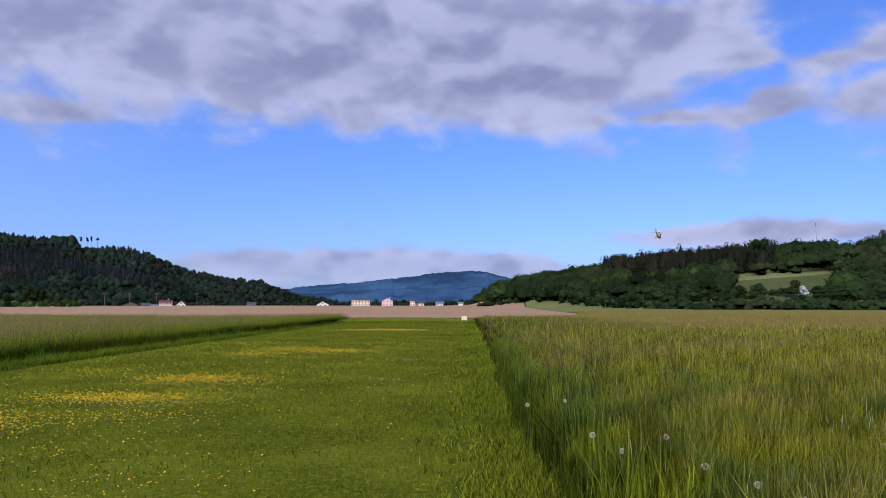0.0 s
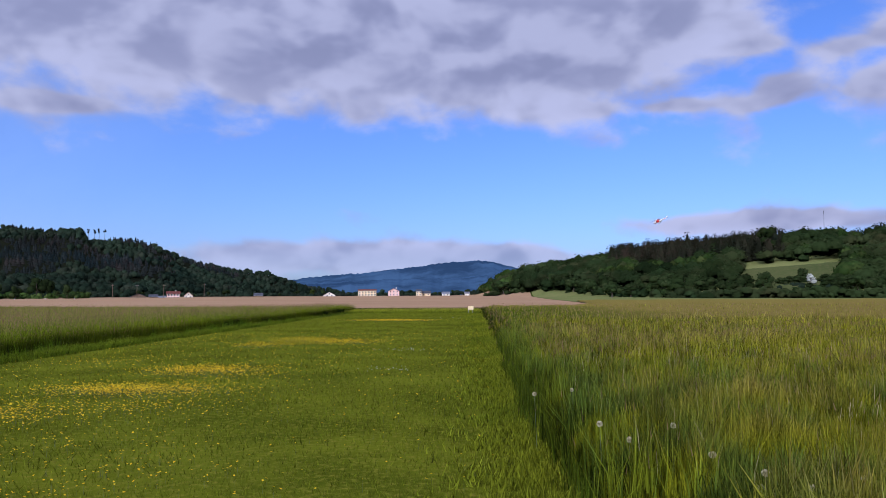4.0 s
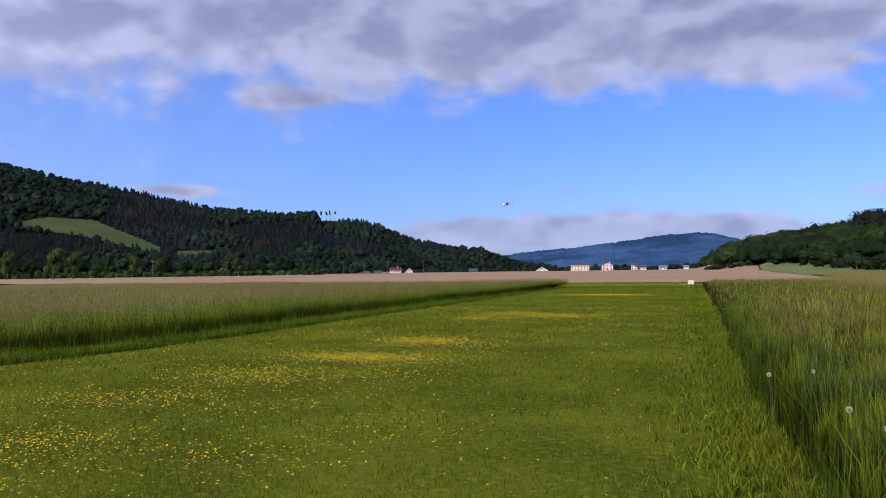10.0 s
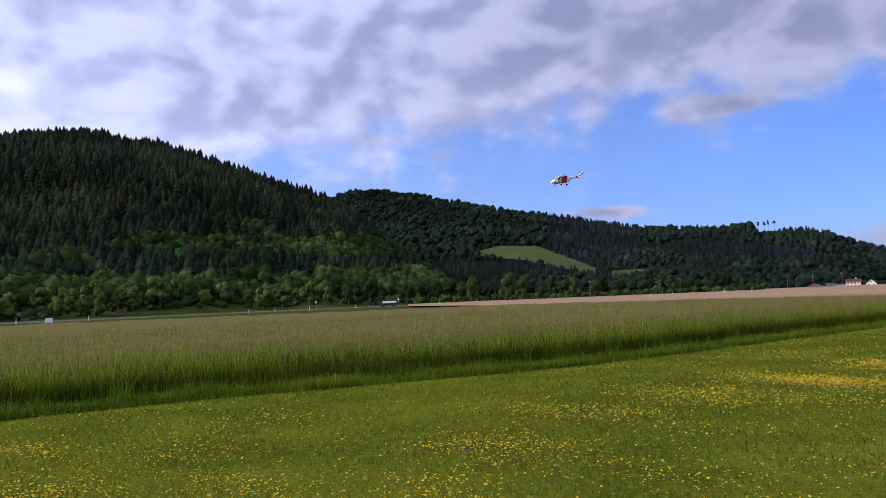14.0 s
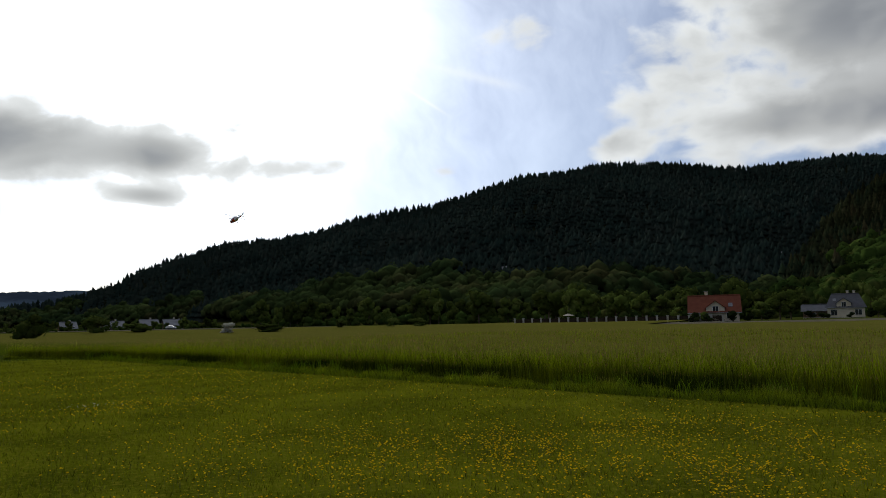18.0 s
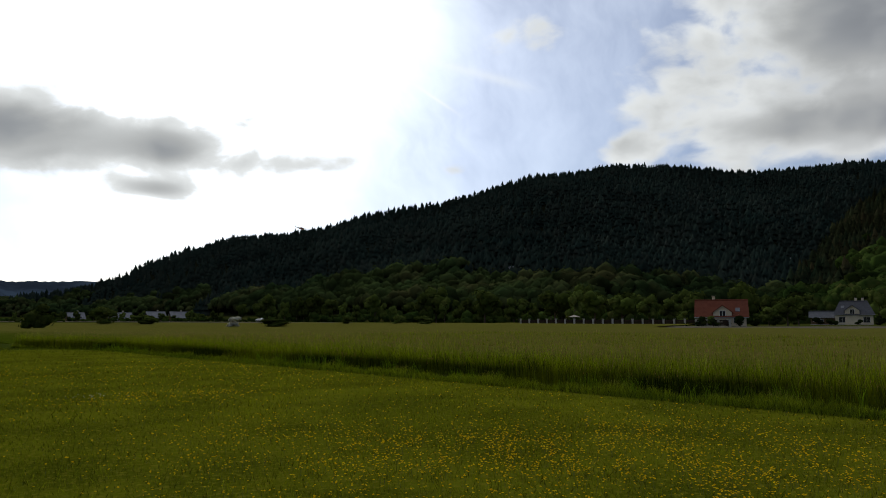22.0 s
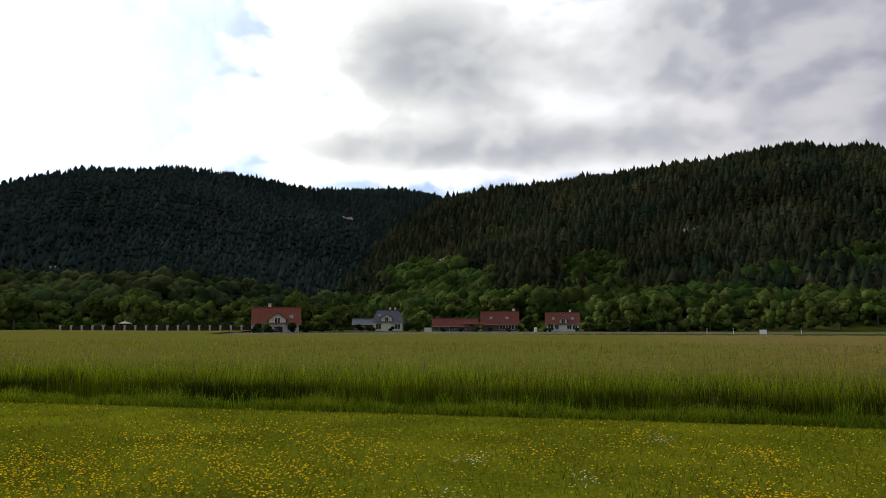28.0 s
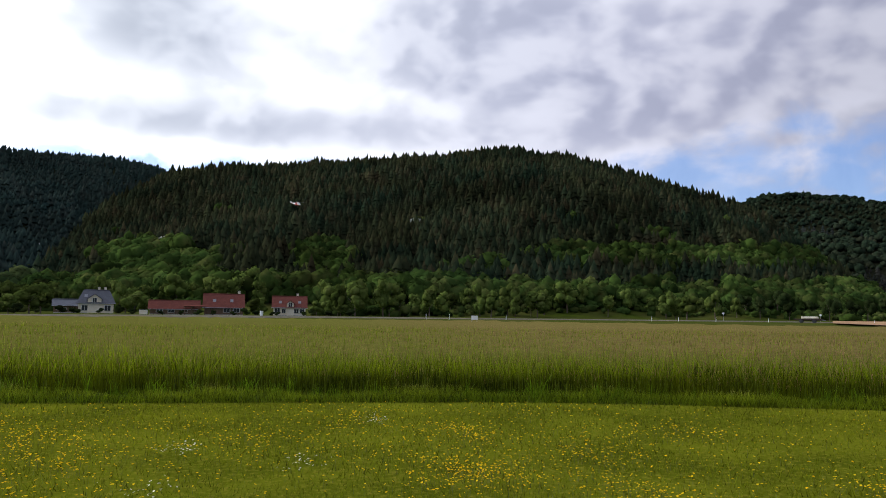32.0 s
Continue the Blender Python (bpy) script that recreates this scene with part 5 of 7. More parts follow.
def build_single_trees():
    rng = np.random.default_rng(21)
    kinds = [tree_thing(k, lab, group="trees of the valley belt") for k, lab in enumerate((
        "green broadleaf tree with an uneven round crown", "leafy green tree with a broad loose crown", "young bright green tree at the foot of the hill",
        "dense dark green tree beside the road", "tall green tree with a ragged crown", "spreading broadleaf tree in fresh leaf"))]
    dark = [tree_thing(k + 20, lab, "leaf_dark", group="trees before the wooded rise") for k, lab in enumerate(("dark green round-crowned tree before the wood", "dense dark bushy tree at the edge of the field", "broad dark green tree below the rise"))]
    birch = tree_thing(31, "slender pale green birch beside the road", name="birch_tree")
    for i in range(150):
        az = -176 + 147 * (i + rng.uniform(0.1, 0.9)) / 150
        near = 232 if az < -85 else 250 + (az + 85) * 3.3
        p = on_land(az, near + rng.uniform(-12, 22) + (90 if az < -140 else 0) + (60 if -112 < az < -92 else 0))
        h = rng.uniform(8.5, 14.5) * (0.42 if az < -153 else 0.95)
        place((dark[i % 3] if az > -60 else kinds[i % 6]), upright(p, h, rng.uniform(0, 6.28), rng.uniform(0.75, 1.15)))
    for az, r, h in ((-46.8, 300, 13), (-45.6, 310, 12), (-126.5, 172, 9), (-41.5, 330, 11), (-88.8, 236, 13), (-106.0, 245, 11)):
        place(birch, upright(on_land(az, r), h, rng.uniform(0, 6.28), 0.75))
    # gardens round the houses
    for az, r, h in ((-119.5, 172, 6), (-118.6, 165, 4), (-112.8, 170, 5), (-111.6, 176, 7), (-110.9, 182, 5.5), (-105.6, 215, 5), (-105.0, 225, 7), (-104.3, 232, 6), (-96.6, 225, 5.5), (-96.2, 240, 7), (-92.0, 225, 5), (-91.2, 232, 6), (-113.4, 158, 3), (-116.7, 150.5, 2.6), (-123, 176, 8), (-125, 180, 9), (-128, 190, 10), (-121, 180, 8), (-90.2, 215, 4)):
        place(kinds[int(rng.integers(6))], upright(on_land(az, r), h, rng.uniform(0, 6.28), rng.uniform(1.0, 1.4)))
    for az, r, h in ((-164.4, 352, 5), (-162.2, 346, 4), (-161.4, 352, 5.5), (-159.4, 350, 4), (-158.8, 346, 5), (-157.2, 350, 4), (-155.4, 348, 6), (-154.6, 352, 5)):
        place(kinds[int(rng.integers(6))], upright(on_land(az, r, 0.6), h, rng.uniform(0, 6.28), 1.6))
    # the village and the foot of the long hill
    for i in range(46):
        az = -34 + 36 * (i + rng.uniform(0, 1)) / 46
        r = 545 + 155 * smooth01((az + 28) / 20) + rng.uniform(-10, 60)
        place(dark[i % 3], upright(on_land(az, r), rng.uniform(3.0, 7.0), rng.uniform(0, 6.28), rng.uniform(1.1, 1.6)))
    # the front of the wooded rise
    for i in range(46):
        az = 1.5 + 29 * (i + rng.uniform(0, 1)) / 46
        r = 505 - 190 * smooth01((az - 1) / 12) - (30 if az > 14 else 0) + rng.uniform(-8, 16)
        place(dark[i % 3], upright(on_land(az, r), rng.uniform(6, 11.5) * (0.36 if 19.8 < az < 26.4 else 1.0), rng.uniform(0, 6.28), rng.uniform(1.15, 1.6)))
    for k, az in zip(dark, (10.5, 17.5, 28.5)):
        k.matrix_basis = upright(on_land(az, 312), 8.5, 0, 1.4)
    for k in kinds:
        k.matrix_basis = upright(on_land(-178.0, 340), 9.0)
    kinds[0].matrix_basis = upright(on_land(31.5, 320), 9.0, 0, 1.3)
    kinds[1].matrix_basis = upright(on_land(-12.5, 690), 8.0, 0, 1.3)
    kinds[2].matrix_basis = upright(on_land(-133.5, 245), 10.0, 0, 1.3)
    kinds[3].matrix_basis = upright(on_land(-64.0, 300), 10.0, 0, 1.3)
    kinds[4].matrix_basis = upright(on_land(-75.0, 275), 11.0, 0, 1.3)
    birch.matrix_basis = upright(on_land(-49.5, 305), 12, 0, 0.75)
    # blossom on the slopes
    white = tree_thing(41, "round tree covered in white blossom", "blossom", "blossoming_tree")
    for az, el, h in ((-104.4, 4.75, 9), (-103.2, 4.9, 8), (-105.6, 4.7, 7), (-106.8, 4.4, 6), (-102.2, 4.6, 7), (-101.0, 4.9, 6), (-109.5, 4.5, 5), (-84.6, 6.9, 9), (-73.5, 6.0, 6)):
        place(white, upright(at_angle(az, el - 0.45), h, rng.uniform(0, 6.28), 1.3))
    white.matrix_basis = upright(on_land(24.2, 330), 5.5, 0, 1.2)
    # bushes in the open meadow
    for k, (az, r, h, wide, lab) in enumerate(((-165.4, 128, 5.4, 0.85, "dark round bush standing in the meadow"), (-161.2, 150, 4.2, 1.3, "grey-green bush standing in the meadow"), (-158.6, 150, 2.6, 2.2, "low spreading bush in the meadow"),
                                              (-149.6, 138, 2.1, 3.0, "wide low clipped green bush beside the road"), (-144.0, 150, 2.2, 1.2, "small round bush beside the road"), (-140.0, 150, 2.6, 1.3, "pale round bush beside the road"), (-138.2, 150, 2.6, 1.7, "dark bush beside the road"), (-168.5, 130, 1.4, 1.5, "low dark bush in the meadow"))):
        b = bush_thing(60 + k, lab)
        b.matrix_basis = upright(on_land(az, r), h, k * 1.3, wide)
    b = bush_thing(77, "bush with cream white flower heads in the meadow", "blossom", "flowering_bush")
    b.matrix_basis = upright(on_land(-152.4, 136), 2.6, 0.4, 1.1)
    # bushes before the glade of the wooded rise
    green = bush_thing(79, "round green bush on the grassy glade", "leaf_dark", "glade_bush")
    for az, r, h, wide in ((20.6, 300, 2.4, 1.6), (22.3, 336, 4.2, 1.5), (22.9, 338, 4.4, 1.6), (23.4, 336, 4.8, 1.5), (23.3, 306, 3.0, 1.9), (24.0, 300, 3.6, 1.9), (24.0, 318, 3.4, 1.4), (24.7, 304, 4.0, 1.9), (25.3, 322, 5.4, 1.5), (25.9, 310, 5.4, 1.6), (26.4, 322, 6.4, 1.4), (27.0, 316, 6.2, 1.5), (23.6, 344, 7.0, 0.8), (25.0, 336, 4.6, 1.6), (25.8, 334, 5.2, 1.5), (19.9, 330, 8.0, 1.1), (22.0, 300, 2.2, 2.0)):
        place(green, upright(on_land(az, r), h, az, wide))
    green.matrix_basis = upright(on_land(21.2, 326), 9.0, 0.4, 0.95)
    # low shrubs and hedges in the gardens
    shrub = bush_thing(81, "low dark green garden shrub", "leaf_dark", "garden_shrub")
    nearer = [(-117.3, 150.5, 2.3, 1.0), (-116.5, 150, 1.9, 1.2), (-115.6, 151, 1.6, 1.1), (-114.7, 151, 2.5, 0.9), (-109.7, 214, 2.4, 1.3), (-108.9, 215, 1.8, 1.5), (-107.2, 216, 1.8, 1.2), (-106.1, 216, 2.8, 0.8), (-103.2, 197, 1.2, 1.6), (-101.8, 197, 1.3, 1.4), (-99.6, 200, 1.5, 1.3), (-98.2, 200, 1.3, 1.6), (-94.9, 209, 1.4, 1.3), (-93.0, 209, 1.5, 1.3)]
    farther = [(-118.4, 152, 1.6, 1.2), (-117.6, 151, 1.2, 1.4), (-113.6, 152, 1.8, 1.3), (-112.4, 160, 2.6, 1.1), (-111.2, 200, 2.4, 1.4), (-106.0, 205, 2.2, 1.3), (-105.2, 200, 1.6, 1.8), (-104.4, 195, 1.5, 1.5), (-100.6, 196, 1.7, 1.6), (-97.3, 200, 2.4, 1.1), (-96.5, 205, 1.6, 1.6), (-95.3, 206, 1.3, 1.5), (-92.4, 208, 2.2, 1.3), (-91.0, 210, 1.8, 1.8), (-89.4, 212, 2.4, 1.5), (-108.6, 212, 1.4, 1.5)]
    for az, r, h, wide in nearer + farther:
        place(shrub, upright(on_land(az, r), h, az, wide))
    shrub.matrix_basis = upright(on_land(-119.4, 155), 2.0, 0.3, 1.3)
    # tall bare pines on the far crest
    for az, h in ((-28.25, 24), (-27.85, 23), (-27.55, 25), (-27.2, 22)):
        ob = empty("crest_pine", Matrix.Translation(at_angle(az, 4.6, 1000, 1375)), "tall bare-stemmed pine on the far crest", "tree", "pines on the crest")
        part("trunk", rod((0, 0, -1), (0, 0, h), 0.35, 0.15, 6), "bark", ob)
        me = crown_mesh("crown", int(-az * 100), 5, 16, 0.22, "spruce_far")
        c = new("crown", me)
        c.parent = ob
        c.matrix_basis = Matrix.Translation((0, 0, h * 0.62)) @ Matrix.Diagonal((7.5, 7.5, h * 0.45, 1))
    # poles
    for az, r, h in ((-40.4, 330, 8), (-35.3, 380, 8), (-26.6, 430, 8), (-25.0, 440, 8), (-23.2, 440, 8), (-20.4, 440, 8.5)):
        ob = empty("utility_pole", Matrix.Translation(on_land(az, r)), "pale wooden utility pole beside the fields", "pole", "utility poles")
        part("pole", rod((0, 0, 0), (0, 0, h), 0.14, 0.09, 8), "wood", ob)
        part("crossarm", box(-0.8, 0.8, -0.06, 0.06, h - 0.7, h - 0.55, 0.02), "wood", ob)
        for x in (-0.7, 0.0, 0.7):
            part("insulator", rod((x, 0, h - 0.55), (x, 0, h - 0.33), 0.05, 0.03, 6), "white", ob)
    p = on_land(25.1, 498)
    ob = empty("radio_mast", Matrix.Translation(p), "slim grey steel radio mast above the wood", "mast")
    part("mast", rod((0, 0, 0), (0, 0, 20), 0.2, 0.1, 8), "blade_grey", ob)
    part("antenna", box(-0.25, 0.25, -0.15, 0.15, 18.5, 20.2, 0.05), "blade_grey", ob)
    tall = tree_thing(91, "tall tree rising over the wood on the rise", "leaf_dark")
    tall.matrix_basis = upright(at_angle(21.4, 2.8, 300, 520), 17, 0, 0.9)


# ---- houses ----


def slab(bm, a, b, c, d, thick):
    """A thick roof slope through four corners."""
    pts = [Vector(p) for p in (a, b, c, d)]
    n = (pts[1] - pts[0]).cross(pts[3] - pts[0]).normalized() * thick
    vs = [bm.verts.new(p) for p in pts] + [bm.verts.new(p - n) for p in pts]
    for q in ((0, 1, 2, 3), (7, 6, 5, 4), (0, 4, 5, 1), (1, 5, 6, 2), (2, 6, 7, 3), (3, 7, 4, 0)):
        bm.faces.new([vs[i] for i in q])
    return bm


def gabled(bm, w, d, eave, ridge, along=True):
    """Walls of a gabled house, as one solid with its gable triangles."""
    hw, hd = w / 2, d / 2
    if along:
        ring = [(-hd, 0), (hd, 0), (hd, eave), (0, ridge), (-hd, eave)]
        ends = [[bm.verts.new((x, y, z)) for y, z in ring] for x in (-hw, hw)]
    else:
        ring = [(-hw, 0), (hw, 0), (hw, eave), (0, ridge), (-hw, eave)]
        ends = [[bm.verts.new((x, y, z)) for x, z in ring] for y in (hd, -hd)]
    bm.faces.new(ends[0][::-1])
    bm.faces.new(ends[1])
    for i in range(5):
        j = (i + 1) % 5
        bm.faces.new([ends[0][i], ends[0][j], ends[1][j], ends[1][i]])
    return bm


def window_part(ob, x, y, z, w, h):
    """A window on the wall that faces -y: frame, sill and pane."""
    bm = bmesh.new()
    for a in ((x - w / 2 - 0.08, x - w / 2, z - h / 2, z + h / 2), (x + w / 2, x + w / 2 + 0.08, z - h / 2, z + h / 2), (x - w / 2 - 0.08, x + w / 2 + 0.08, z + h / 2, z + h / 2 + 0.08), (x - 0.03, x + 0.03, z - h / 2, z + h / 2)):
        box(a[0], a[1], y - 0.07, y - 0.003, a[2], a[3], 0, bm)
    f = part("window", bm, "white", ob)
    part("pane", box(x - w / 2, x + w / 2, y - 0.03, y - 0.004, z - h / 2, z + h / 2), "glass", f)
    part("sill", box(x - w / 2 - 0.12, x + w / 2 + 0.12, y - 0.14, y - 0.003, z - h / 2 - 0.08, z - h / 2), "stone", f)


def house(name, az, r, w, d, eave, ridge, roof, wall, label, along=True, turn=0.0, windows=(), door=None, dormer=None, chimneys=(), skylights=(), hip=0.0, sink=0.3, category="house", base=None):
    p = base if base is not None else on_land(az, r, sink)
    ob = empty(name, Matrix.Translation(p) @ Matrix.Rotation(radians(-az + turn), 4, "Z"), label, category)
    part("wall", gabled(bmesh.new(), w, d, eave, ridge - 0.12 if not hip else eave + 0.3, along), wall, ob)
    part("plinth", box(-w / 2 - 0.05, w / 2 + 0.05, -d / 2 - 0.05, d / 2 + 0.05, -0.4, 0.45), "stone", ob)
    o, t = 0.5, 0.16
    if along:
        drop = (ridge - eave) / (d / 2) * o
        for s in (-1, 1):
            q = [(-w / 2 - o + 0, s * (d / 2 + o), eave - drop), (w / 2 + o, s * (d / 2 + o), eave - drop), (w / 2 + o - hip, 0, ridge), (-w / 2 - o + hip, 0, ridge)]
            part("roof_slope", slab(bmesh.new(), *(q if s < 0 else q[::-1]), t), roof, ob)
        part("ridge_cap", rod((-w / 2 - o + hip, 0, ridge + 0.02), (w / 2 + o - hip, 0, ridge + 0.02), 0.14, 0.14, 6), roof, ob)
        part("gutter", rod((-w / 2 - o, -d / 2 - o - 0.05, eave - drop - 0.1), (w / 2 + o, -d / 2 - o - 0.05, eave - drop - 0.1), 0.07, 0.07, 6), "steel", ob)
    else:
        drop = (ridge - eave) / (w / 2) * o
        for s in (-1, 1):
            q = [(s * (w / 2 + o), -d / 2 - o, eave - drop), (0, -d / 2 - o, ridge), (0, d / 2 + o, ridge), (s * (w / 2 + o), d / 2 + o, eave - drop)]
            part("roof_slope", slab(bmesh.new(), *(q[::-1] if s < 0 else q), -t), roof, ob)
    for x, z, ww, hh in windows:
        window_part(ob, x, -d / 2, z, ww, hh)
    if door:
        part("door", box(door - 0.5, door + 0.5, -d / 2 - 0.06, -d / 2 - 0.003, 0.46, 2.5, 0.02), "wood", ob)
    if dormer:
        x, dw, top = dormer
        yd = -d / 2 - 0.15
        bm = gabled(bmesh.new(), dw, d / 2, top - dw * 0.38, top - 0.1, False)
        bmesh.ops.translate(bm, verts=bm.verts, vec=(x, -d / 4 - 0.15, 0))
        dm = part("dormer", bm, wall, ob)
        for s in (-1, 1):
            q = [(x + s * (dw / 2 + 0.3), yd - 0.35, top - dw * 0.38 - 0.24), (x, yd - 0.35, top), (x, 0, top), (x + s * (dw / 2 + 0.3), 0, top - dw * 0.38 - 0.24)]
            part("dormer_roof", slab(bmesh.new(), *(q[::-1] if s < 0 else q), -0.12), roof, dm)
        window_part(ob, x, yd, top - dw * 0.38 - 0.5, 1.0, 1.2)
    for x in chimneys:
        c = part("chimney", box(x - 0.3, x + 0.3, 0.3, 0.9, ridge - 0.8, ridge + 0.8, 0.03), "render", ob)
        part("chimney_cap", box(x - 0.38, x + 0.38, 0.22, 0.98, ridge + 0.8, ridge + 0.9), "stone", c)
    for x, u in skylights:
        y, z = -d / 2 * (1 - u), eave + (ridge - eave) * u
        bm = box(-0.4, 0.4, -0.6, 0.6, 0.0, 0.08)
        bmesh.ops.transform(bm, verts=bm.verts, matrix=Matrix.Translation((x, y, z)) @ Matrix.Rotation(math.atan2(ridge - eave, d / 2), 4, "X"))
        part("skylight", bm, "tin", ob)
    return ob


def build_houses():
    house("family_house", -115.95, 158, 9.0, 8.2, 2.5, 5.5, "redtile", "render", "house with a large orange-red tiled roof and gable dormer", windows=((-3.1, 1.6, 1.3, 1.2), (2.9, 1.6, 1.3, 1.2)), door=-1.2, dormer=(0.2, 3.4, 4.5), chimneys=(-1.4,), skylights=((3.0, 0.35),))
    house("family_house", -107.5, 228, 8.8, 9.0, 3.4, 6.7, "slate", "render", "white two-storey house with a dark grey roof", hip=1.6, windows=((-2.8, 1.7, 1.5, 1.4), (2.9, 1.7, 1.5, 1.4)), door=0.8, dormer=(-0.4, 3.4, 5.6), chimneys=(0.6, 2.2), skylights=((-2.6, 0.5),))
    house("garage", -109.35, 228, 6.2, 7.0, 2.5, 4.0, "slate", "wood", "low timber garage with a dark roof beside the white house", windows=((-1.2, 1.4, 2.4, 0.5),), category="garage")
    house("outbuilding", -102.3, 205, 11.8, 6.5, 2.0, 3.9, "darkred", "wood", "long low timber outbuilding with a dark red roof", windows=((-3.6, 1.3, 1.4, 0.9), (-0.8, 1.3, 1.4, 0.9), (2.4, 1.3, 1.4, 0.9)), door=4.4, category="outbuilding")
    house("family_house", -98.85, 208, 9.8, 9.5, 2.6, 5.9, "darkred", "wood", "timber house with a steep dark red roof", windows=((0.8, 1.6, 1.5, 1.2), (3.2, 1.6, 1.5, 1.2)), door=-2.0, chimneys=(3.9,), skylights=((-2.4, 0.45), (2.0, 0.45)))
    house("family_house", -94.05, 218, 9.0, 8.5, 2.9, 5.8, "darkred", "render", "white house with a dark red roof and arched dormer", windows=((-3.4, 1.6, 1.4, 1.5), (-1.6, 1.6, 1.0, 1.1), (1.9, 1.6, 1.2, 1.1), (3.5, 1.6, 1.2, 1.1)), door=0.4, dormer=(0.2, 2.0, 4.6), chimneys=(2.2,), skylights=((-2.6, 0.4), (2.8, 0.4)))
    # cabins half hidden on the slope
    for az, el, w in ((-131.1, 3.55, 9.0), (-135.3, 3.2, 4.0), (-111.0, 3.9, 3.6)):
        house("hillside_cabin", az, 0, w, 6.0, 2.6, 4.6, "tin", "render", "small pale cabin half hidden among hillside trees", windows=((0.0, 1.5, 1.2, 1.0),), base=at_angle(az, el), category="cabin")
    # the village to the south
    for az, r, w, ridge in ((-163.1, 380, 6.5, 4.4), (-160.2, 390, 9.0, 4.5), (-157.9, 385, 8.0, 5.0), (-156.3, 380, 8.0, 4.9)):
        house("village_house", az, r, w, 8.0, ridge - 2.6, ridge, "tin", "wood", "dark timber house with a pale sheet-metal roof among garden trees", turn=12, windows=((-1.8, 1.6, 1.1, 1.2), (1.6, 1.6, 1.1, 1.2)), chimneys=(1.0,))
    # the village at the end of the valley
    house("village_house", -22.55, 520, 8.0, 8.0, 3.8, 5.2, "darkred", "pink", "tall pinkish two-storey house with rows of windows", windows=[(x, z, 0.9, 1.1) for x in (-2.8, -0.9, 0.9, 2.8) for z in (1.0, 2.9)], sink=0.9, chimneys=(1.6,))
    house("village_house", -21.5, 520, 5.5, 7.0, 2.2, 4.6, "redtile", "render", "small white house with a red gabled roof", along=False, sink=0.6, windows=((0.0, 2.9, 0.8, 0.9), (-1.3, 1.2, 0.8, 0.8), (1.3, 1.2, 0.8, 0.8)))
    house("barn", -24.9, 520, 9.0, 7.0, 1.6, 3.2, "slate", "wood", "low dark timber barn", along=False, category="barn")
    house("barn", -23.9, 522, 5.0, 5.0, 1.4, 2.6, "slate", "wood", "small grey timber barn", category="barn")
    house("shed", -23.3, 470, 3.6, 3.0, 1.2, 1.7, "tin", "render", "small white shed in front of the barn", category="shed")
    house("village_house", -11.2, 600, 9.5, 9.0, 1.9, 4.5, "slate", "render", "white gabled house with a dark roof", along=False, sink=0.5, windows=((-1.8, 1.2, 1.0, 0.9), (1.8, 1.2, 1.0, 0.9), (0, 2.8, 0.9, 0.9)))
    house("long_building", -8.3, 640, 15.4, 11.0, 5.4, 6.3, "redtile", "cream", "long cream-coloured two-storey building with a low red roof", windows=[(-6.5 + 2.6 * k, z, 1.2, 1.3) for k in range(6) for z in (1.7, 3.9)], category="building")
    house("village_house", -6.25, 640, 9.4, 10.0, 5.0, 7.2, "redtile", "pink", "pink two-storey village house", along=False, windows=[(x, z, 1.0, 1.2) for x in (-3, 0, 3) for z in (1.8, 4.4)], chimneys=(2.0,))
    house("village_house", -4.3, 650, 4.5, 8.0, 4.8, 6.2, "slate", "cream", "pale cream house with a dark roof", windows=[(x, z, 1.0, 1.1) for x in (-1.2, 1.2) for z in (1.6, 3.6)])
    house("village_house", -3.75, 655, 8.0, 8.0, 3.0, 5.0, "slate", "cream", "low cream house with a dark roof", windows=((-2, 1.7, 1.1, 1.1), (2, 1.7, 1.1, 1.1)))
    house("village_house", -2.2, 640, 6.5, 8.0, 2.6, 4.0, "tin", "render", "white house with a pale flat roof", windows=((-1.6, 1.4, 1.0, 0.9), (1.6, 1.4, 1.0, 0.9)))
    house("shed", -0.55, 620, 4.0, 4.0, 2.6, 3.6, "tin", "render", "small white shed at the end of the crop field", category="shed")
    house("barn", -16.5, 640, 7.0, 7.0, 1.8, 3.6, "slate", "wood", "low timber barn among trees", category="barn")


def road_reach(az):
    """How far off the road runs, by heading."""
    return np.interp(az, [-186, -178, -165, -150, -140, -130, -115, -95, -80, -60, -45, -24], [346, 342, 330, 290, 215, 150, 140, 150, 165, 230, 300, 415])


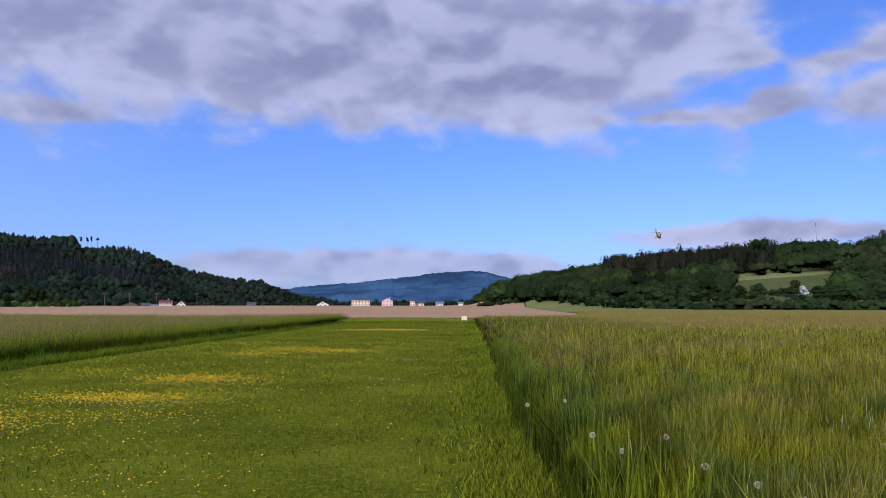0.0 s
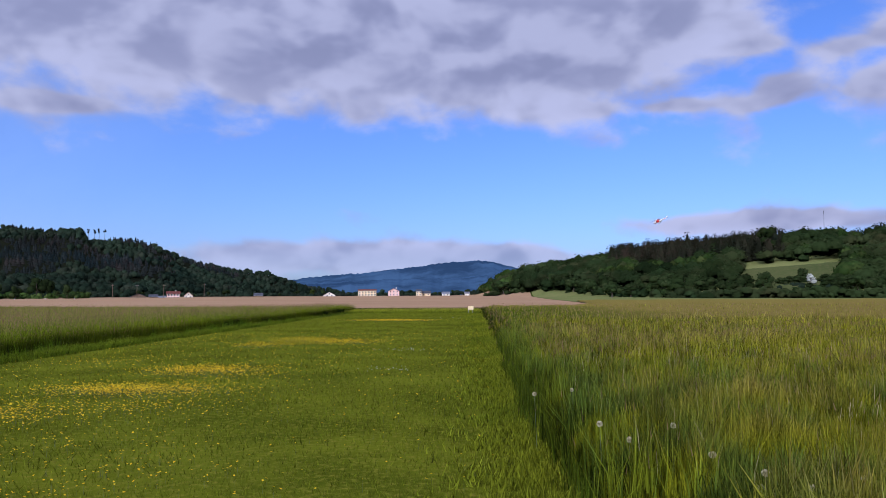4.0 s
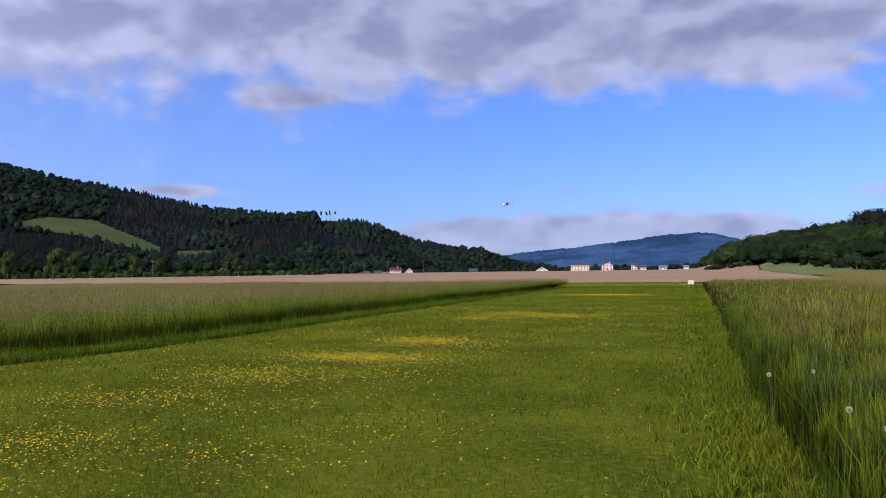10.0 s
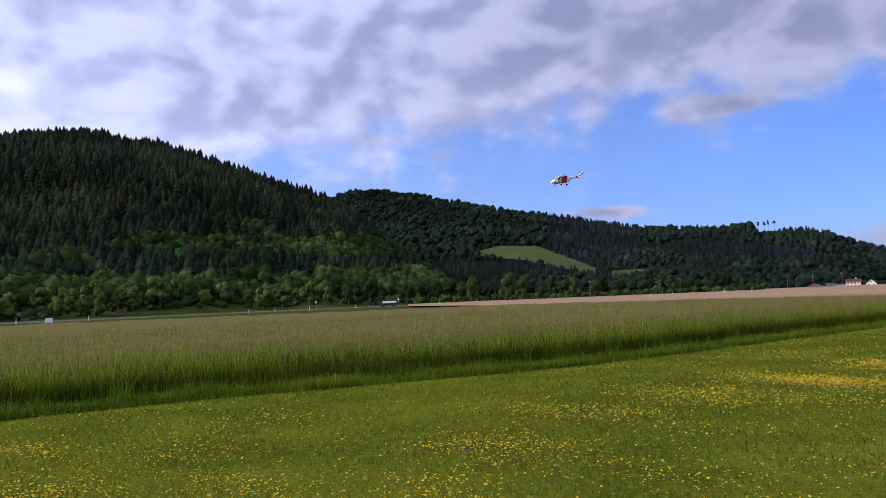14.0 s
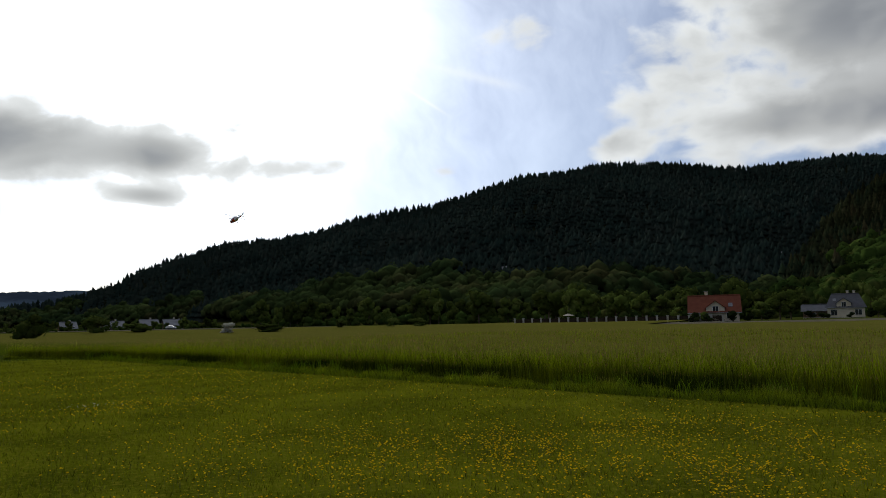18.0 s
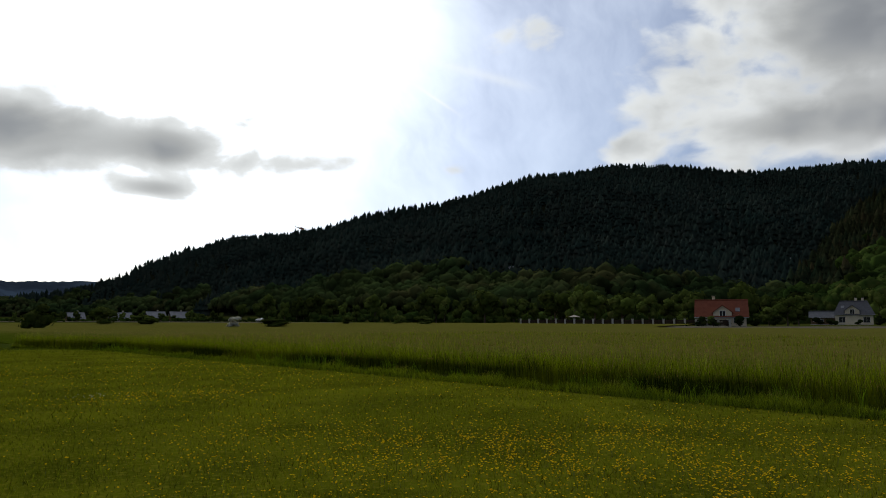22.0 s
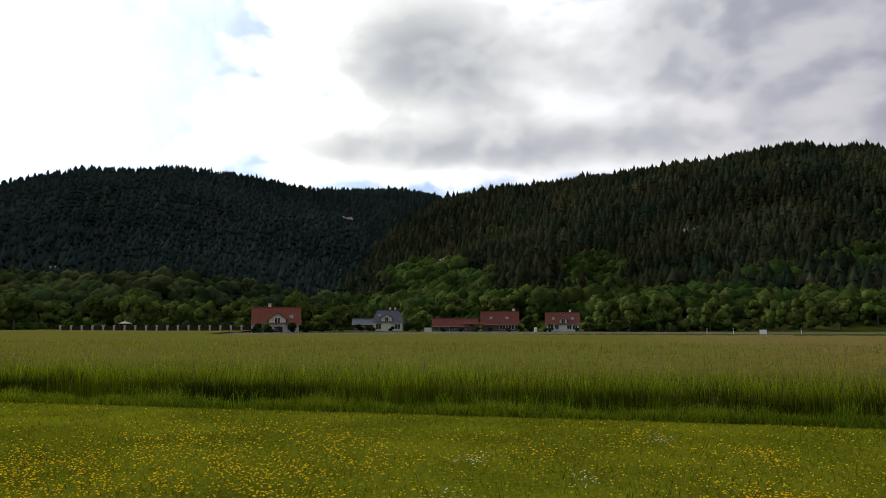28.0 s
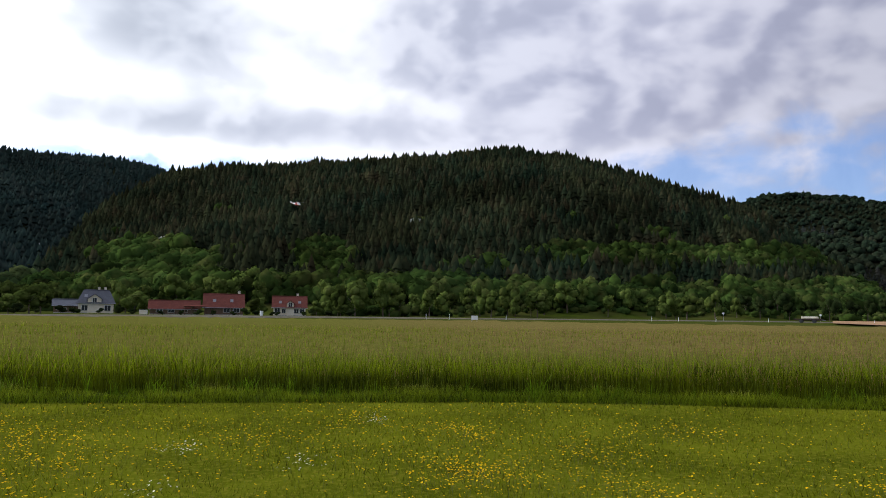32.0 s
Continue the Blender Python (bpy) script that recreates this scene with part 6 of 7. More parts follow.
def build_garden_things():
    # cream parasol behind the fence
    ob = empty("parasol", Matrix.Translation(on_land(-126.5, 170, 0)), "open cream garden parasol behind the fence", "parasol")
    part("pole", rod((0, 0, 0), (0, 0, 2.3), 0.03, 0.03, 6), "wood", ob)
    bm = bmesh.new()
    bmesh.ops.create_cone(bm, cap_ends=False, segments=8, radius1=1.4, radius2=0.05, depth=0.55, matrix=Matrix.Translation((0, 0, 2.15)))
    bmesh.ops.solidify(bm, geom=bm.faces[:], thickness=0.02)
    part("canopy", bm, "render", ob)
    # pale storage box and bin near the timber houses
    p = on_land(-104.4, 194, 0)
    ob = empty("storage_box", Matrix.Translation(p) @ Matrix.Rotation(radians(104.4), 4, "Z"), "pale storage box beside the timber outbuilding", "box")
    part("body", box(-0.95, 0.95, -0.5, 0.5, 0.0, 1.0, 0.03), "render", ob)
    part("lid", box(-1.0, 1.0, -0.55, 0.55, 1.0, 1.08, 0.02), "white", ob)
    p = on_land(-96.1, 200, 0)
    ob = empty("garden_bin", Matrix.Translation(p), "white upright garden bin between the houses", "bin")
    part("body", rod((0, 0, 0), (0, 0, 1.15), 0.4, 0.45, 10), "white", ob)
    part("lid", rod((0, 0, 1.15), (0, 0, 1.25), 0.48, 0.3, 10), "stone", ob)
    # sign posts along the road
    for az, r in ((-61.5, 232), (-55.2, 252)):
        p = on_land(az, r, 0)
        ob = empty("road_sign", Matrix.Translation(p) @ Matrix.Rotation(radians(-az), 4, "Z"), "pale road sign seen from behind on a thin post", "sign", "road signs")
        part("post", rod((0, 0, 0), (0, 0, 2.6), 0.05, 0.05, 6), "steel", ob)
        part("plate", rod((0, -0.02, 2.3), (0, 0.02, 2.3), 0.32, 0.32, 12), "white", ob)
    # low timber terrace between the two timber houses
    p = on_land(-100.9, 200, 0)
    ob = empty("pergola", Matrix.Translation(p) @ Matrix.Rotation(radians(100.9), 4, "Z"), "low brown timber pergola between the houses", "pergola")
    for x in (-2.4, -0.8, 0.8, 2.4):
        part("post", box(x - 0.08, x + 0.08, -0.08, 0.08, 0, 2.0, 0.01), "wood", ob)
    part("beam", box(-2.7, 2.7, -0.1, 0.1, 2.0, 2.18, 0.02), "wood", ob)
    part("roof", slab(bmesh.new(), (-2.8, -0.4, 2.2), (2.8, -0.4, 2.2), (2.8, 2.0, 2.5), (-2.8, 2.0, 2.5), 0.08), "darkred", ob)
    part("rail", box(-2.4, 2.4, -0.04, 0.04, 0.85, 0.97, 0.01), "wood", ob)


def build_car():
    """A small white car, nose along +y of its own space."""
    ob = empty("car", Matrix.Identity(4), "small white car driving along the road", "car")
    part("body", loft([(2.0, 0.55, 0.6, 0.18), (1.9, 0.6, 0.78, 0.3), (1.0, 0.68, 0.84, 0.36), (-1.3, 0.7, 0.84, 0.38), (-1.95, 0.66, 0.78, 0.34), (-2.05, 0.6, 0.6, 0.22)], 14), "white", ob, smooth=True)
    cab = part("cabin", loft([(0.95, 0.98, 0.6, 0.05), (0.45, 1.18, 0.66, 0.27), (-0.9, 1.2, 0.66, 0.28), (-1.6, 1.0, 0.6, 0.08)], 12), "white", ob, smooth=True)
    for s in (-1, 1):
        part("side_window", box(s * 0.645 - 0.02, s * 0.645 + 0.02, -0.95, 0.45, 1.08, 1.36, 0.01), "glass", cab)
        for y in (1.25, -1.25):
            w = part("wheel", rod((s * 0.72 - 0.1, y, 0.31), (s * 0.72 + 0.1, y, 0.31), 0.31, 0.31, 14), "black", ob)
            part("rim", rod((s * 0.84 - 0.02, y, 0.31), (s * 0.84 + 0.02, y, 0.31), 0.19, 0.19, 10), "steel", w)
        part("headlight", box(s * 0.5 - 0.12, s * 0.5 + 0.12, 1.9, 1.97, 0.6, 0.72, 0.01), "glass", ob)
    return ob


def build_roadside():
    # road behind the meadow
    az = np.linspace(-178, -24, 150)
    rad = road_reach(az)
    v = []
    for a, r in zip(az, rad):
        for k, up in ((-3.6, 0.0), (-2.6, 0.25), (2.6, 0.25), (3.6, 0.0)):
            p = polar(a, r + k)
            v.append((p.x, p.y, up))
    v = np.array(v)
    v[:, 2] += land(v[:, 0], v[:, 1])[0]
    i = np.arange(len(az) - 1) * 4
    f = np.concatenate([np.stack([i + c, i + c + 1, i + c + 5, i + c + 4], 1) for c in range(3)])
    tagged(new("road", mesh_np("road", v, f, ["gravel"])), "pale narrow road on a low bank behind the tall meadow", "road", kind="structure")
    # garden fence of pale posts and dark boards
    a, b = on_land(-130.6, 163, 0), on_land(-115.4, 150, 0)
    along = (b - a).normalized()
    turn = math.atan2(along.y, along.x)
    length = (b - a).length
    ob = empty("garden_fence", Matrix.Translation(a) @ Matrix.Rotation(turn, 4, "Z"), "garden fence of pale concrete posts and dark boards", "fence")
    n = 22
    step = length / (n - 1)
    post = box(-0.17, 0.17, -0.17, 0.17, -0.3, 1.38, 0.03)
    first = part("post", post, "stone", ob)
    cap = part("post_cap", box(-0.23, 0.23, -0.23, 0.23, 1.38, 1.48, 0.03), "stone", first)
    first.location = (0, 0, 0)
    board_me = None
    for k in range(n):
        z = float(land(np.array([a.x + along.x * k * step]), np.array([a.y + along.y * k * step]))[0][0]) - a.z
        if k:
            o = new("post", first.data)
            o.parent = ob
            o.location = (k * step, 0, z)
            c = new("post_cap", cap.data)
            c.parent = o
        if k < n - 1:
            for row in range(4):
                if board_me is None:
                    s = part("board", box(0.2, step - 0.2, -0.03, 0.03, 0, 0.24, 0.01), "dark_wood", ob)
                    board_me = s.data
                else:
                    s = new("board", board_me)
                    s.parent = ob
                s.location = (k * step, 0, z + 0.2 + row * 0.27)
    # reflector posts along the road
    proto = None
    for az_, r in ((-83.6, 150), (-81.8, 152), (-77.4, 160), (-66.5, 190), (-64.6, 196), (-62.0, 206), (-58.5, 220), (-52.0, 250), (-47.0, 275), (-36.0, 330), (-34.4, 340), (-32.6, 352), (-30.8, 362), (-29.0, 375)):
        p = on_land(az_, r, 0.05)
        if proto is None:
            proto = empty("reflector_post", Matrix.Translation(p), "short white roadside reflector post", "post", "reflector posts along the road")
            part("post", box(-0.06, 0.06, -0.05, 0.05, 0, 1.1, 0.02), "white", proto)
            part("reflector", box(-0.05, 0.05, -0.058, -0.051, 0.82, 1.0), "black", proto)
        else:
            copy_thing(proto, Matrix.Translation(p) @ Matrix.Rotation(radians(-az_), 4, "Z"))
    # white board on legs in the meadow
    p = on_land(-79.84, 118, 0)
    ob = empty("meadow_sign", Matrix.Translation(p) @ Matrix.Rotation(radians(79.84 + 8), 4, "Z"), "plain white board on two legs in the meadow", "sign")
    part("board", box(-0.5, 0.5, -0.02, 0.02, 0.85, 1.5, 0.01), "white", ob)
    for x in (-0.4, 0.4):
        part("leg", rod((x, 0.06, 0), (x, 0.06, 1.45), 0.03, 0.03, 6), "steel", ob)
    # marker at the end of the strip
    ob = empty("strip_marker", Matrix.Translation((-0.32, 65.0, 0.0)), "cream-white marker box on short legs ending the airstrip", "marker")
    part("panel", box(-0.24, 0.24, -0.12, 0.12, 0.3, 0.62, 0.02), "cream", ob)
    for x in (-0.18, 0.18):
        part("leg", rod((x, 0, 0), (x, 0, 0.31), 0.025, 0.025, 6), "steel", ob)
    # trailer by the far field track
    p = on_land(-56.0, 226, 0)
    ob = empty("farm_trailer", Matrix.Translation(p) @ Matrix.Rotation(radians(50), 4, "Z"), "dark farm trailer with a pale load beside the field track", "trailer")
    part("body", box(-3.4, 3.4, -1.1, 1.1, 0.7, 1.15, 0.06), "dark_wood", ob)
    part("load", box(-1.6, 2.6, -0.95, 0.95, 1.15, 1.75, 0.15), "render", ob, "pale wrapped load")
    for x in (-1.6, 1.6):
        for y in (-1.0, 1.0):
            part("wheel", rod((x, y - 0.14, 0.5), (x, y + 0.14, 0.5), 0.5, 0.5, 12), "black", ob)
    part("drawbar", rod((3.0, 0, 0.9), (4.4, 0, 0.7), 0.08, 0.06, 6), "steel", ob)


# ---- flowers ----


def flower_field(name, x, y, z, radius, mat, label, petals=5):
    """Small open cups of petals, each tilted its own way."""
    n = len(x)
    a = np.linspace(0, 2 * np.pi, petals, endpoint=False)
    tilt, turn = RNG.uniform(0, 0.7, n), RNG.uniform(0, 6.28, n)
    rim = np.stack([np.cos(a), np.sin(a), np.full(petals, 0.35)], 1)
    loc = np.concatenate([rim, [[0, 0, 0]]])[None] * radius[:, None, None]
    ct, st, cz, sz = np.cos(tilt)[:, None], np.sin(tilt)[:, None], np.cos(turn)[:, None], np.sin(turn)[:, None]
    X, Y, Z = loc[..., 0], loc[..., 1] * ct - loc[..., 2] * st, loc[..., 1] * st + loc[..., 2] * ct
    v = np.stack([X * cz - Y * sz + x[:, None], X * sz + Y * cz + y[:, None], Z + z[:, None]], -1).reshape(-1, 3)
    f = np.array([(i, (i + 1) % petals, petals) for i in range(petals)])
    f = (f[None] + (np.arange(n) * (petals + 1))[:, None, None]).reshape(-1, 3)
    tagged(new(name, mesh_np(name, v, f, [mat])), label, "flowers", kind="stuff")


def build_flowers():
    xs, ys = [], []
    north = [(-5.5, 11.85, 0.75, 0.35, 1300), (-5.5, 15.0, 0.6, 0.45, 900), (-6.0, 9.6, 0.8, 0.6, 420), (-6.4, 22.8, 0.6, 0.6, 330), (-5.9, 25.3, 0.6, 0.5, 260), (-4.2, 24.1, 0.6, 0.5, 420), (-4.85, 45, 1.5, 0.5, 800), (-8.3, 16.9, 0.5, 0.5, 90),
             (-6.45, 7.3, 0.55, 0.3, 420), (-6.4, 9.2, 0.5, 0.4, 230), (-4.3, 10.1, 0.5, 0.4, 130), (-4.4, 14.3, 0.5, 0.6, 150)]
    near = [(-5.95, 4.9, 0.45, 0.3, 300), (-5.2, 5.25, 0.45, 0.25, 320), (-6.1, 2.6, 0.4, 0.25, 230), (-4.9, 3.6, 0.4, 0.25, 260), (-3.6, 5.0, 0.4, 0.3, 130), (-7.9, 7.0, 0.4, 0.3, 70), (-8.7, 3.0, 0.7, 0.6, 90), (-2.6, 6.2, 0.8, 0.5, 140), (-4.2, 7.3, 0.9, 0.7, 150)]
    west = [(-7.1, 1.2, 0.5, 0.35, 420), (-9.5, 1.6, 0.7, 0.25, 190), (-11.3, 0.2, 0.9, 0.3, 150), (-7.6, 2.6, 0.5, 0.4, 160), (-9.3, -3.5, 0.7, 0.4, 120), (-8.9, -1.1, 0.8, 0.3, 110), (-7.4, -3.2, 0.6, 0.4, 160), (-9.3, 4.4, 0.6, 0.4, 110), (-12.0, 3.0, 0.5, 0.6, 60), (-8.6, -0.5, 1.0, 3.2, 520), (-9.6, -3.5, 0.7, 2.2, 160)]
    south = [(-5.6, -5.6, 1.5, 1.3, 1500), (-6.2, -3.0, 1.2, 0.8, 700), (-7.2, -5.6, 1.3, 1.2, 750), (-9.7, -5.3, 0.9, 0.8, 260), (-5.2, -8.4, 1.2, 1.0, 450), (-6.2, -14.3, 1.2, 0.5, 330), (-8.0, -20, 2.0, 4.0, 200)]
    for cx, cy, rx, ry, n in north + near + west + south:
        n = int(n * 1.6)
        xs.append(RNG.normal(cx, rx, n) + RNG.normal(0, 0.35, n) * (RNG.random(n) < 0.5))
        ys.append(RNG.normal(cy, ry, n) + RNG.normal(0, 0.35, n) * (RNG.random(n) < 0.5))
    n = 7500
    xs.append(RNG.uniform(-12.5, 0.2, n))
    ys.append(RNG.uniform(-25, 30, n))
    x, y = np.concatenate(xs), np.concatenate(ys)
    k = (x > left_edge(y) + 0.5) & (x < 0.4) & (np.hypot(x, y) > 2.0) & (RNG.random(len(x)) < np.where(x > -2.5, 0.45, 1.0)) & (RNG.random(len(x)) < 0.35 + 0.65 * ((wood_noise(x, y, 0.37, 1.9) > -0.2) | (y > 9)))
    x, y = x[k], y[k]
    z = RNG.uniform(0.045, 0.12, len(x))
    flower_field("buttercups", x, y, z, RNG.uniform(0.006, 0.0115, len(x)) * np.where(y > 1.5, 0.95, 1.0) * (1 + np.hypot(x, y) * 0.03), "yellow", "drifts of bright yellow buttercups in the mown grass")
    stems = blades(x, y, np.zeros(len(x)), z, np.full(len(x), 0.003), np.full(len(x), 0.02), 1)
    grass_object("buttercup_stems", [stems], "stem", "thin green stems of the buttercups", "flowers")
    xs, ys = [], []
    for cx, cy, rx, ry, n in ((-10.7, 0.5, 0.25, 0.10, 44), (-8.55, -1.7, 0.2, 0.12, 44), (-7.7, -0.35, 0.22, 0.12, 40), (-6.5, -1.55, 0.3, 0.12, 44), (-2.0, 20.5, 0.5, 0.25, 60), (-1.8, 15.2, 0.3, 0.2, 30), (-1.7, 49, 0.8, 0.4, 60), (-5.15, -15.4, 0.3, 0.2, 40)):
        xs.append(RNG.normal(cx, rx, n))
        ys.append(RNG.normal(cy, ry, n))
    x, y = np.concatenate(xs), np.concatenate(ys)
    flower_field("white_clover", x, y, RNG.uniform(0.05, 0.09, len(x)), RNG.uniform(0.007, 0.012, len(x)), "daisy", "small patches of white clover in the mown grass", 6)
    # dandelion clocks: a ball of parachutes round a small dark core
    for x, y, h in ((1.35, 4.48, 0.62), (1.48, 4.05, 0.62), (1.6, 3.79, 0.61), (1.92, 3.94, 0.62), (2.69, 5.1, 0.63), (0.99, 5.02, 0.6), (1.38, 5.43, 0.62), (0.89, 5.55, 0.61), (0.93, 7.38, 0.62), (0.57, 7.37, 0.58), (1.62, 3.7, 0.58), (1.37, 3.83, 0.6)):
        ob = empty("dandelion_clock", Matrix.Translation((x, y, 0)), "cream-white dandelion seed head on a thin stem", "dandelion", "dandelion clocks in the tall grass")
        part("stem", rod((0.02, 0, 0), (0, 0, h), 0.002, 0.0016, 6), "stem", ob)
        c = Vector((0, 0, h + 0.014))
        bm = bmesh.new()
        size = random.uniform(0.0165, 0.021)
        for k in range(90):
            z = 1 - 2 * (k + 0.5) / 90
            a = k * 2.39996 + random.uniform(-0.2, 0.2)
            d = Vector((math.sqrt(1 - z * z) * math.cos(a), math.sqrt(1 - z * z) * math.sin(a), z))
            u = d.orthogonal().normalized()
            w = d.cross(u)
            out, wide = size * random.uniform(0.85, 1.1), size * 0.22
            root = bm.verts.new(c + d * size * 0.3)
            rim = [bm.verts.new(c + d * out + (u * math.cos(q) + w * math.sin(q)) * wide) for q in (0.0, 2.1, 4.2)]
            for p in range(3):
                bm.faces.new([root, rim[p], rim[(p + 1) % 3]])
        head = part("seed_head", bm, "fluff", ob)
        bm = bmesh.new()
        bmesh.ops.create_icosphere(bm, subdivisions=1, radius=size * 0.3, matrix=Matrix.Translation(c))
        part("core", bm, "stem", head, smooth=True)
    # last year's broken stalks
    tuft = empty("dry_stalk_tuft", Matrix.Translation((3.0, 6.2, 0)), "pale dry broken stalks of last year in the meadow", "dry plant")
    for k in range(34):
        a, r = random.uniform(0, 6.283), 0.26 * math.sqrt(random.random())
        foot = Vector((r * math.cos(a), r * math.sin(a), 0))
        lean = Vector((random.gauss(0, 0.08), random.gauss(0, 0.05), random.uniform(0.45, 0.70)))
        bm = rod(foot, foot + lean, 0.0045, 0.003, 5)
        if k % 4 == 0:
            rod(foot + lean, foot + lean + Vector((random.uniform(-0.05, 0.05), random.uniform(-0.05, 0.05), random.uniform(-0.16, -0.08))), 0.003, 0.002, 5, bm)
        part("stalk", bm, "straw", tuft)
    # single pale stalks all over the near meadow
    x, y = spread(RIGHT_EDGE + 0.4, RIGHT_EDGE + 8, 3, 14, 9)
    x, y = x[in_view(x, y)], y[in_view(x, y)]
    grass_object("dry_stalks", [blades(x, y, np.full(len(x), 0.5), RNG.uniform(0.12, 0.3, len(x)), 0.007 * RNG.uniform(0.6, 1.2, len(x)), RNG.uniform(0.02, 0.35, len(x)), 2)], "straw", "single pale dry stalks in the green meadow", "grass")


# ---- the model helicopter ----


def loft(rings, n=16, cap=True):
    """A rounded body through cross-sections: y, centre height, half width, half height."""
    bm = bmesh.new()
    rows = []
    for y, zc, w, h in rings:
        row = []
        for k in range(n):
            a = 2 * math.pi * k / n
            c, s = math.cos(a), math.sin(a)
            row.append(bm.verts.new((w * math.copysign(abs(c) ** 0.8, c), y, zc + h * math.copysign(abs(s) ** 0.8, s))))
        rows.append(row)
    for p, q in zip(rows[:-1], rows[1:]):
        for k in range(n):
            bm.faces.new([p[k], p[(k + 1) % n], q[(k + 1) % n], q[k]])
    if cap:
        bm.faces.new(rows[0][::-1])
        bm.faces.new(rows[-1])
    bmesh.ops.recalc_face_normals(bm, faces=bm.faces)
    return bm


def build_heli():
    ob = empty("model_helicopter", Matrix.Identity(4), "red and white radio-controlled model rescue helicopter in flight", "helicopter")
    part("nose", loft([(0.66, -0.10, 0.02, 0.02), (0.62, -0.09, 0.07, 0.055), (0.54, -0.07, 0.115, 0.085), (0.46, -0.045, 0.14, 0.11)]), "white", ob, "white nose", True)
    part("chin", loft([(0.55, -0.13, 0.06, 0.03), (0.45, -0.125, 0.115, 0.045), (0.30, -0.12, 0.145, 0.055), (0.27, -0.12, 0.14, 0.05)]), "red", ob, "red chin panel", True)
    part("cockpit", loft([(0.46, -0.04, 0.14, 0.115), (0.38, -0.01, 0.155, 0.14), (0.24, 0.0, 0.163, 0.15)]), "white", ob, smooth=True)
    part("cabin", loft([(0.24, 0.0, 0.165, 0.152), (0.1, 0.0, 0.168, 0.155), (-0.14, 0.0, 0.165, 0.15)]), "red", ob, "red cabin", True)
    part("rear_body", loft([(-0.14, 0.0, 0.163, 0.148), (-0.28, 0.03, 0.135, 0.13), (-0.40, 0.07, 0.085, 0.085), (-0.50, 0.085, 0.06, 0.062)]), "white", ob, smooth=True)
    part("tail_boom", loft([(-0.50, 0.085, 0.06, 0.062), (-0.75, 0.11, 0.045, 0.048)]), "white", ob, smooth=True)
    part("boom_band", loft([(-0.75, 0.11, 0.047, 0.05), (-0.90, 0.13, 0.04, 0.044)]), "red", ob, "red band round the tail boom", True)
    part("boom_end", loft([(-0.90, 0.13, 0.038, 0.042), (-1.0, 0.145, 0.032, 0.038)]), "white", ob, smooth=True)
    part("engine_cowling", loft([(0.34, 0.13, 0.06, 0.035), (0.26, 0.15, 0.10, 0.055), (0.06, 0.155, 0.11, 0.06)]), "white", ob, "white engine cowling", True)
    part("rear_cowling", loft([(0.06, 0.155, 0.112, 0.062), (-0.14, 0.145, 0.10, 0.055), (-0.30, 0.115, 0.05, 0.03)]), "red", ob, "red rear engine cowling", True)
    for x in (-0.10, 0.10):
        part("exhaust", rod((x, -0.1, 0.165), (x * 1.35, -0.16, 0.175), 0.028, 0.03, 8), "black", ob)
    part("belly_hatch", box(-0.07, 0.07, -0.36, -0.2, -0.115, -0.085, 0.01), "black", ob, "dark hatch under the tail")
    for x in (-0.055, 0.055):
        part("air_intake", rod((x, 0.33, 0.14), (x, 0.37, 0.135), 0.035, 0.03, 10), "black", ob)
    bm = bmesh.new()
    fin = [(-0.90, 0.165), (-1.0, 0.115), (-1.27, 0.33), (-1.17, 0.37)]
    a = [bm.verts.new((-0.02, y, z)) for y, z in fin]
    b = [bm.verts.new((0.02, y, z)) for y, z in fin]
    bm.faces.new(a)
    bm.faces.new(b[::-1])
    for k in range(4):
        bm.faces.new([a[k], b[k], b[(k + 1) % 4], a[(k + 1) % 4]])
    bmesh.ops.recalc_face_normals(bm, faces=bm.faces)
    part("tail_fin", bm, "white", ob)
    part("stabiliser", box(-0.24, 0.24, -0.94, -0.84, 0.13, 0.142, 0.004), "white", ob)
    for s in (-1, 1):
        part("windscreen", box(s * 0.075 - 0.055, s * 0.075 + 0.055, 0.425, 0.45, 0.03, 0.10, 0.01), "glass", ob)
        for y in (0.33, 0.12, -0.04):
            part("side_window", box(s * 0.162 - 0.008, s * 0.162 + 0.008, y - 0.05, y + 0.05, 0.03, 0.11, 0.006), "glass", ob)
        leg = part("main_gear", rod((s * 0.14, -0.08, -0.12), (s * 0.21, -0.08, -0.21), 0.012, 0.010, 6), "steel", ob)
        part("tyre", rod((s * 0.195, -0.08, -0.22), (s * 0.235, -0.08, -0.22), 0.042, 0.042, 14), "black", leg)
        part("door_stripe", box(s * 0.167 - 0.004, s * 0.167 + 0.004, 0.19, 0.25, -0.1, 0.1), "white", ob)
    leg = part("nose_gear", rod((0, 0.42, -0.13), (0, 0.42, -0.21), 0.012, 0.010, 6), "steel", ob)
    part("tyre", rod((-0.018, 0.42, -0.22), (0.018, 0.42, -0.22), 0.032, 0.032, 12), "black", leg)
    part("rotor_mast", rod((0, 0.06, 0.19), (0, 0.06, 0.245), 0.018, 0.014, 8), "steel", ob)
    mr = part("main_rotor", rod((0, 0, -0.012), (0, 0, 0.022), 0.045, 0.035, 10), "steel", ob)
    for k in range(4):
        bm = box(0.06, 0.88, -0.028, 0.028, -0.003, 0.003)
        bmesh.ops.rotate(bm, verts=bm.verts, cent=(0, 0, 0), matrix=Matrix.Rotation(k * math.pi / 2, 3, "Z"))
        part("blade", bm, "blade_grey", mr)
    tr = part("tail_rotor", rod((-0.012, 0, 0), (0.012, 0, 0), 0.016, 0.016, 8), "steel", ob)
    for k in range(3):
        bm = box(-0.003, 0.003, -0.012, 0.012, 0.015, 0.16)
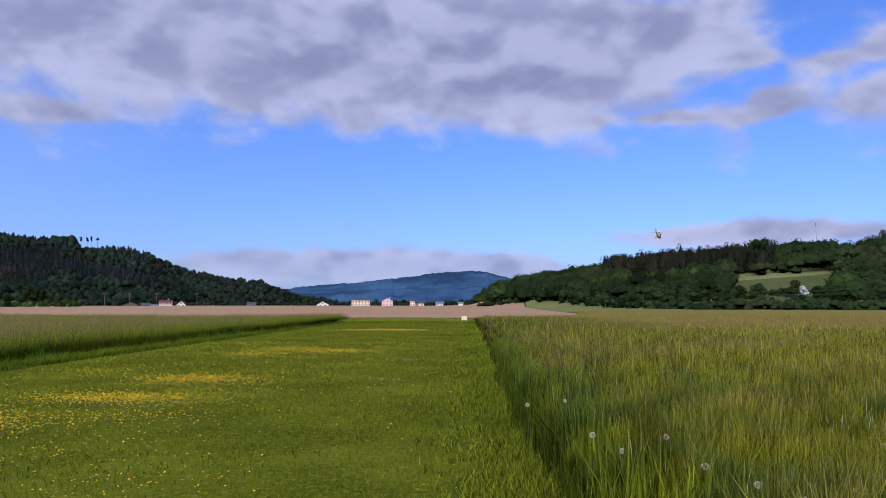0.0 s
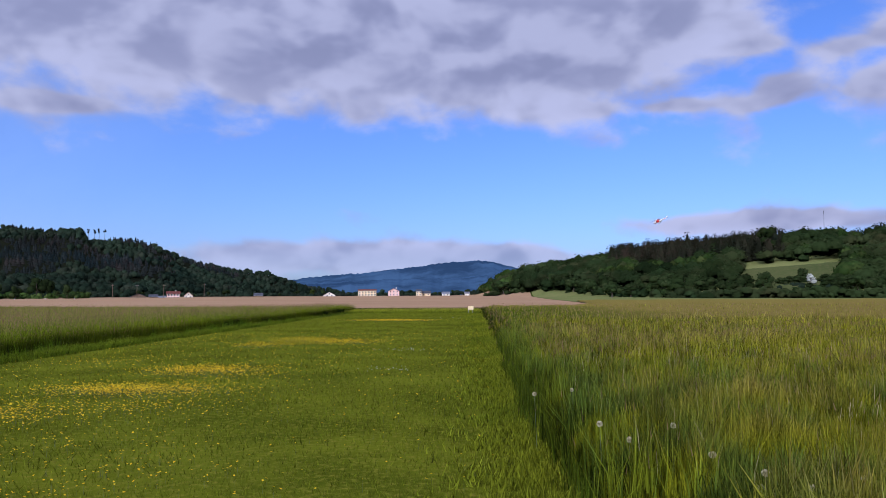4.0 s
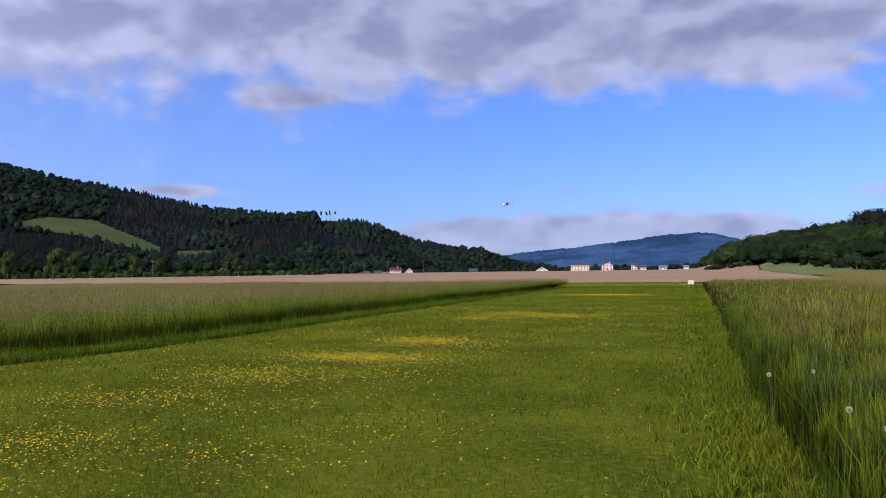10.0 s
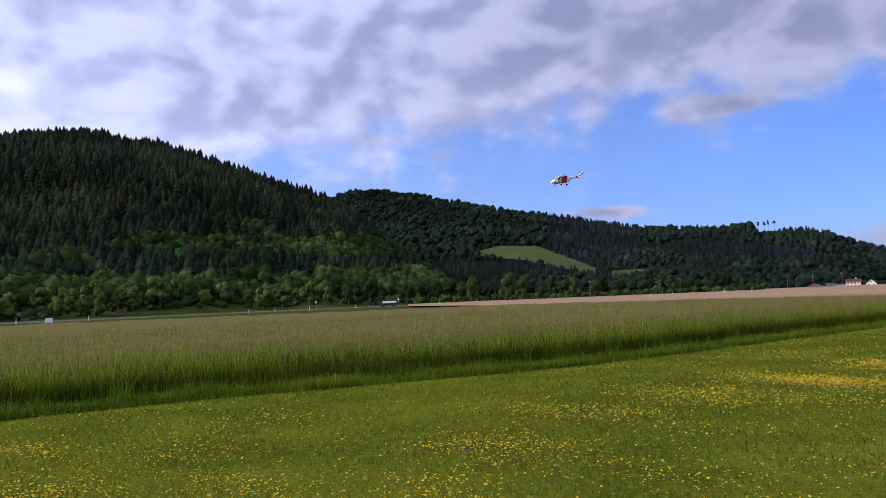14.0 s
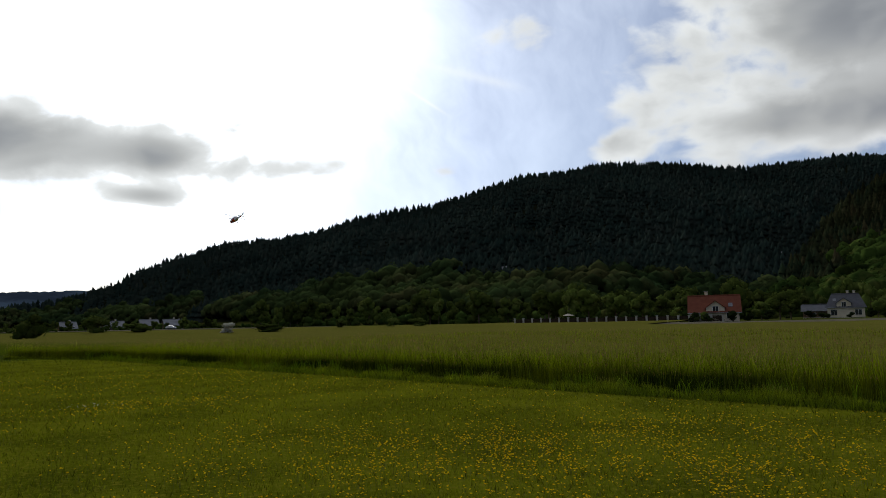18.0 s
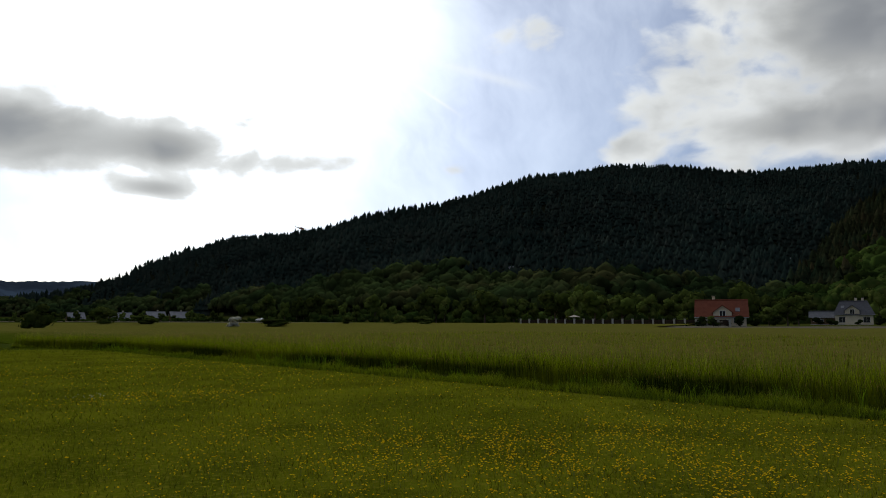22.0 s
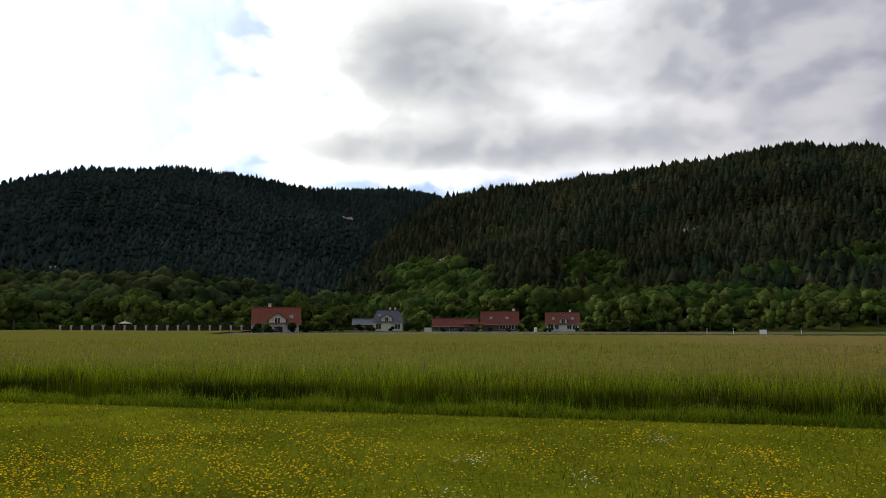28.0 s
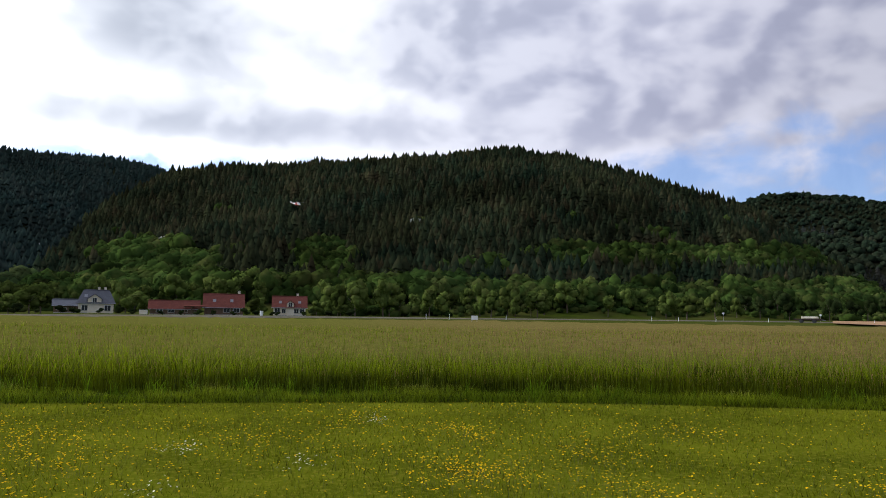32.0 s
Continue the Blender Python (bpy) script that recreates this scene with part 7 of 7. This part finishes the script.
        bmesh.ops.rotate(bm, verts=bm.verts, cent=(0, 0, 0), matrix=Matrix.Rotation(k * 2 * math.pi / 3, 3, "X"))
        part("tail_blade", bm, "blade_grey", tr)
    return ob, mr, tr


build_single_trees()
build_houses()
build_roadside()
build_garden_things()
build_flowers()
heli, main_rotor, tail_rotor = build_heli()
car = build_car()

# ---- what moves ----


def fly(x, y, z, way, bank):
    """Pose of the helicopter: nose along +y of its own space, heading clockwise from north."""
    return Matrix.Translation((x, y, z)) @ Euler((radians(-4), radians(bank), radians(-way)), "YXZ").to_matrix().to_4x4()


def drive(t):
    """Pose of the car on the road, which it follows northwards at an even pace."""
    def spot(s):
        az = -157.1 + 1.47 * (s - 17.5)
        r = float(road_reach(az))
        p = polar(az, r)
        return Vector((p.x, p.y, float(land(np.array([p.x]), np.array([p.y]))[0][0]) + 0.25))
    a, b = spot(t - 1.0), spot(t + 1.0)
    way = math.atan2(b.x - a.x, b.y - a.y)
    return Matrix.Translation(spot(t)) @ Matrix.Rotation(-way, 4, "Z")


def motions():
    walk(car, [(k * 1.0, drive(k * 1.0)) for k in range(33)])
    walk(heli, [
        (0.0, fly(14.93, 58.00, 7.06, 26, 0)),
        (0.5, fly(16.02, 60.28, 7.34, 27, 1)),
        (1.0, fly(17.30, 62.51, 7.62, 28, -0)),
        (1.5, fly(18.93, 65.65, 8.09, 27, -2)),
        (2.0, fly(20.55, 68.80, 8.58, 22, -6)),
        (2.5, fly(21.92, 72.54, 8.97, 14, -10)),
        (3.0, fly(22.59, 76.51, 9.24, 0, -18)),
        (3.5, fly(22.32, 80.73, 9.56, -28, -28)),
        (5.5, fly(10.84, 86.04, 10.20, -75, -7)),
        (6.0, fly(6.85, 86.44, 10.24, -81, -2)),
        (6.5, fly(2.66, 87.17, 10.31, -80, 4)),
        (7.0, fly(-1.72, 87.70, 10.31, -75, 8)),
        (7.5, fly(-6.02, 89.51, 10.40, -70, 2)),
        (8.0, fly(-10.32, 91.14, 10.45, -72, -4)),
        (8.5, fly(-14.14, 92.16, 10.36, -78, -11)),
        (9.0, fly(-17.66, 93.10, 10.12, -100, -23)),
        (9.5, fly(-20.07, 91.09, 9.87, -131, -19)),
        (10.0, fly(-21.99, 89.09, 9.95, -152, -13)),
        (10.5, fly(-23.11, 85.13, 10.36, -166, -13)),
        (11.0, fly(-24.25, 81.10, 10.73, -176, -12)),
        (11.5, fly(-23.85, 72.37, 9.84, -181, -6)),
        (12.0, fly(-23.71, 63.51, 8.50, -183, -5)),
        (12.5, fly(-22.75, 52.65, 7.38, -185, -1)),
        (13.0, fly(-21.51, 41.65, 6.60, -178, 13)),
        (13.5, fly(-21.28, 32.50, 6.41, -172, 11)),
        (14.0, fly(-23.28, 25.77, 6.98, -169, -11)),
        (14.5, fly(-22.54, 15.06, 6.95, -170, -7)),
        (15.0, fly(-22.37, 5.41, 6.98, -174, 2)),
        (15.5, fly(-21.61, -3.94, 7.04, -180, 3)),
        (17.5, fly(-24.44, -39.69, 8.63, -178, 16)),
        (18.0, fly(-28.05, -52.55, 9.85, -182, 9)),
        (18.5, fly(-32.06, -66.12, 11.41, -184, 6)),
        (19.0, fly(-36.50, -79.40, 13.06, -186, 12)),
        (19.5, fly(-40.26, -88.56, 14.50, -182, 19)),
        (20.0, fly(-45.32, -97.09, 16.23, -170, 25)),
        (20.5, fly(-49.41, -100.60, 17.03, -150, 25)),
        (21.0, fly(-54.58, -103.58, 17.35, -126, 20)),
        (21.5, fly(-60.12, -104.58, 17.20, -104, 19)),
        (22.0, fly(-66.52, -104.91, 16.73, -85, 17)),
        (22.5, fly(-73.46, -103.35, 16.25, -75, 17)),
        (23.0, fly(-80.85, -101.02, 15.56, -65, 19)),
        (23.5, fly(-87.50, -96.72, 15.26, -55, 16)),
        (24.0, fly(-93.95, -91.86, 15.64, -48, 14)),
        (24.5, fly(-99.17, -86.08, 16.35, -40, 13)),
        (25.0, fly(-104.00, -80.03, 17.14, -32, 17)),
        (25.5, fly(-107.34, -73.50, 18.16, -23, 16)),
        (27.5, fly(-113.91, -48.51, 19.82, -3, 20)),
        (28.0, fly(-113.15, -42.45, 19.33, 9, 15)),
        (28.5, fly(-111.58, -36.43, 18.85, 16, 8)),
        (29.0, fly(-109.67, -30.83, 18.34, 22, 7)),
        (29.5, fly(-107.38, -25.85, 17.84, 27, 8)),
        (30.0, fly(-104.85, -21.29, 17.30, 33, 8)),
        (30.5, fly(-101.59, -17.15, 16.75, 39, 5)),
        (31.0, fly(-98.19, -13.21, 16.15, 42, 3)),
        (31.5, fly(-94.65, -9.51, 15.49, 44, 2)),
        (32.0, fly(-91.01, -5.95, 14.70, 45, 0)),
    ])
    # the blades sweep on evenly
    walk(main_rotor, [(k * 0.2, pose(0, 0.06, 0.24, 0, 0, 70 * k)) for k in range(161)])
    walk(tail_rotor, [(k * 0.2, pose(0.05, -1.10, 0.27, 80 * k, 0, 0)) for k in range(161)])


motions()
